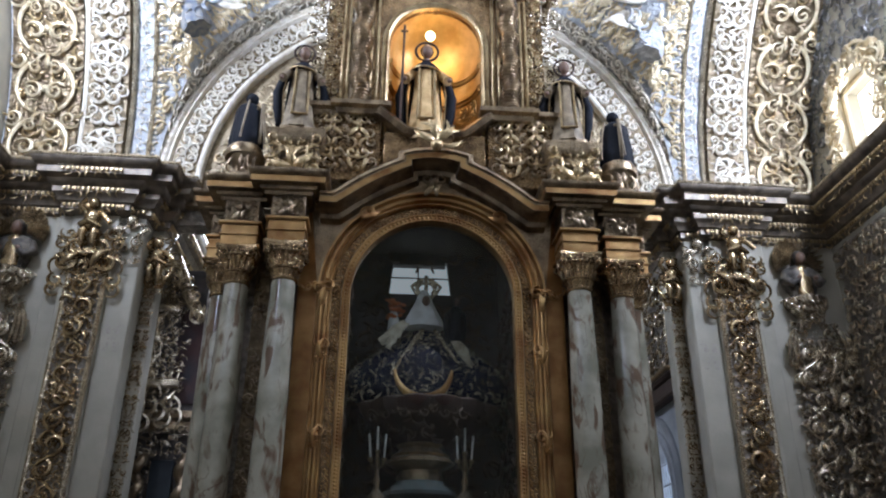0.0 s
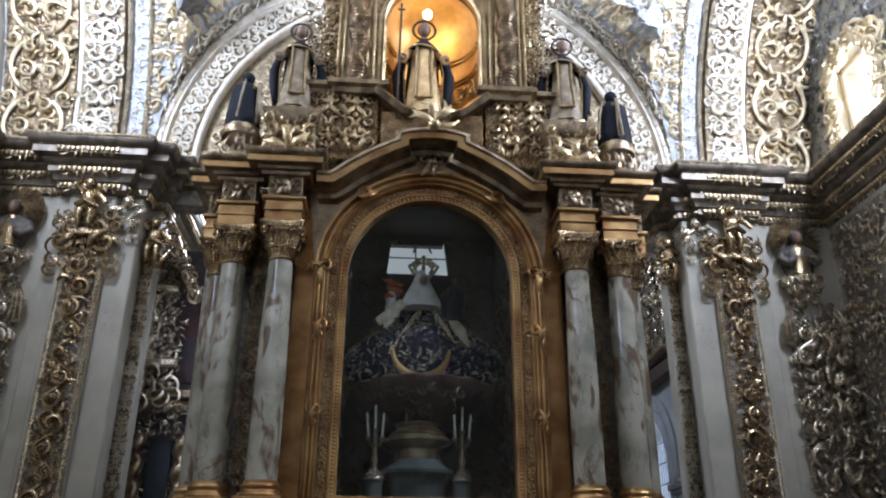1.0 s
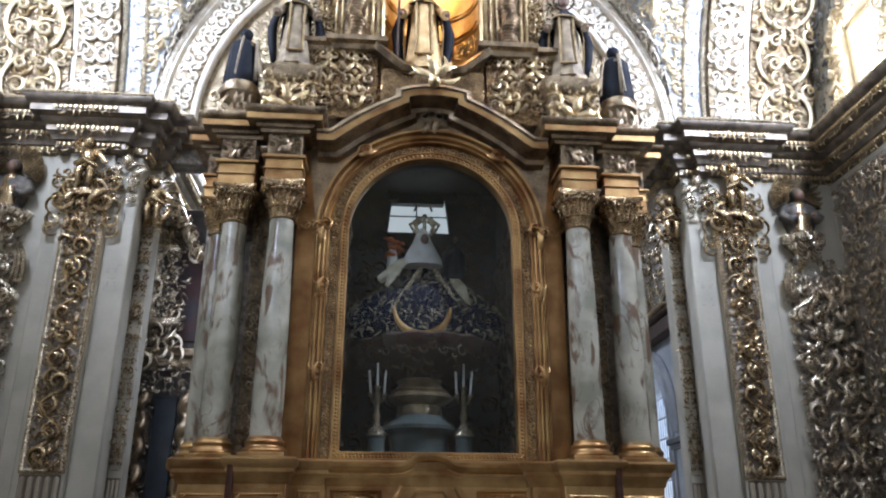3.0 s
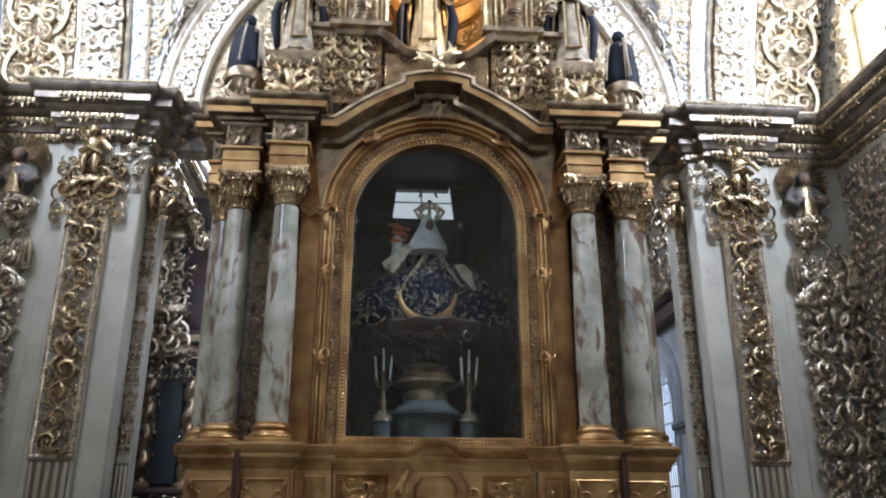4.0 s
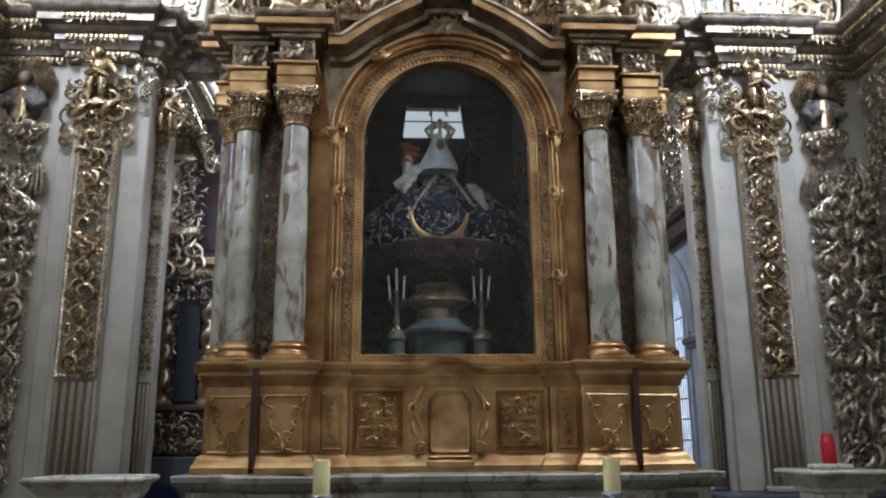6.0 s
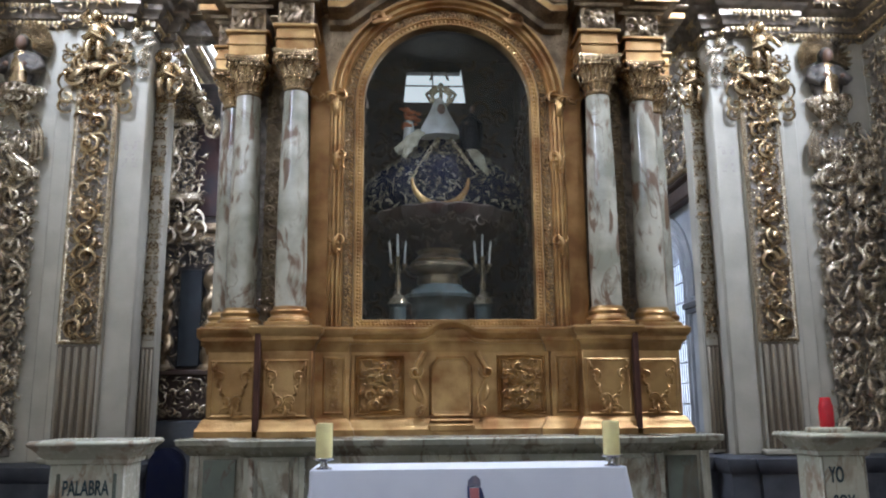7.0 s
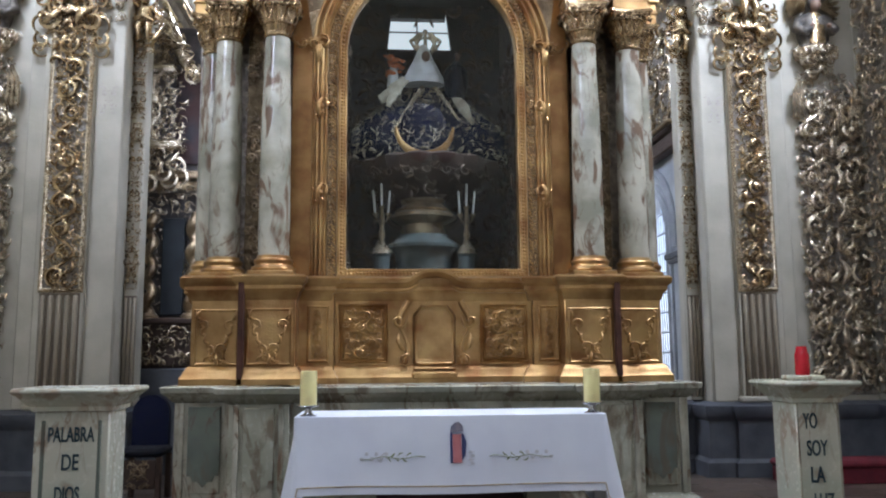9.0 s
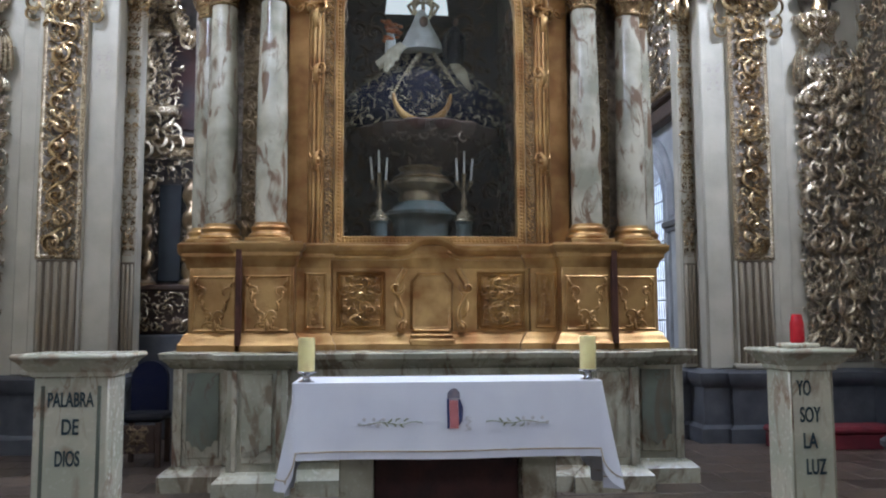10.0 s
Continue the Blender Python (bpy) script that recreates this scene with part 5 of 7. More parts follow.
# entablature
for s in (-1, 1):
    side = (lambda g: g) if s > 0 else flip
    EP = [(1.05, 7.3), (1.19, 7.3), (1.19, 6.79), (1.59, 6.79), (1.59, 6.95), (2.02, 6.95), (2.02, 7.28), (2.19, 7.28), (2.19, 8.0)]
    for x, y in COL:
        d = part("architrave", side(Geo().box(x - 0.17, x + 0.17, y - 0.165, 8.0, 4.49, 4.7, 0.006).box(x - 0.2, x + 0.2, y - 0.195, 8.0, 4.7, 4.735, 0.01).box(x - 0.185, x + 0.185, y - 0.18, 8.0, 4.59, 4.605, 0.004)), GOLD, re)
        part("frieze_block", side(Geo().box(x - 0.16, x + 0.16, y - 0.15, 8.0, 4.735, 4.97, 0.006)), GOLD_DARK, d)
        g = Geo()
        for e in (-1, 1):
            put(g, SPIRALS[0], x + e * 0.05, 4.9, 0.12, 1, e < 0, y - 0.16)
            put(g, LEAVES[1], x + e * 0.04, 4.8, 0.15, e * 0.4, e < 0, y - 0.16)
            put(g, CURLS[1], x + e * 0.13, 4.85, 0.13, e, e < 0, y - 0.15)
        put(g, BUD, x, 4.86, 0.08, 0, y=y - 0.17)
        g.join(thicket(0.3, 0.22, 0.075, 76, 1.3), Matrix.Translation((x, y - 0.15, 4.74)))
        part("console", side(g), GOLD_DARK, d)
    part("cornice", side(Geo().sweep([(-0.1, 4.95), (0.02, 4.96), (0.03, 4.99), (0.06, 5.0), (0.07, 5.03), (0.14, 5.035), (0.14, 5.1), (0.16, 5.11), (0.18, 5.15), (0.18, 5.165), (-0.3, 5.17)], EP)), GOLD_DARK, re, "projecting dark gilded cornice")
    part("cornice_fascia", side(Geo().sweep([(0.142, 5.04), (0.146, 5.04), (0.146, 5.098), (0.142, 5.098)], EP)), GOLD, re)
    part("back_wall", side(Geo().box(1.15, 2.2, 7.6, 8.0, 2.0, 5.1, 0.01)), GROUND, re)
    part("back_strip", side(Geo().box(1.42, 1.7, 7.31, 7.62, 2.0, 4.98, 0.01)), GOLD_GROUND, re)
    tagged(part("back_carving", side(Geo().join(thicket(0.26, 2.9, 0.1, 71, 1.3), Matrix.Translation((1.56, 7.3, 2.05)))), GOLD_DARK, re), kind="stuff")

# attic over the columns
for s in (-1, 1):
    side = (lambda g: g) if s > 0 else flip
    d = part("attic_pedestal", side(Geo().box(1.16, 1.62, 6.85, 7.6, 5.17, 5.62, 0.02).sweep([(0, 5.56), (0.03, 5.58), (0.05, 5.63), (0.06, 5.68), (0.06, 5.72), (-0.2, 5.74)], [(1.16, 7.5), (1.16, 6.85), (1.62, 6.85), (1.62, 7.5)])), GOLD_DARK, re)
    g = Geo()
    for k in range(7):
        a = (k - 3) * 0.42
        put(g, LEAVES[k % 3], 1.39 + 0.13 * math.sin(a), 5.3 + 0.12 * math.cos(a), 0.25, -a, False, 6.84)
    g.join(thicket(0.5, 0.5, 0.11, 75, 1.5), Matrix.Translation((1.39, 6.84, 5.18)))
    for e in (-1, 1):
        put(g, SPIRALS[1], 1.39 + e * 0.2, 5.27, 0.2, 1, e < 0, 6.84)
        put(g, CURLS[1], 1.39 + e * 0.2, 5.5, 0.2, 1, e < 0, 6.84)
    part("shell", side(g), SCROLL_GOLD, d)
    d = part("attic_pedestal", side(Geo().lathe([(0.2, 5.17), (0.22, 5.2), (0.2, 5.25), (0.14, 5.3), (0.13, 5.36), (0.17, 5.42), (0.19, 5.46)], 20, (1.86, 7.05, 0))), GOLD_DARK, re)
    g = Geo()
    for k in range(8):
        a = math.pi * (1 + k / 7)
        g.add(LEAVES[k % 3][0] * 0.2, LEAVES[k % 3][1], Matrix.Translation((1.86 + 0.17 * math.cos(a), 7.05 + 0.17 * math.sin(a), 5.34)) @ Matrix.Rotation(a + math.pi / 2, 4, "Z"))
    part("leaves", side(g), GOLD_DARK, d)
    part("attic_wall", side(Geo().box(0.55, 1.26, 7.05, 7.6, 5.3, 6.12, 0.01)), SHADED_GOLD, re)
    tagged(part("attic_carving", side(Geo().join(thicket(0.24, 0.7, 0.09, 74, 1.5, False), Matrix.Translation((1.12, 7.04, 5.4)))), GOLD_DARK, re), kind="stuff")
    g = Geo()
    for x, n in ((0.78, 5), (1.05, 4)):
        for k in range(n):
            for e in (-1, 1):
                put(g, (SPIRALS, LEAVES, CURLS)[k % 3][k % 3], x + e * 0.06, 6.0 - 0.13 * k, 0.16, 0.7 * k, e < 0, 7.04)
            put(g, BUD, x, 5.95 - 0.13 * k, 0.06, 0, y=7.04)
    tagged(part("pendant", side(g), SCROLL_GOLD, re), kind="stuff")
    g = Geo()
    for k in range(5):
        put(g, (SPIRALS, CURLS)[k % 2][k % 3], 0.64 + 0.03 * (k % 2), 5.98 - 0.12 * k, 0.13, 1.1 * k, k % 2 == 0, 7.04, 1.3)
        put(g, LEAVES[k % 3], 0.92, 6.0 - 0.13 * k, 0.15, 0.6 * (-1) ** k, k % 2 == 0, 7.04, 1.4)
    tagged(part("attic_scroll", side(g), GOLD_DARK, re), kind="stuff")
    tagged(part("pilaster_carving", side(Geo().join(thicket(0.16, 1.7, 0.075, 78, 1.5, False), Matrix.Translation((1.1, 7.11, 6.2)))), SCROLL_GOLD, re), kind="stuff")
    part("attic_cornice", side(Geo().sweep([(0, 6.04), (0.03, 6.05), (0.05, 6.1), (0.1, 6.12), (0.1, 6.17), (-0.3, 6.18)], [(0.56, 7.3), (0.56, 7.0), (0.98, 7.0), (0.98, 7.06), (1.3, 7.06), (1.3, 7.6)])), GOLD_DARK, re)
    part("slope_moulding", side(Geo().sweep([(-0.05, -0.1), (-0.05, 0.16), (0.0, 0.2), (0.04, 0.16), (0.06, -0.1)], [(0.18, 5.84), (0.3, 5.86), (0.58, 6.1)], upright=7.1)), GOLD_DARK, re)
    # twisted column
    z = np.linspace(6.18, 7.86, 300)
    tw = Geo()
    n = 14
    v = []
    for k, q in enumerate(z):
        ph = (q - 6.18) * 19
        cx, cy = 0.8 + 0.024 * math.cos(ph), 7.02 + 0.024 * math.sin(ph)
        r = (0.058, 0.086, 0.1, 0.102, 0.1, 0.086)[k % 6]
        v += [(cx + r * math.cos(2 * math.pi * j / n), cy + r * math.sin(2 * math.pi * j / n), q) for j in range(n)]
    f = [(i * n + j, i * n + (j + 1) % n, (i + 1) * n + (j + 1) % n, (i + 1) * n + j) for i in range(len(z) - 1) for j in range(n)]
    part("twisted_column", side(Geo().add(v, f)), GOLD_DARK, re, "twisted gilded column")
    part("pilaster", side(Geo().box(0.92, 1.2, 7.12, 7.6, 6.15, 8.2, 0.01)), SHADED_GOLD, re)
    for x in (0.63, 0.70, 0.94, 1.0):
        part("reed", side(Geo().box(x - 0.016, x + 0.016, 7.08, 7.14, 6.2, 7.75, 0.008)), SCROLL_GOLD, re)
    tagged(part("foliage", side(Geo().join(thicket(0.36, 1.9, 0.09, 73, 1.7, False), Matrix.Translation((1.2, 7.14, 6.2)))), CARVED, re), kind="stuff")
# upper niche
ni = part("niche_wall", Geo().box(-0.75, -0.5, 7.15, 7.6, 5.6, 8.3, 0.01).box(0.5, 0.75, 7.15, 7.6, 5.6, 8.3, 0.01).box(-0.52, 0.52, 7.0, 7.3, 5.45, 5.86, 0.01), SHADED_GOLD, re)
v, f = [], []
n, k2 = 20, 14
for j in range(k2 + 1):
    z = 5.8 + 1.3 * min(1, j / 6)
    r = 0.5 * (1.0 if j <= 6 else math.cos(math.pi / 2 * (j - 6) / 8.2))
    zz = z if j <= 6 else 7.1 + 0.5 * math.sin(math.pi / 2 * (j - 6) / 8.2)
    for i in range(n + 1):
        a = math.pi * i / n
        v.append((r * math.cos(a), 7.2 + 0.95 * r * math.sin(a), zz))
        if i and j:
            q = j * (n + 1) + i
            f.append((q, q - 1, q - n - 2, q - n - 1))
GOLD_WARM = mat("bright_gilding", (0.80, 0.53, 0.21), 0.4, 0.7, (0.6, 0.36, 0.12), 6, 0.1, 60)
part("niche", Geo().add(v, f), GOLD_WARM, re, "bright gilded half-domed niche")
g = Geo()
for k in range(46):
    a = math.pi * (0.04 + 0.92 * ((k * 0.618) % 1.0))
    pc = (LEAVES, CURLS, SPIRALS)[k % 3][k % 3]
    g.add(pc[0] * 0.13, pc[1], Matrix.Translation((0.485 * math.cos(a), 7.2 + 0.46 * math.sin(a), 6.36 + 0.13 * (k % 3) / 2)) @ Matrix.Rotation(a - math.pi / 2, 4, "Z") @ Matrix.Rotation(1.1 * k, 4, "Y"))
tagged(part("niche_relief", g, GOLD_WARM, re), kind="stuff")
for z, r in ((6.29, 0.49), (6.6, 0.49), (6.65, 0.485), (6.9, 0.49), (6.94, 0.485)):
    g = Geo().tube([(r * math.cos(a), 7.2 + 0.95 * r * math.sin(a), z) for a in np.linspace(0.02, 3.12, 30)], 0.017, 7)
    part("niche_ring", g, GOLD_WARM, re)
# arch filling over the niche
v, f = [], []
for i in range(31):
    a = math.pi * i / 30
    x = 0.5 * math.cos(a)
    v += [(x, 7.15, 7.1 + 0.5 * math.sin(a)), (x * 1.02, 7.15, 8.3), (x, 7.25, 7.1 + 0.5 * math.sin(a))]
    if i:
        k = 3 * i
        f += [(k - 3, k, k + 1, k - 2), (k - 3, k - 1, k + 2, k)]
part("niche_arch", Geo().add(v, f), SHADED_GOLD, re)
part("niche_frame", Geo().sweep([(0, 0), (0, 0.05), (0.03, 0.07), (0.05, 0.04), (0.08, 0.05), (0.09, 0)], [(-0.5, 5.86), (-0.5, 7.1)] + arc(0, 7.1, 0.5, 180, 0, 24)[1:-1] + [(0.5, 7.1), (0.5, 5.86)], upright=7.15), SCROLL_GOLD, re)
part("upper_entablature", Geo().sweep([(0, 7.84), (0.04, 7.86), (0.04, 7.95), (0.1, 8.0), (0.14, 8.1), (0, 8.12)], [(-1.3, 7.5), (-1.3, 7.1), (-0.95, 7.1), (-0.95, 6.95), (-0.62, 6.95), (-0.62, 7.12), (0.62, 7.12), (0.62, 6.95), (0.95, 6.95), (0.95, 7.1), (1.3, 7.1), (1.3, 7.5)]), GOLD_DARK, re)

# ---- glass case inside ----
cs = thing("glass_case", (0, 7.5, 2.0), "dark lined niche behind an arched glass pane", "display case", shift=AX)
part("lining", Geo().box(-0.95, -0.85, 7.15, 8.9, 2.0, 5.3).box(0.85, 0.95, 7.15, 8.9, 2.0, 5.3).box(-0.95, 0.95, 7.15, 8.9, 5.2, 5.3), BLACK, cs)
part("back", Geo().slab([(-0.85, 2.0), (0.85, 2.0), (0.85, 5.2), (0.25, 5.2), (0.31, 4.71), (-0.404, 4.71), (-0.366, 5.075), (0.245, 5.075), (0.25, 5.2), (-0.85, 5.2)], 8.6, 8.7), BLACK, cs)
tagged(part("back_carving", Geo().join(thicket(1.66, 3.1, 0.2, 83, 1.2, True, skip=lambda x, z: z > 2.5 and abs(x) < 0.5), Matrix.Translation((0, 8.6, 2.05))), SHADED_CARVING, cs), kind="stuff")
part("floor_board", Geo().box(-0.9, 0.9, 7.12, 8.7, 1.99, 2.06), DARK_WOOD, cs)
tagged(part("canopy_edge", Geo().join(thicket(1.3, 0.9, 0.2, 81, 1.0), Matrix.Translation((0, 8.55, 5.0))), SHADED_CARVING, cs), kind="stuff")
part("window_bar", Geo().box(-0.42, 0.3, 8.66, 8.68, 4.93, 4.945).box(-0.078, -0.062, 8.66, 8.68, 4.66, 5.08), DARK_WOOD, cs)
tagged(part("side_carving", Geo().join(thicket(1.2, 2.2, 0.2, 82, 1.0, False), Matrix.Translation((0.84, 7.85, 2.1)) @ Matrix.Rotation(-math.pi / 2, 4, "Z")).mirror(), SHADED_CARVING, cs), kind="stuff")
glow("daylight_case", Geo().box(-0.6, 0.5, 8.76, 8.78, 4.5, 5.2), (0.80, 0.88, 0.93), 0.55, "pale window light behind the glass case")
GLASS = bpy.data.materials.new("case_glass")
GLASS.use_nodes = True
gt = GLASS.node_tree
gt.nodes.clear()
o = gt.nodes.new("ShaderNodeOutputMaterial")
mx = gt.nodes.new("ShaderNodeMixShader")
fr = gt.nodes.new("ShaderNodeFresnel")
fr.inputs[0].default_value = 1.45
tr = gt.nodes.new("ShaderNodeBsdfTransparent")
tr.inputs[0].default_value = (0.93, 0.95, 0.94, 1)
gl = gt.nodes.new("ShaderNodeBsdfGlossy")
gl.inputs["Roughness"].default_value = 0.02
for a, b in ((fr.outputs[0], mx.inputs[0]), (tr.outputs[0], mx.inputs[1]), (gl.outputs[0], mx.inputs[2]), (mx.outputs[0], o.inputs[0])):
    gt.links.new(a, b)
pane = part("glass_pane", Geo().slab([(-0.77, 2.08), (0.77, 2.08)] + arc(0, ZS, 0.77, 0, 180, 36), 7.12, 7.126), GLASS, cs, "clear arched glass pane")
pane.visible_shadow = False

# ---- figures ----


def ball(g, x, y, z, r, sx=1.0, sy=1.0, sz=1.0, n=12):
    prof = [(max(0.01, math.sin(math.pi * i / 8)), -math.cos(math.pi * i / 8)) for i in range(9)]
    g.lathe(prof, n, m=Matrix.Translation((x, y, z)) @ Matrix.Diagonal((r * sx, r * sy, r * sz, 1)))


def hoop(g, x, y, z, r, w, n=24):
    g.tube([(x + r * math.cos(a), y, z + r * math.sin(a)) for a in np.linspace(0, 2 * math.pi, n)], w, 6, cap=False)


# The niche lamp's warm light is put into this habit's golden colour.
LAMPLIT_HABIT = mat("lamplit_cream_habit", (0.72, 0.50, 0.24), 0.5, 0.2, (0.45, 0.27, 0.10), 8, 0.2, 40)
HABIT = mat("grey_white_habit", (0.30, 0.23, 0.14), 0.55, 0.1, (0.13, 0.09, 0.05), 9, 0.2, 40)
CLOAK = mat("blue_black_cloak", (0.010, 0.012, 0.018), 0.7, 0, (0.018, 0.018, 0.022), 7, 0.15, 40, 0.0, 0.15)
SKIN = mat("painted_wood_face", (0.20, 0.115, 0.07), 0.5, 0, (0.17, 0.10, 0.07), 10, 0.05, 40)
WHITE_SILK = mat("white_silk", (0.78, 0.78, 0.74), 0.5, 0, (0.62, 0.6, 0.55), 10, 0.2, 30)
BLUE_VELVET = mat("dark_blue_velvet", (0.007, 0.010, 0.032), 0.8, 0, (0.012, 0.014, 0.03), 8, 0.2, 60, 0.0, 0.15)
ORANGE = mat("orange_petals", (0.7, 0.2, 0.06), 0.6, 0, (0.5, 0.12, 0.04), 12, 0.2, 40)
RED = mat("dark_red_cloth", (0.16, 0.012, 0.02), 0.85, 0, (0.10, 0.008, 0.014), 6, 0.2, 90)
BUST_ROBE = mat("tarnished_dark_robe", (0.17, 0.145, 0.115), 0.55, 0.4, (0.055, 0.048, 0.042), 11, 0.3, 60)
STEEL = mat("silver_metal", (0.55, 0.55, 0.56), 0.25, 1.0, (0.4, 0.4, 0.42), 8, 0.05, 40)


def robe(w, h, lobes, depth):
    """A standing habit with folds."""
    return Geo().lathe([(w * 1.12, 0), (w * 1.06, 0.06 * h), (w * 0.88, 0.3 * h), (w * 0.72, 0.5 * h), (w * 0.70, 0.62 * h), (w * 0.74, 0.7 * h), (w * 0.62, 0.78 * h), (w * 0.25, 0.82 * h), (w * 0.2, 0.84 * h)], 28, lobes=lobes, depth=depth)


def friar(h, habit, cloak, staff=False):
    """A friar in a pale habit with a gilded scapular, a short dark cape and a cloak that hangs from both arms, with a ring round his head."""
    w = 0.155 * h
    a, b, c, d, rim = robe(w, h, 9, 0.07), Geo(), Geo(), Geo(), Geo()
    for e in (-1, 1):
        # sleeve, hand and the cloak under the arm
        a.tube([(e * w * 0.62, -0.02 * h, 0.73 * h), (e * w * 1.15, -0.07 * h, 0.62 * h), (e * w * 1.25, -0.13 * h, 0.56 * h)], [0.04 * h, 0.042 * h, 0.046 * h], 9)
        ball(c, e * w * 1.32, -0.16 * h, 0.545 * h, 0.022 * h)
        b.tube([(e * w * 0.75, 0.03 * h, 0.74 * h), (e * w * 1.25, 0.02 * h, 0.62 * h), (e * w * 1.5, 0.02 * h, 0.46 * h), (e * w * 1.42, 0.03 * h, 0.28 * h), (e * w * 1.25, 0.05 * h, 0.1 * h)],
               [0.03 * h, 0.045 * h, 0.055 * h, 0.05 * h, 0.035 * h], 9, 1.1)
        rim.tube([(e * w * 1.02, -0.045 * h, 0.6 * h), (e * w * 1.16, -0.05 * h, 0.46 * h), (e * w * 1.1, -0.04 * h, 0.26 * h), (e * w * 1.06, 0.0, 0.1 * h)], 0.007 * h, 6)
        rim.tube([(e * w * 0.44, -w * 0.78, 0.7 * h), (e * w * 0.46, -w * 0.86, 0.4 * h), (e * w * 0.5, -w * 1.1, 0.12 * h)], 0.012 * h, 6)
    b.lathe([(w * 1.0, 0.06 * h), (w * 1.0, 0.4 * h), (w * 0.9, 0.74 * h), (w * 0.3, 0.8 * h)], 18, m=Matrix.Translation((0, 0.09 * h, 0)) @ Matrix.Diagonal((1, 0.5, 1, 1)))
    a.tube([(0, -w * 0.62, 0.72 * h), (0, -w * 0.74, 0.4 * h), (0, -w * 1.0, 0.13 * h)], [w * 0.44, w * 0.46, w * 0.48], 10, 0.3)
    rim.tube([(-w * 0.5, -w * 1.12, 0.13 * h), (w * 0.5, -w * 1.12, 0.13 * h)], 0.011 * h, 6)
    b.lathe([(w * 0.98, 0.70 * h), (w * 0.96, 0.72 * h), (w * 0.7, 0.775 * h), (w * 0.42, 0.82 * h), (w * 0.3, 0.85 * h)], 22, lobes=5, depth=0.03)
    rim.tube([(w * 0.99 * math.cos(t), w * 0.99 * math.sin(t), (0.70 + 0.012 * math.sin(2 * t)) * h) for t in np.linspace(0, 2 * math.pi, 26)], 0.010 * h, 6, cap=False)
    c.tube([(0, -0.01 * h, 0.8 * h), (0, -0.045 * h, 0.89 * h)], 0.03 * h, 10)
    ball(c, 0, -0.07 * h, 0.93 * h, 0.062 * h, 0.85, 0.95, 1.2)
    ball(b, 0, -0.045 * h, 0.945 * h, 0.063 * h, 1.0, 0.85, 1.1)
    hoop(d, 0, -0.05 * h, 0.94 * h, 0.105 * h, 0.012 * h)
    if staff:
        d.tube([(-w * 1.5, -w * 1.1, 0.0), (-w * 1.4, -w * 1.1, 1.14 * h)], 0.011 * h, 6)
        d.tube([(-w * 1.62, -w * 1.1, 1.07 * h), (-w * 1.2, -w * 1.1, 1.07 * h)], 0.01 * h, 6)
    foot = Geo().box(-1.15 * w, 1.15 * w, -1.0 * w, 1.15 * w, -0.095, 0.01, 0.02)
    return [(a, habit), (b, cloak), (c, SKIN), (d, DARK_WOOD), (rim, SCROLL_GOLD), (foot, GOLD_DARK)]


statue("saint_statue", friar(1.18, LAMPLIT_HABIT, CLOAK, True), (AX - 0.09, 7.24, 5.93), "painted friar statue with a staff in the lit niche")
for s in (-1, 1):
    statue("saint_statue", friar(1.03, HABIT, CLOAK), (AX + s * 1.40, 7.06, 5.82), "painted friar statue in grey habit on the cornice", group="cornice saints", turn=-6 * s)
    kneel = Geo().lathe([(0.15, 0), (0.15, 0.1), (0.13, 0.3), (0.12, 0.42), (0.07, 0.47), (0.03, 0.48)], 16, lobes=7, depth=0.06)
    ball(kneel, 0, -0.02, 0.54, 0.06)
    band = Geo().box(0.06, 0.09, -0.165, -0.1, 0.02, 0.44, 0.01)
    ball(band, 0.03, -0.09, 0.4, 0.03)
    for e in (-1, 1):
        band.tube([(e * 0.06, -0.14, 0.44), (e * 0.09, -0.165, 0.25), (e * 0.11, -0.16, 0.03)], 0.01, 6)
    statue("cloaked_statue", [(kneel, CLOAK), (band, HABIT), (Geo().lathe([(0.17, -0.1), (0.18, -0.06), (0.15, 0.01)], 16), GOLD_DARK)], (AX + s * 1.9, 7.05, 5.58), "small dark cloaked statue on the cornice end", group="cloaked statues", turn=-28 * s, scale=1.12)


def putto(pose_id):
    """A gilded child figure with one arm raised."""
    g = Geo()
    ball(g, 0, 0, 0.2, 0.085, 1.0, 0.8, 1.25)
    ball(g, 0, -0.01, 0.12, 0.08, 1.05, 0.85, 0.9)
    ball(g, 0, -0.02, 0.36, 0.062, 0.95, 1, 1.1)
    g.tube([(-0.07, 0, 0.27), (-0.14, -0.03, 0.33), (-0.08, -0.02, 0.42)], [0.034, 0.03, 0.022], 7)
    g.tube([(0.07, 0, 0.27), (0.14, -0.04, 0.2), (0.2, -0.05, 0.13)], [0.034, 0.03, 0.022], 7)
    for e in (-1, 1):
        g.tube([(e * 0.045, -0.01, 0.1), (e * 0.06, -0.05, 0.0), (e * 0.05, -0.02, -0.1), (e * 0.06, -0.05, -0.12)], [0.048, 0.042, 0.03, 0.02], 8)
    for k in range(5):
        g.add(CURLS[k % 3][0] * 0.09, CURLS[k % 3][1], Matrix.Translation((0.05 * math.cos(k * 1.3), 0, 0.4 + 0.03 * math.sin(k * 1.3))))
    g.tube([(-0.1, -0.05, 0.1), (0, -0.1, 0.13), (0.12, -0.05, 0.08)], [0.03, 0.035, 0.02], 7)
    return g


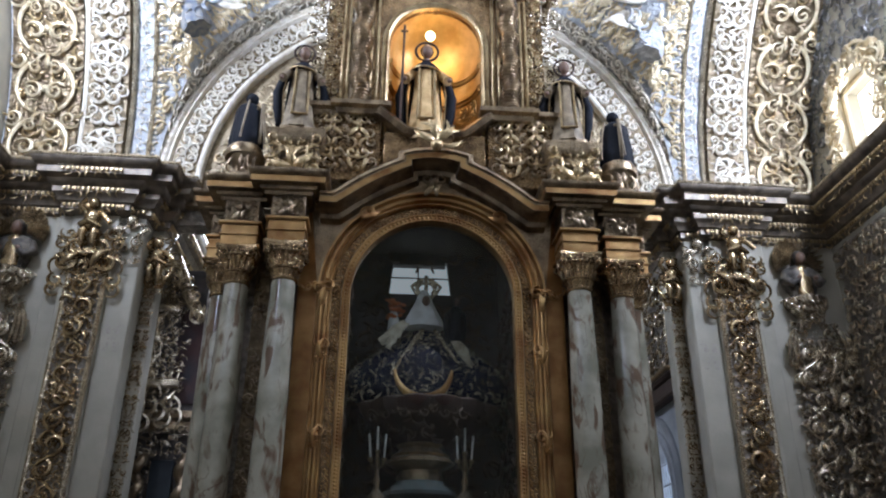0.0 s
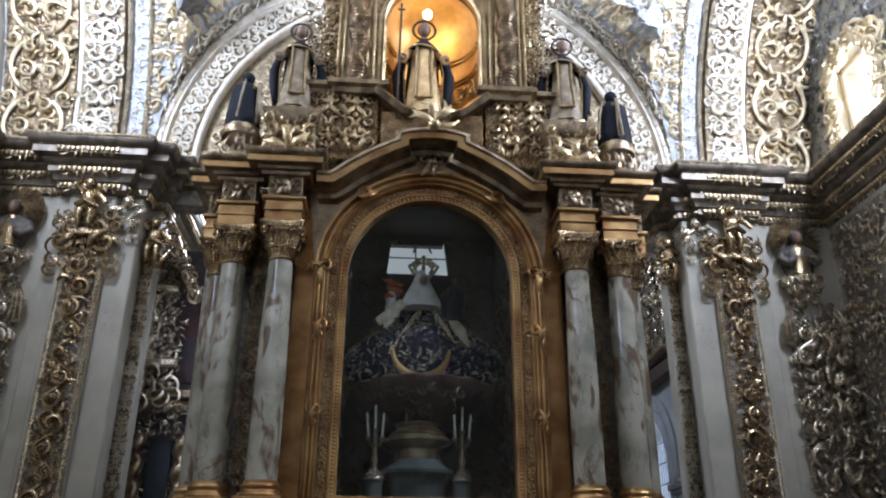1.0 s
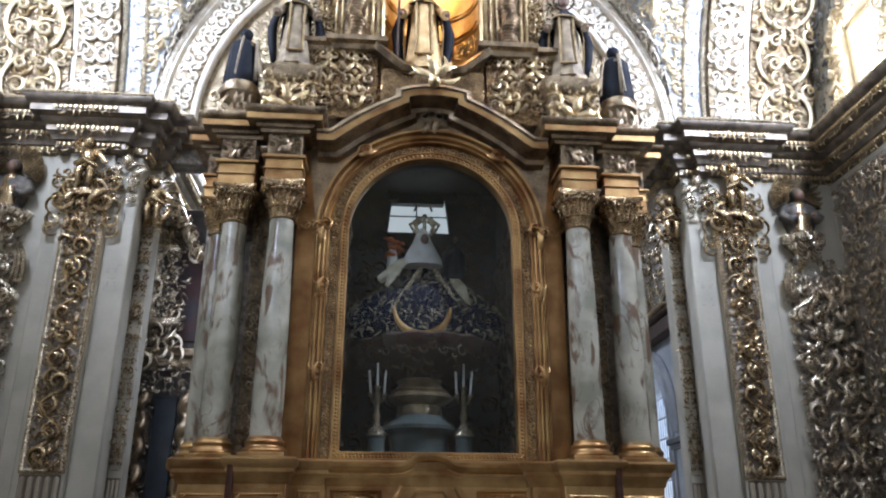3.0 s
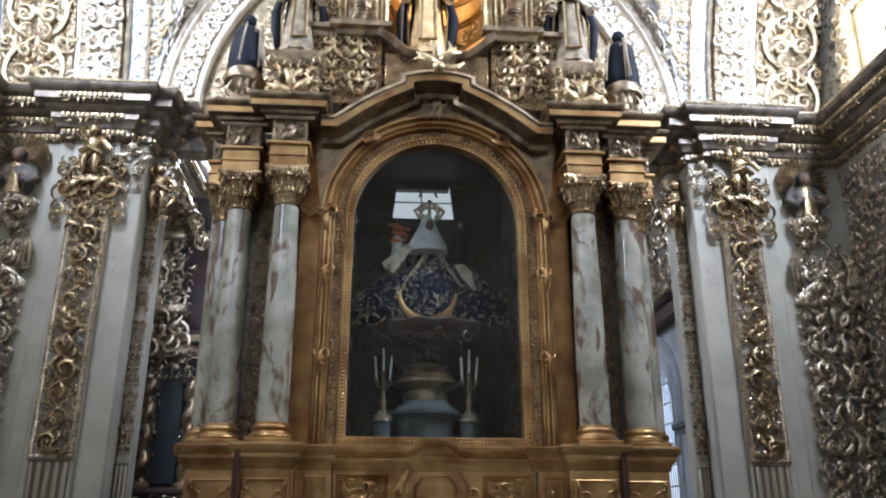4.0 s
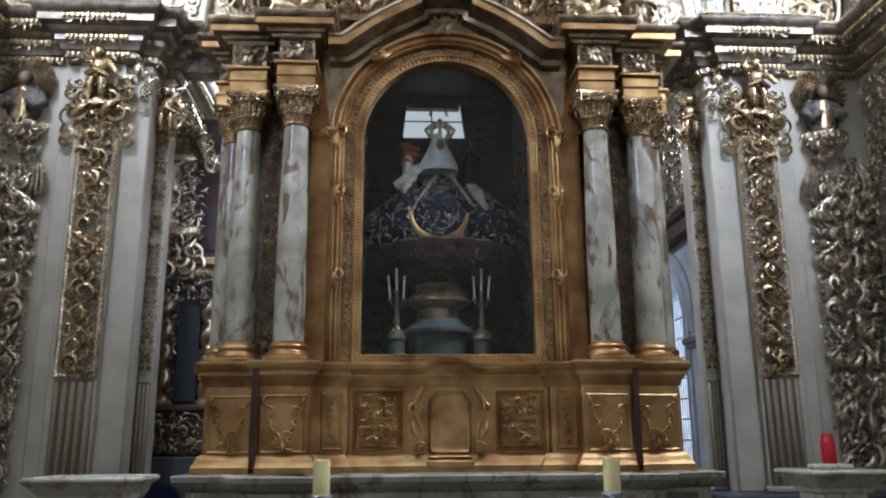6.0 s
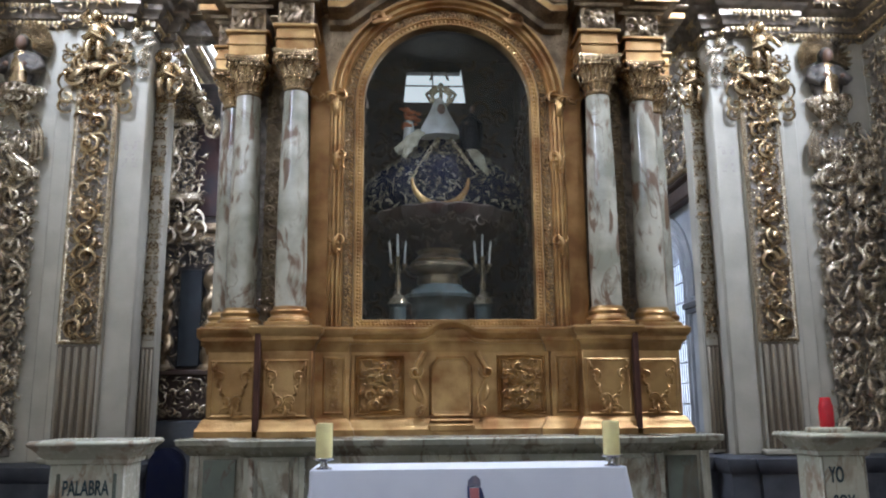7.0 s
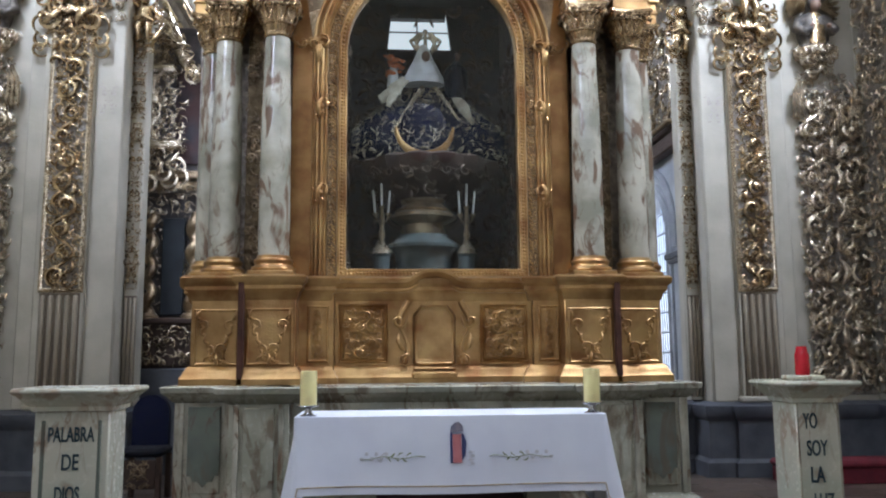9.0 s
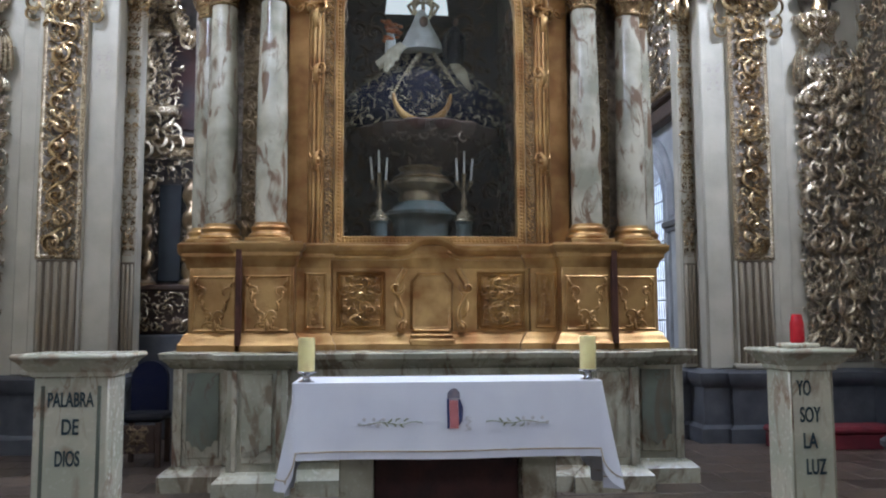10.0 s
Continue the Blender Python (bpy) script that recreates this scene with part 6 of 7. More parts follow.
for s in (-1, 1):
    for x, y, z, sc, mt in ((3.8, 8.56, 5.27, 1.12, GOLD_VINE), (3.12, 8.96, 5.02, 1.0, GOLD_VINE)):
        statue("putto_statue", [(putto(0), mt)], (s * x, y, z), "small gilded child figure on the pilaster capital", group="putti", scale=sc, turn=180 * 0)
    # cherub head under the cornice
    g = Geo()
    ball(g, 0, 0, 0.12, 0.08, 0.9, 0.9, 1.15)
    for e in (-1, 1):
        for k in range(3):
            put(g, LEAVES[k], e * (0.1 + 0.04 * k), 0.02 - 0.05 * k, 0.2, e * (1.9 + 0.3 * k), e < 0)
        put(g, SPIRALS[1], e * 0.1, -0.16, 0.17, 1, e < 0)
    statue("cherub_head", [(g, CARVED)], (s * 3.4, 8.7, 5.42), "silvery cherub head with wings under the cornice", "relief", "cherub heads")
    # half figure before a pleated fan of rays
    a, b, c = Geo(), Geo(), Geo()
    a.lathe([(0.15, 0), (0.18, 0.08), (0.2, 0.2), (0.215, 0.29), (0.18, 0.35), (0.09, 0.39), (0.045, 0.41)], 30, lobes=9, depth=0.07, m=Matrix.Diagonal((1, 0.6, 1, 1)))
    b.lathe([(0.1, 0.0), (0.1, 0.2), (0.085, 0.33), (0.05, 0.37)], 14, m=Matrix.Translation((0.0, -0.085, 0)) @ Matrix.Diagonal((1, 0.45, 1, 1)))
    f2 = Geo()
    ball(f2, 0, -0.085, 0.47, 0.07, 0.85, 0.95, 1.2)
    f2.lathe([(0.04, 0.35), (0.035, 0.43)], 10, m=Matrix.Translation((0, -0.03, 0)))
    ball(a, 0, -0.055, 0.495, 0.078, 0.95, 0.75, 1.15)
    for e in (-1, 1):
        a.tube([(e * 0.17, 0, 0.32), (e * 0.23, -0.06, 0.18), (e * 0.15, -0.14, 0.12), (e * 0.1, -0.17, 0.16)], [0.05, 0.06, 0.05, 0.03], 9)
        ball(f2, e * 0.1, -0.18, 0.18, 0.03)
    n, v, f = 68, [], []
    for k in range(n + 1):
        t = math.pi * (-0.16 + 1.32 * k / n)
        y = (0.0, 0.08, 0.16, 0.08)[k % 4]
        for r1 in (0.09, 0.30 - 0.05 * (y > 0.1)):
            v.append((r1 * 1.08 * math.cos(t), y * (0.15 + 2.0 * r1) * 0.9 - 0.06, 0.47 + r1 * 1.08 * math.sin(t)))
        v.append((0.27 * math.cos(t), 0.11, 0.47 + 0.27 * math.sin(t)))
        if k:
            q = 3 * k
            f += [(q - 3, q, q + 1, q - 2), (q - 2, q + 1, q + 2, q - 1)]
    c.add(v, f)
    statue("saint_bust", [(a, BUST_ROBE), (b, GOLD_VINE), (c, CARVED), (f2, SKIN)], (s * 4.64, YB - 0.14, 4.9), "carved saint half-figure before a pleated fan of rays", "statue", "wall busts")

# relief angels on the vault
SLATE_ROBE = mat("slate_blue_robe", (0.12, 0.14, 0.18), 0.5, 0.1, (0.3, 0.28, 0.24), 14, 0.3, 50)
for s, rob in ((-1, SLATE_ROBE), (1, STUCCO_SHADE)):
    a, b = Geo(), Geo()
    a.lathe([(0.16, 0), (0.17, 0.1), (0.11, 0.35), (0.13, 0.5), (0.06, 0.58), (0.03, 0.6)], 20, lobes=6, depth=0.12, m=Matrix.Rotation(0.35 * s, 4, "Y"))
    ball(b, 0.24 * s, -0.02, 0.68, 0.075)
    b.tube([(0.2 * s, 0, 0.5), (0.32 * s, -0.1, 0.38), (0.2 * s, -0.16, 0.3)], [0.05, 0.045, 0.03], 7)
    for k in range(6):
        put(b, LEAVES[k % 3], -s * (0.1 + 0.05 * k), 0.6 - 0.03 * k, 0.42, s * (0.5 + 0.18 * k), s < 0, 0.05)
        put(a, CURLS[k % 3], -s * 0.05 * k, 0.12 + 0.08 * k, 0.24, k, False, -0.1)
    statue("angel_relief", [(a, rob), (b, STUCCO)], (s * 2.86, 8.16, 7.98), "stucco angel relief in flowing robe on the vault", "relief", "vault angels")
md = thing("medallion", (2.6, 8.0, 8.55), "round stucco medallion with a white beaded ring", "medallion", kind="structure")
tilt = Matrix.Translation((2.6, 8.0, 8.80)) @ Matrix.Rotation(radians(-32), 4, "X")
part("ring", Geo().tube([(0.24 * math.cos(a), 0, 0.24 * math.sin(a)) for a in np.linspace(0, 2 * math.pi, 30)], 0.04, 8, cap=False, m=tilt), STUCCO, md)
part("field", Geo().slab(arc(0, 0, 0.24, 0, 348, 28), 0.0, 0.05, m=tilt), SLATE_ROBE, md)

# ---- inside the glass case ----
a, b, c, d, e2 = Geo(), Geo(), Geo(), Geo(), Geo()
prof = [(0.60, 1.18), (0.74, 1.22), (0.78, 1.31), (0.77, 1.43), (0.69, 1.54), (0.53, 1.66), (0.34, 1.79), (0.18, 1.91), (0.08, 2.03)]
flat = Matrix.Translation((0, 0, 0)) @ Matrix.Diagonal((1, 0.42, 1, 1))
a.lathe(prof, 44, lobes=11, depth=0.035, m=flat)
r = np.random.default_rng(91)
thread = Geo()
for k in range(560):
    z = r.uniform(1.2, 1.92)
    rr = np.interp(z, [p[1] for p in prof], [p[0] for p in prof])
    t = r.uniform(-math.pi, 0)
    m = Matrix.Translation((rr * math.cos(t), 0.42 * rr * math.sin(t) - 0.015, z)) @ Matrix.Rotation(math.atan2(0.42 * math.cos(t), -math.sin(t)) * 0.7, 4, "Z") @ Matrix.Rotation(r.uniform(0, 6.3), 4, "Y")
    pc = LEAVES[k % 3] if k % 3 else CURLS[k % 3]
    (b if k % 3 == 0 else thread).add(pc[0] * r.uniform(0.03, 0.065), pc[1], m)
for e in (-1, 1):
    b.tube([(e * (0.06 + 0.3 * u), -0.16 - 0.17 * u + 0.05 * u * u, 1.9 - 0.5 * u) for u in np.linspace(0, 1, 9)], 0.022, 6)
c.lathe([(0.215, 1.93), (0.215, 1.95), (0.15, 2.08), (0.09, 2.2), (0.07, 2.26), (0.03, 2.34)], 22, lobes=7, depth=0.05, m=Matrix.Translation((-0.05, -0.12, 0)) @ Matrix.Diagonal((1, 0.6, 1, 1)))
ball(e2, -0.03, -0.19, 2.2, 0.05, 0.85, 0.7, 1.1)
for t in np.linspace(0.15, math.pi - 0.15, 5):
    d.tube([(-0.03 + 0.1 * math.cos(t), -0.12, 2.3), (-0.03 + 0.15 * math.cos(t), -0.12, 2.38), (-0.03 + 0.05 * math.cos(t), -0.12, 2.46)], 0.019, 6)
hoop(d, -0.03, -0.12, 2.33, 0.09, 0.014)
ball(d, -0.03, -0.12, 2.48, 0.025)
t = np.linspace(math.pi * 1.0, math.pi * 2.0, 26)
crescent = Geo().tube(np.stack([-0.055 + 0.27 * np.cos(t), np.full(26, -0.38), 1.43 + 0.27 * np.sin(t)], 1), 0.008 + 0.034 * np.sin(np.linspace(0.1, math.pi - 0.1, 26)), 9, 0.6)
for k in range(60):
    t2, q = r.uniform(0, 6.28), 0.2 * math.sqrt(r.random())
    put(b, CURLS[k % 3] if k % 2 else LEAVES[k % 3], -0.06 + q * math.cos(t2), 1.47 + q * math.sin(t2), r.uniform(0.03, 0.05), r.uniform(0, 6.28), False, -0.35)
ball(a, -0.06, -0.3, 1.47, 0.22, 1, 0.22, 1)
for k in range(26):
    t2 = -math.pi * (k + 0.5) / 26
    thread.add(LEAVES[k % 3][0] * 0.1, LEAVES[k % 3][1], Matrix.Translation((0.76 * math.cos(t2), 0.33 * math.sin(t2), 1.2 + 0.03 * (k % 2))) @ Matrix.Rotation((t2 + math.pi / 2) * 0.7, 4, "Z") @ Matrix.Rotation(1.1 * k, 4, "Y"))
w2 = Geo()
for k in range(3):
    w2.tube([(-0.24 - 0.03 * k, -0.2, 1.97 - 0.04 * k), (-0.34 - 0.02 * k, -0.24, 1.86 - 0.03 * k), (-0.38 - 0.05 * k, -0.22, 1.74)], [0.03, 0.06, 0.045], 7, 0.4)
for k in range(3):
    w2.tube([(-0.2 - 0.05 * k, -0.25, 1.93 - 0.05 * k), (-0.29 - 0.045 * k, -0.28, 1.86 - 0.06 * k), (-0.3 - 0.05 * k, -0.27, 1.78 - 0.06 * k)], [0.015, 0.036, 0.022], 7, 0.35)
w2.tube([(0.24, -0.22, 1.8), (0.33, -0.26, 1.66), (0.42, -0.24, 1.5)], [0.04, 0.06, 0.015], 7, 0.4)
TAIL_SILK = mat("cream_silk_tails", (0.48, 0.43, 0.31), 0.5, 0.1, (0.27, 0.23, 0.15), 12, 0.3, 40)
THREAD = mat("cream_embroidery", (0.36, 0.32, 0.24), 0.6, 0.1, (0.15, 0.125, 0.085), 14, 0.3, 60)
statue("virgin_statue", [(a, BLUE_VELVET), (b, GOLD_PALE), (thread, THREAD), (c, WHITE_SILK), (d, GOLD_PALE), (crescent, GOLD), (e2, SKIN), (w2, TAIL_SILK)], (AX, 7.78, 2.05), "robed statue in dark blue embroidered mantle with silver crown")
g1, g2 = Geo(), Geo()
g1.lathe([(0.06, 0), (0.05, 0.12), (0.03, 0.2)], 10)
for k in range(30):
    ball(g2, 0.1 * math.sin(k * 2.4) * ((k % 7) / 6), 0.05 * math.cos(k * 1.7), 0.22 + 0.09 * math.cos(k * 1.9), 0.018 + 0.003 * (k % 5), 1.2, 0.8, 0.7, n=8)
statue("flower_bouquet", [(g1, WHITE_SILK), (g2, ORANGE)], (AX - 0.35, 7.66, 3.95), "orange flowers held up beside the statue", "flowers")
figure = friar(0.46, CLOAK, CLOAK)[:4]
statue("attendant_statue", figure, (AX + 0.27, 7.6, 3.82), "small dark kneeling statue beside the robed one", turn=20)
bp = thing("statue_pedestal", (0, 7.8, 2.06), "dark carved and gilded pedestal under the statue", "pedestal", shift=AX)
part("bowl", Geo().lathe([(0.26, 2.78), (0.34, 2.85), (0.58, 2.98), (0.68, 3.08), (0.70, 3.16), (0.6, 3.2)], 40, (0, 7.8, 0), lobes=14, depth=0.06), DARK_WOOD, bp)
g = Geo()
for k in range(22):
    t = -math.pi * (k + 0.5) / 22
    g.add(SPIRALS[k % 4][0] * 0.15, SPIRALS[k % 4][1], Matrix.Translation((0.62 * math.cos(t), 7.8 + 0.62 * math.sin(t), 3.05 - 0.03 * (k % 2))) @ Matrix.Rotation(t + math.pi / 2, 4, "Z"))
for k in range(60):
    t = -math.pi * ((k * 0.618) % 1.0)
    u = (k % 12) / 12
    q = 0.36 + 0.3 * u
    pc = (LEAVES, CURLS)[k % 2][k % 3]
    g.add(pc[0] * 0.13, pc[1], Matrix.Translation((q * math.cos(t), 7.8 + q * math.sin(t), 2.84 + 0.24 * u)) @ Matrix.Rotation(t + math.pi / 2, 4, "Z") @ Matrix.Rotation(1.7 * k, 4, "Y"))
tagged(part("bowl_carving", g, SHADED_CARVING, bp), kind="stuff")
part("stem", Geo().lathe([(0.2, 2.46), (0.21, 2.5), (0.19, 2.56), (0.27, 2.60), (0.31, 2.625), (0.31, 2.655), (0.25, 2.68), (0.27, 2.7), (0.22, 2.73), (0.19, 2.76), (0.22, 2.8)], 40, (-0.06, 7.6, 0), lobes=10, depth=0.03), GOLD_DARK, bp, "gilded waisted stem")
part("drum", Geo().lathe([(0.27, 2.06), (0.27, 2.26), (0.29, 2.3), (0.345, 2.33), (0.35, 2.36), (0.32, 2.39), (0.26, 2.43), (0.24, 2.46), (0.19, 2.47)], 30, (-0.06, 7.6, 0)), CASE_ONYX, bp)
for s in (-1, 1):
    x0 = -0.457 if s < 0 else 0.337
    cb = thing("candelabrum", (x0, 7.42, 2.06), "brass candelabrum with three white candles on an onyx drum", "candelabrum", "candelabra in the case", shift=AX)
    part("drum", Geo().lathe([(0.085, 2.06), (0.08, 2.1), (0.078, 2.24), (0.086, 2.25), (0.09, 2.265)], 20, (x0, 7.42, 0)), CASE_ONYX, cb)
    part("rim", Geo().lathe([(0.088, 2.262), (0.094, 2.275), (0.088, 2.29), (0.07, 2.295), (0.088, 2.31), (0.06, 2.335), (0.035, 2.36)], 20, (x0, 7.42, 0)), GOLD_PALE, cb)
    part("stem", Geo().lathe([(0.035, 2.36), (0.02, 2.4), (0.034, 2.45), (0.016, 2.5), (0.026, 2.58), (0.014, 2.7)], 14, (x0, 7.42, 0)), GOLD_DARK, cb)
    part("arms", Geo().tube([(x0 - 0.062, 7.42, 2.64), (x0 - 0.05, 7.42, 2.58), (x0, 7.42, 2.55), (x0 + 0.05, 7.42, 2.58), (x0 + 0.062, 7.42, 2.64)], 0.010, 7), GOLD_DARK, cb)
    for dx, z in ((-0.062, 2.65), (0.0, 2.72), (0.062, 2.65)):
        part("cup", Geo().lathe([(0.01, z - 0.035), (0.026, z - 0.02), (0.028, z)], 12, (x0 + dx, 7.42, 0)), GOLD_DARK, cb)
        part("candle", Geo().tube([(x0 + dx, 7.42, z), (x0 + dx + 0.25 * dx + 0.004 * s, 7.42, z + 0.21), (x0 + dx + 0.26 * dx + 0.004 * s, 7.42, z + 0.22)], [0.011, 0.0105, 0.003], 10), WHITE_SILK, cb)
# lamp in the upper niche
BULB = bpy.data.materials.new("lamp_glow")
BULB.use_nodes = True
bb = BULB.node_tree.nodes["Principled BSDF"]
bb.inputs["Emission Color"].default_value, bb.inputs["Emission Strength"].default_value = (1, 0.72, 0.35, 1), 16
g = Geo()
ball(g, AX - 0.05, 7.3, 7.36, 0.055)
solid("niche_lamp", g, BULB, "warm glowing lamp bulb in the upper niche", "lamp")
d = bpy.data.lights.new("niche_glow", "POINT")
d.energy, d.color, d.shadow_soft_size = 6.0, (1, 0.68, 0.33), 0.06
new("niche_glow", d).location = (AX - 0.03, 7.2, 7.3)

# ---- altar table ----
RED_WOOD = mat("dark_red_board", (0.06, 0.018, 0.014), 0.7, 0, (0.03, 0.012, 0.01), 6, 0.2, 50)
tb = thing("altar_table", (0.035, 5.4, 0), "pale onyx altar table under a white cloth", "table")
part("tabletop", Geo().box(-0.93, 1.0, 5.12, 5.66, 0.87, 0.945, 0.01), ONYX_PALE, tb)
for x in (-0.55, 0.62):
    part("leg", Geo().box(x - 0.11, x + 0.11, 5.2, 5.58, 0, 0.87, 0.01), ONYX_PALE, tb)
part("stretcher", Geo().box(-0.44, 0.51, 5.36, 5.42, 0.02, 0.5, 0.01), RED_WOOD, tb, "dark red-brown board between the legs")


def cloth_ring():
    """Outline of the tabletop with round corners: points, outward way and how far the cloth hangs."""
    x0, x1, y0, y1, r = -0.95, 1.02, 5.1, 5.68, 0.03
    pts = []
    for cx, cy, a0 in ((x1 - r, y0 + r, -90), (x1 - r, y1 - r, 0), (x0 + r, y1 - r, 90), (x0 + r, y0 + r, 180)):
        for k in range(9):
            t = radians(a0 + 90 * k / 8)
            pts.append((cx + r * math.cos(t), cy + r * math.sin(t), math.cos(t), math.sin(t)))
    full = []
    for p, q in zip(pts, pts[1:] + pts[:1]):
        n = max(1, int(math.hypot(q[0] - p[0], q[1] - p[1]) / 0.035))
        for i in range(n):
            u = i / n
            full.append(tuple(p[j] * (1 - u) + q[j] * u for j in range(4)))
    return full


cr = cloth_ring()
rows, v, f = 16, [], []
nc = len(cr)
arcs = np.cumsum([0] + [math.hypot(b[0] - a[0], b[1] - a[1]) for a, b in zip(cr[:-1], cr[1:])])
for j in range(rows + 1):
    u = j / rows
    for (x, y, nx_, ny_), sdist in zip(cr, arcs):
        front = max(0.0, -ny_)
        corner = 1 - abs(abs(nx_) - abs(ny_))
        edge = min(abs(x + 0.95), abs(x - 1.02))
        near = math.exp(-edge / 0.10)
        hang = 0.47 + 0.22 * abs(nx_) ** 0.6
        fold = (0.012 + 0.03 * abs(nx_) + 0.02 * near) * math.sin(sdist * 26 + 1.5 * math.sin(sdist * 7)) * u
        out = 0.012 * u + (0.06 * abs(nx_) + 0.02 * near * front) * u ** 1.2 + fold * (0.25 + 0.75 * abs(nx_))
        v.append((x + nx_ * out, y + ny_ * (out * 0.6 + 0.01 * u), 0.962 - hang * u - 0.004 * math.sin(sdist * 5) * u))
for j in range(rows):
    for i in range(nc):
        f.append((j * nc + i, (j + 1) * nc + i, (j + 1) * nc + (i + 1) % nc, j * nc + (i + 1) % nc))
k = len(v)
f.append(tuple(range(nc)))
g = Geo().add(v, f)
cl = thing("tablecloth", (0.035, 5.4, 0.5), "white linen altar cloth with embroidered sprigs and gold hem line", "tablecloth")
part("cloth", g, CLOTH, cl)
hem = Geo()
v, f = [], []
lines = np.concatenate(g.v)[: (rows + 1) * nc].reshape(rows + 1, nc, 3)
loop = lines[rows - 1] * 0.35 + lines[rows - 2] * 0.65
outw = np.stack([np.array([q[2] for q in cr]), np.array([q[3] for q in cr]), np.zeros(nc)], 1)
hem.tube(np.concatenate([loop + outw * 0.003, (loop + outw * 0.003)[:1]]), 0.0035, 5, cap=False)
GOLD_THREAD = mat("gold_thread", (0.42, 0.30, 0.13), 0.6, 0.2, (0.3, 0.2, 0.08), 9, 0.1, 80)
part("hem_line", hem, GOLD_THREAD, cl)
GREEN = mat("green_thread", (0.17, 0.21, 0.11), 0.8, 0, (0.28, 0.29, 0.2), 9, 0.1, 80)
ROSE = mat("rose_thread", (0.60, 0.22, 0.22), 0.8, 0, (0.5, 0.17, 0.17), 9, 0.1, 80)
INDIGO = mat("indigo_thread", (0.03, 0.05, 0.17), 0.8, 0, (0.05, 0.06, 0.12), 9, 0.1, 80)
PALE_THREAD = mat("pale_thread", (0.62, 0.60, 0.62), 0.8, 0, (0.5, 0.5, 0.52), 30, 0.1, 80)
SLATE = mat("slate_thread", (0.16, 0.16, 0.22), 0.8, 0, (0.26, 0.22, 0.25), 30, 0.1, 80)
FY2 = 5.084
r = np.random.default_rng(5)
for s in (-1, 1):
    g, g2 = Geo(), Geo()
    cx = 0.06 + s * 0.40
    g.tube([(cx + s * u, FY2, 0.712 + 0.008 * math.sin(u * 30)) for u in np.linspace(-0.2, 0.2, 14)], 0.003, 5)
    for k in range(8):
        u = -0.1 + 0.026 * k
        put(g if k < 6 else g2, LEAVES[k % 3], cx + s * u, 0.714 + 0.014 * (-1) ** k, 0.04, s * (-0.9 if k % 2 else -2.2), False, FY2, 0.2)
    for k in range(6):
        put(g2, BUD, cx + s * (0.04 + 0.03 * k), 0.722 + 0.015 * (-1) ** k, 0.022, 0, y=FY2, deep=0.2)
    part("sprig", g, GREEN, cl, "green embroidered sprig")
    part("blossom", g2, PALE_THREAD, cl)
part("emblem_robe", Geo().slab([(0.035, 0.675), (0.09, 0.675), (0.085, 0.85), (0.03, 0.85)], FY2 - 0.001, FY2 + 0.004), ROSE, cl)
part("emblem_mantle", Geo().slab([(0.018, 0.675), (0.033, 0.675), (0.028, 0.86), (0.015, 0.86)], FY2 - 0.002, FY2 + 0.004).slab([(0.09, 0.69), (0.112, 0.72), (0.118, 0.8), (0.1, 0.85), (0.087, 0.86)], FY2 - 0.002, FY2 + 0.004), INDIGO, cl)
part("emblem_crest", Geo().slab([(0.018, 0.862), (0.098, 0.862), (0.095, 0.9), (0.07, 0.925), (0.045, 0.92), (0.02, 0.895)], FY2 - 0.002, FY2 + 0.004), SLATE, cl)
part("emblem_scroll", Geo().join(rinceau(0.05, 0.09, 0.05, 4, 0.2), Matrix.Translation((0.15, FY2, 0.66))), PALE_THREAD, cl)
for x in (-0.87, 0.95):
    ho = thing("candle_holder", (x, 5.2, 0.962), "silver candle holder with dish on the altar cloth", "candle holder", "altar candle holders")
    part("foot", Geo().lathe([(0.05, 0), (0.052, 0.006), (0.03, 0.012), (0.02, 0.03), (0.022, 0.05)], 18), STEEL, ho, local=True)
    part("dish", Geo().lathe([(0.02, 0.05), (0.06, 0.058), (0.072, 0.066), (0.07, 0.07), (0.02, 0.064)], 20), STEEL, ho, local=True)
    g = Geo().lathe([(0.05, 0), (0.0525, 0.01), (0.0525, 0.2), (0.05, 0.212), (0.042, 0.214), (0.036, 0.205), (0.004, 0.2)], 24)
    cd = solid("altar_candle", Geo().join(g, Matrix.Translation((x, 5.2, 1.03))), WAX, "thick cream wax pillar candle", "candle", "altar candles")
    part("wick", Geo().tube([(0, 0, 0.2), (0.002, 0, 0.222)], 0.003, 5), BLACK, cd, local=True)

# ---- lecterns ----


def writing(words, x, y, z, size, parent, step=0.0):
    cu = bpy.data.curves.new("lettering", "FONT")
    cu.body, cu.size, cu.extrude, cu.offset = words, 0.1, 0.003, 0.0014
    tmp = new("lettering", cu)
    bpy.context.view_layer.update()
    me = bpy.data.meshes.new_from_object(tmp)
    bpy.data.objects.remove(tmp)
    v = np.array([q.co for q in me.vertices])
    wide, tall = np.ptp(v[:, 0]), np.ptp(v[:, 1])
    me.transform(Matrix.Translation((x, y, z)) @ Matrix.Diagonal((size[0] / wide, 1, size[1] / tall, 1)) @ Matrix.Rotation(math.pi / 2, 4, "X") @ Matrix.Translation((-(v[:, 0].min() + wide / 2), -v[:, 1].min(), 0)))
    ob = new("lettering", me)
    ob.data.materials.clear()
    ob.data.materials.append(NAVY)
    ob.parent = parent
    return tagged(ob, f"dark green letters {words}")


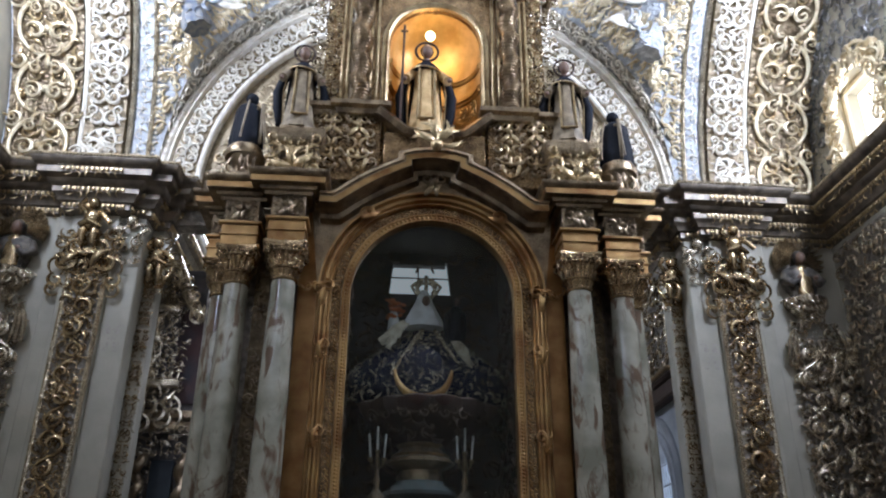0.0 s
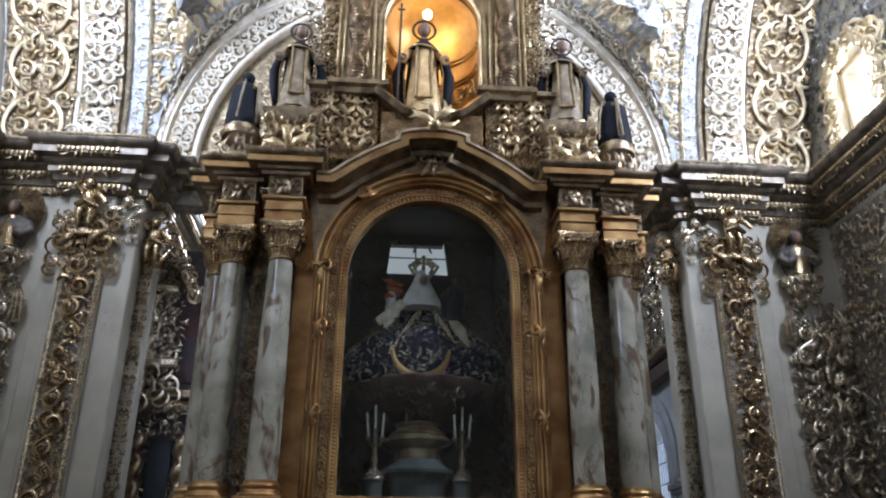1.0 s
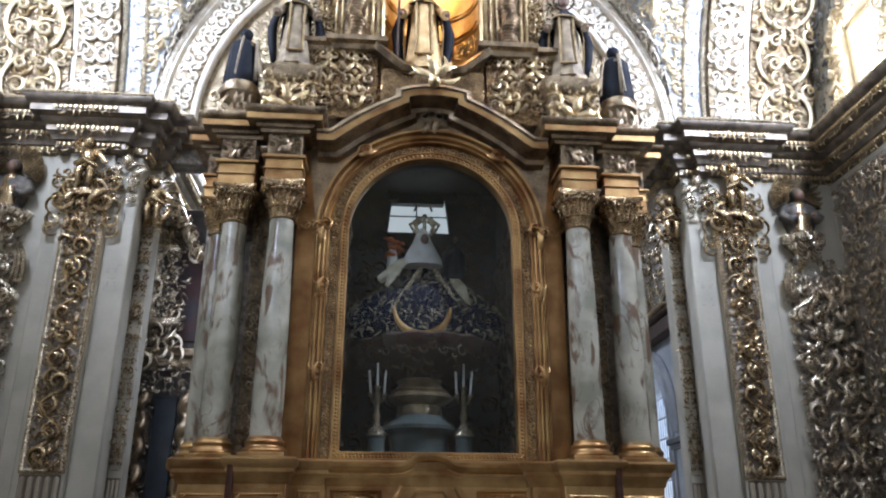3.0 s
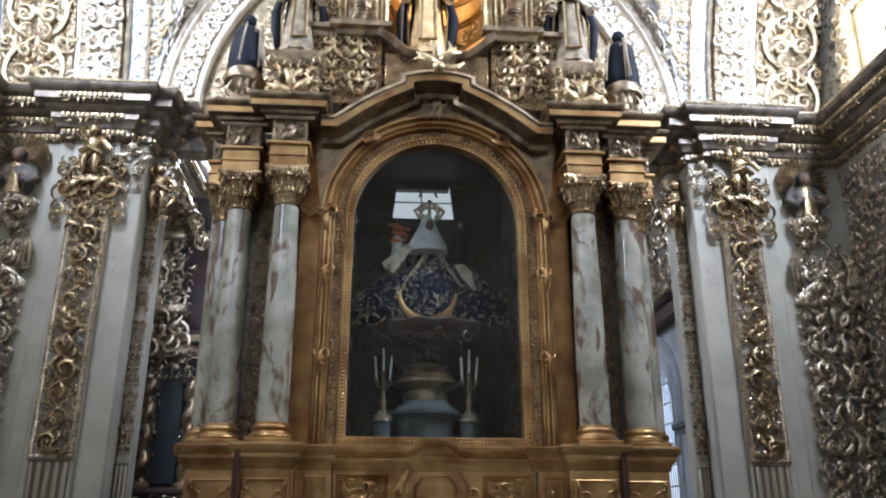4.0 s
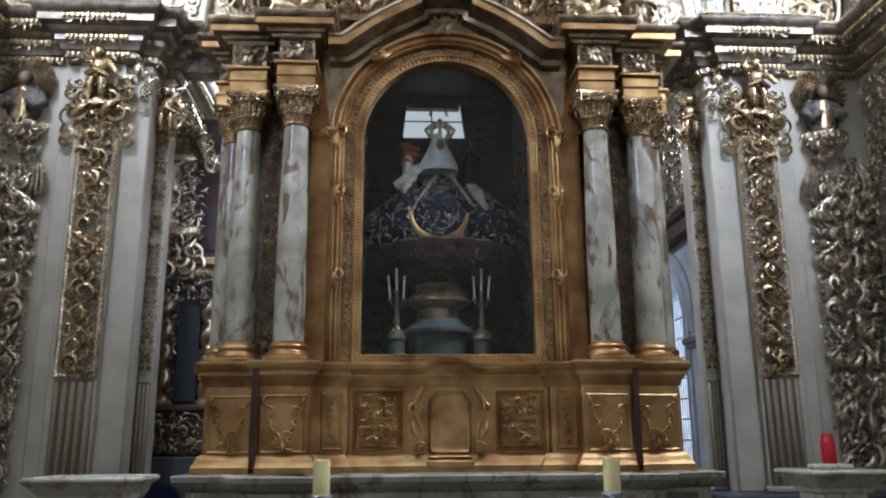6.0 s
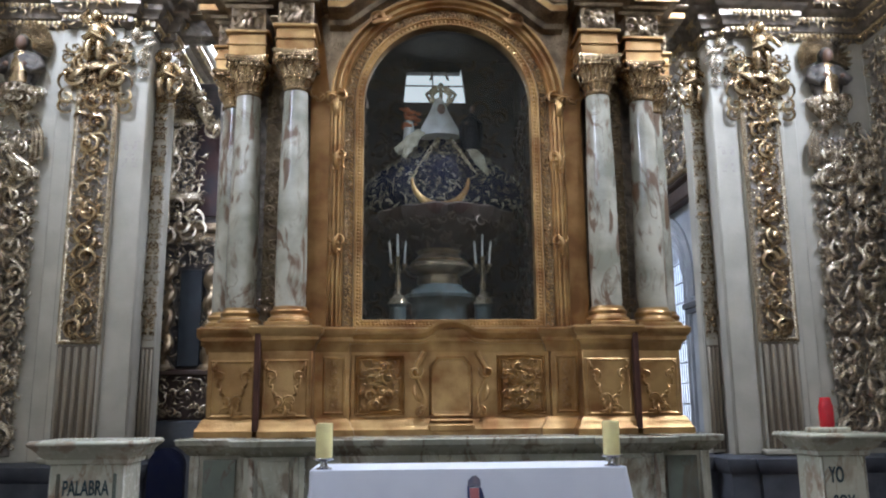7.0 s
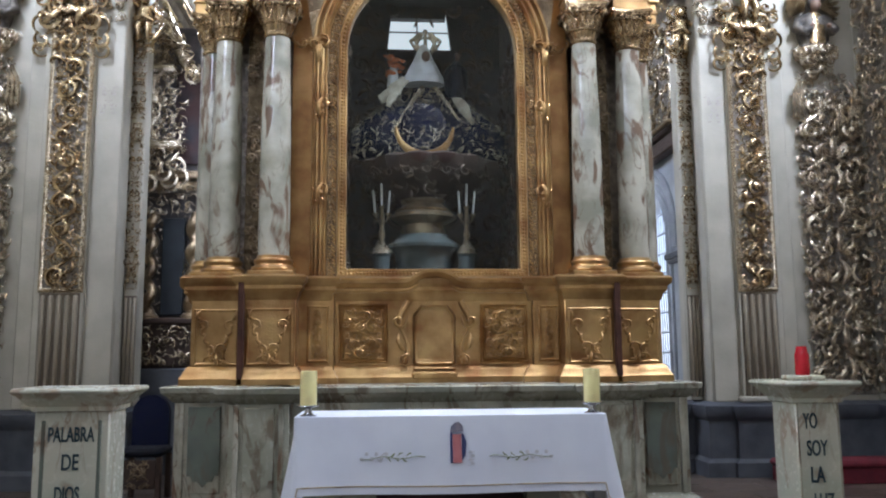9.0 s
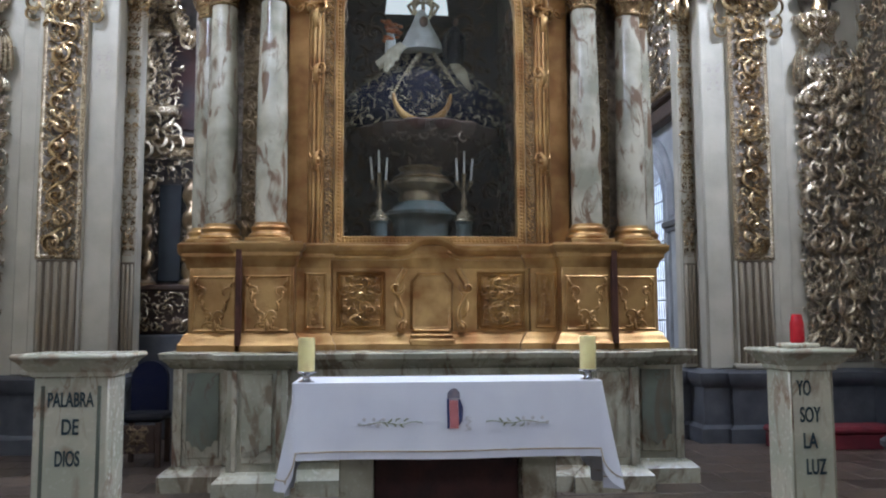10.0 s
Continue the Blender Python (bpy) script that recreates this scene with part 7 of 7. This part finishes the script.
for nm, cx, w, words in (("west", -2.09, 0.40, (("PALABRA", 0.0, 0.885, (0.245, 0.08)), ("DE", 0.0, 0.735, (0.09, 0.085)), ("DIOS", -0.01, 0.565, (0.13, 0.085)))), ("east", 2.13, 0.27, (("YO", -0.05, 0.90, (0.085, 0.09)), ("SOY", -0.015, 0.745, (0.125, 0.09)), ("LA", -0.02, 0.595, (0.085, 0.09)), ("LUZ", 0.01, 0.445, (0.12, 0.09))))):
    le = thing("lectern", (cx, 4.74, 0), "pale green onyx pillar lectern with dark lettering", "lectern", "onyx lecterns")
    h = w / 2
    part("shaft", Geo().box(-h, h, -0.14, 0.14, 0.1, 1.07, 0.008), ONYX_LIGHT, le, local=True)
    part("foot", Geo().box(-h - 0.06, h + 0.06, -0.2, 0.2, 0, 0.1, 0.012), ONYX_LIGHT, le, local=True)
    part("neck", Geo().sweep([(0, 1.045), (0.014, 1.05), (0.018, 1.075), (0.04, 1.09), (0.07, 1.13), (0.09, 1.145)], [(-h, 0.14), (-h, -0.14), (h, -0.14), (h, 0.14)], True), ONYX_LIGHT, le, local=True)
    part("top", Geo().box(-h - 0.1, h + 0.1, -0.24, 0.24, 1.143, 1.175, 0.012), ONYX_LIGHT, le, local=True)
    for e in (-1, 1):
        if nm == "west":
            part("inlay", Geo().box(e * (h - 0.05) - 0.010, e * (h - 0.05) + 0.010, -0.146, -0.13, 0.25, 1.0, 0.003), ONYX_GREEN, le, local=True)
        else:
            part("edge_strip", Geo().box(e * (h - 0.012) - 0.005, e * (h - 0.012) + 0.005, -0.144, -0.13, 0.11, 1.05, 0.002), ONYX, le, local=True)
    for word, dx, z, size in words:
        writing(word, dx, -0.142, z, size, le)
pl = solid("candle_slab", Geo().box(-0.1, 0.1, -0.08, 0.08, 0, 0.03, 0.008, m=Matrix.Translation((2.12, 4.72, 1.175))), ONYX_LIGHT, "small pale onyx slab on the lectern", "slab")
rc = thing("red_candle", (2.12, 4.72, 1.205), "red glass votive candle on the lectern", "candle")
part("glass", Geo().lathe([(0.038, 0), (0.042, 0.01), (0.042, 0.12), (0.036, 0.135), (0.03, 0.17), (0.026, 0.172)], 20), RED_GLASS, rc, local=True)

# ---- side retable and door behind the altar ----
sr = thing("chapel_retable", (-2.85, 9.8, 0), "dark gilded side retable with twisted columns", "retable")
part("plinth", Geo().box(-3.33, -2.3, 9.55, 9.95, 0, 1.2, 0.02), GREY_STONE, sr)
part("predella", Geo().box(-3.3, -2.35, 9.6, 9.95, 1.2, 1.72, 0.02).box(-3.33, -2.3, 9.54, 9.95, 1.7, 1.78, 0.02), DARK_WOOD, sr)
part("predella_carving", Geo().join(thicket(0.9, 0.48, 0.1, 95, 1.6, False), Matrix.Translation((-2.82, 9.59, 1.22))), CARVED, sr)
part("back", Geo().box(-3.3, -2.35, 9.8, 9.95, 1.75, 5.4, 0.01), BLACK, sr)
PANEL_BLUE = mat("blue_green_panel", (0.018, 0.026, 0.032), 0.5, 0, (0.01, 0.014, 0.018), 5, 0.05, 40)
PAINT = mat("dark_red_brown_painting", (0.05, 0.022, 0.018), 0.85, 0, (0.02, 0.018, 0.02), 3, 0.05, 30)
part("painting", Geo().box(-2.95, -2.36, 9.76, 9.8, 3.65, 4.85, 0.006), PAINT, sr, "dark red-brown panel painting")
part("entablature", Geo().box(-3.33, -2.35, 9.6, 9.9, 3.3, 3.42, 0.02).box(-3.33, -2.35, 9.52, 9.9, 3.42, 3.52, 0.02), GOLD_DARK, sr)
part("capital_band", Geo().join(thicket(0.9, 0.34, 0.09, 96, 1.8, False), Matrix.Translation((-2.85, 9.62, 3.0))), CARVED, sr)
tagged(part("crest", Geo().join(thicket(0.5, 1.7, 0.13, 97, 1.8, False), Matrix.Translation((-3.05, 9.7, 3.55))).join(thicket(0.42, 1.9, 0.08, 92, 2.0, False), Matrix.Translation((-3.12, 9.62, 3.5))), CARVED, sr), kind="stuff")
part("niche_panel", Geo().box(-3.04, -2.78, 9.74, 9.8, 1.82, 2.98, 0.006), PANEL_BLUE, sr, "dark blue-green niche panel")
tagged(part("side_carving", Geo().join(thicket(0.9, 1.25, 0.075, 94, 1.8, False, skip=lambda x, z: -0.2 < x < 0.06), Matrix.Translation((-2.84, 9.78, 1.78))), CARVED, sr), kind="stuff")
for x in (-3.15, -2.66):
    z = np.linspace(1.78, 3.02, 60)
    ph = (z - 1.78) * 21
    part("twisted_column", Geo().tube(np.stack([x + 0.032 * np.cos(ph), 9.66 + 0.032 * np.sin(ph), z], 1), 0.062, 10), GOLD_DARK, sr)
    part("column_base", Geo().lathe([(0.12, 1.76), (0.12, 1.8), (0.08, 1.84)], 16, (x, 9.66, 0)), GOLD_DARK, sr)
z = np.linspace(3.92, 4.75, 44)
ph = (z - 3.92) * 24
part("upper_column", Geo().tube(np.stack([-3.18 + 0.028 * np.cos(ph), 9.62 + 0.028 * np.sin(ph), z], 1), 0.055, 10), CARVED, sr, "small twisted column of the upper storey")
g = Geo().box(-3.33, -2.8, 9.5, 9.8, 3.78, 3.9, 0.03).box(-3.33, -2.9, 9.52, 9.8, 4.74, 4.84, 0.03)
for k in range(11):
    put(g, (SPIRALS, CURLS, LEAVES)[k % 3][k % 3], -3.3 + 0.05 * k, 3.66 - 0.1 * (k % 4), 0.26 - 0.02 * (k % 3), 1.3 * k, k % 2 == 0, 9.5 - 0.02 * (k % 3), 1.6)
    put(g, SPIRALS[k % 4], -3.28 + 0.035 * (k % 5), 3.95 + 0.09 * k, 0.2, 0.9 * k, k % 2 == 1, 9.6, 1.5)
part("volute_bracket", g, CARVED, sr, "tarnished gilded brackets and volutes")
g = Geo()
u = np.linspace(0, 1, 20)
g.tube(np.stack([-3.02 + 0.42 * u, np.full(20, 9.56), 5.42 - 0.78 * u - 0.12 * np.sin(math.pi * u)], 1), 0.05 + 0.035 * np.sin(math.pi * u), 10)
for k in range(14):
    put(g, (SPIRALS, LEAVES, CURLS)[k % 3][k % 3], -3.05 + 0.03 * k, 5.42 - 0.056 * k, 0.2, 0.7 * k, k % 2 == 0, 9.52, 1.5)
put(g, SPIRALS[0], -2.66, 4.66, 0.26, 2.0, False, 9.52, 1.6)
part("broken_pediment", g, CARVED, sr, "carved volute of the broken pediment")
part("edge_scrolls", Geo().join(rinceau(0.16, 1.4, 0.25, 98, 1.4), Matrix.Translation((-2.5, 9.66, 1.75))), CARVED, sr)
dr = thing("side_doorway", (3.2, 9.9, 0), "dark beam with a gilded crest over the passage window", "doorway", kind="structure")
part("lintel", Geo().join(Geo().box(-11.4, -9.35, -0.16, 0.0, 3.86, 4.06, 0.02).box(-11.4, -9.33, -0.22, 0.0, 4.06, 4.13, 0.03), east_plane), DARK_WOOD, dr)
part("gilded_edge", Geo().join(Geo().box(-11.4, -9.32, -0.25, 0.0, 4.13, 4.19, 0.02), east_plane), GOLD_DARK, dr)
tagged(part("crest", Geo().join(thicket(1.9, 1.25, 0.17, 99, 1.5, False), east_plane @ Matrix.Translation((-10.35, -0.1, 4.2))), CARVED, dr), kind="stuff")
part("crest_back", Geo().join(Geo().box(-11.4, -9.32, -0.1, 0.0, 4.19, 5.6, 0.01), east_plane), GROUND, dr)
wn2 = thing("window_apse", (3.3, WY, 0.6), "bright arched window with an iron grille", "window", kind="structure")
ap = lambda r, z0: [(-WY - r, z0), (-WY - r, WZ)] + arc(-WY, WZ, r, 180, 0, 24)[1:-1] + [(-WY + r, WZ), (-WY + r, z0)]
part("window_frame", Geo().join(Geo().sweep([(0, 0), (0, 0.03), (0.05, 0.06), (0.08, 0.03), (0.14, 0.03), (0.16, 0)], ap(WR, 0.6), upright=0.0), east_plane), PASSAGE, wn2)
part("outer_moulding", Geo().join(Geo().sweep([(0, 0), (0, 0.04), (0.06, 0.07), (0.1, 0.03), (0.1, 0)], ap(WR + 0.24, WZ - 0.2), upright=0.0), east_plane), PASSAGE, wn2)
part("impost", Geo().join(Geo().box(-WY + WR, -9.32, -0.07, 0.0, 2.52, 2.6, 0.015).box(-WY + WR + 0.03, -9.34, -0.04, 0.0, 2.46, 2.52, 0.01), east_plane), GREY_STONE, wn2)
part("window_sill", Geo().join(Geo().box(-WY - WR - 0.06, -WY + WR + 0.06, -0.08, 0.2, 0.54, 0.6, 0.01), east_plane), GREY_STONE, wn2)
IRON = mat("painted_iron", (0.42, 0.45, 0.48), 0.5, 0.2, (0.3, 0.32, 0.34), 9, 0.1, 60)
for k in range(15):
    x = -WY - WR + 0.05 + 0.0865 * k
    part("bar", Geo().join(Geo().tube([(x, 0.15, 0.6), (x, 0.15, WZ + math.sqrt(max(0.0, WR * WR - (x + WY) ** 2)))], 0.011, 6), east_plane), IRON, wn2)
for k in range(10):
    z = 0.8 + 0.27 * k
    w = WR if z < WZ else math.sqrt(max(0.01, WR * WR - (z - WZ) ** 2))
    part("crossbar", Geo().join(Geo().box(-WY - w, -WY + w, 0.135, 0.15, z - 0.012, z + 0.012, 0.004), east_plane), IRON, wn2)

# ---- small furniture ----
bn = thing("red_bench", (4.3, 8.2, 0), "low kneeling bench covered in dark red cloth by the wall", "bench")
part("seat", Geo().box(3.65, 4.95, 8.0, 8.4, 0.16, 0.24, 0.03), RED, bn)
part("skirt", Geo().box(3.67, 4.93, 8.02, 8.38, 0.0, 0.17, 0.02), RED, bn)
st = thing("stone_stool", (3.05, 5.0, 0), "small grey stone stand", "stand")
part("top", Geo().lathe([(0.19, 0.5), (0.22, 0.53), (0.22, 0.56), (0.2, 0.575)], 24), GREY_STONE, st, local=True)
part("stem", Geo().lathe([(0.2, 0), (0.2, 0.06), (0.14, 0.1), (0.13, 0.4), (0.17, 0.5)], 24), GREY_STONE, st, local=True)
ch = thing("armchair", (-2.62, 7.9, 0), "dark wooden chair with navy back and carved front", "chair")
part("seat", Geo().box(-0.2, 0.2, -0.2, 0.2, 0.42, 0.5, 0.03), CLOAK, ch, local=True)
part("backrest", Geo().slab([(-0.17, 0.5), (0.17, 0.5), (0.17, 0.8)] + arc(0, 0.8, 0.17, 0, 180, 14)[1:-1] + [(-0.17, 0.8)], 0.12, 0.2), BLUE_VELVET, ch, local=True)
part("panel", Geo().box(-0.15, 0.15, -0.215, -0.19, 0.14, 0.4, 0.006), DARK_WOOD, ch, local=True)
part("carved_front", Geo().join(thicket(0.2, 0.22, 0.06, 101, 1.2), Matrix.Translation((0, -0.214, 0.16))), GOLD_DARK, ch, "small gilded carving", local=True)
for x in (-0.17, 0.17):
    for y in (-0.17, 0.17):
        part("leg", Geo().box(x - 0.025, x + 0.025, y - 0.025, y + 0.025, 0, 0.42, 0.006), DARK_WOOD, ch, local=True)

# ---- paving ----
PAVING = mat("paving_stone", (0.105, 0.074, 0.055), 0.35, 0, (0.06, 0.047, 0.042), 3.2, 0.1, 40)
pn = PAVING.node_tree
pb = pn.nodes["Principled BSDF"]
tone = pb.inputs["Base Color"].links[0].from_socket
info = pn.nodes.new("ShaderNodeObjectInfo")
span = pn.nodes.new("ShaderNodeMapRange")
span.inputs["To Min"].default_value, span.inputs["To Max"].default_value = 0.65, 1.3
pn.links.new(info.outputs["Random"], span.inputs["Value"])
hue = pn.nodes.new("ShaderNodeHueSaturation")
pn.links.new(span.outputs[0], hue.inputs["Value"])
pn.links.new(tone, hue.inputs["Color"])
pn.links.new(hue.outputs[0], pb.inputs["Base Color"])
floor_ob = bpy.data.objects["floor"]
flag = part("paving_slab", Geo().box(-0.296, 0.296, -0.196, 0.196, 0.0, 0.008, 0.004), PAVING, floor_ob)
base = flag.matrix_world.copy()
first = True
for j in range(14):
    for i in range(20):
        x, y = -5.9 + 0.6 * i + 0.3 * (j % 2), 3.2 + 0.4 * j
        if -2.1 < x < 2.2 and y > 6.8 or y > 8.5 and not 2.0 < x < 5:
            continue
        if abs(x) > 4.9:
            continue
        ob = flag if first else bpy.data.objects.new("paving_slab", flag.data)
        if not first:
            scene.collection.objects.link(ob)
            ob.parent = floor_ob
        ob.location = (x, y, 0.0)
        first = False
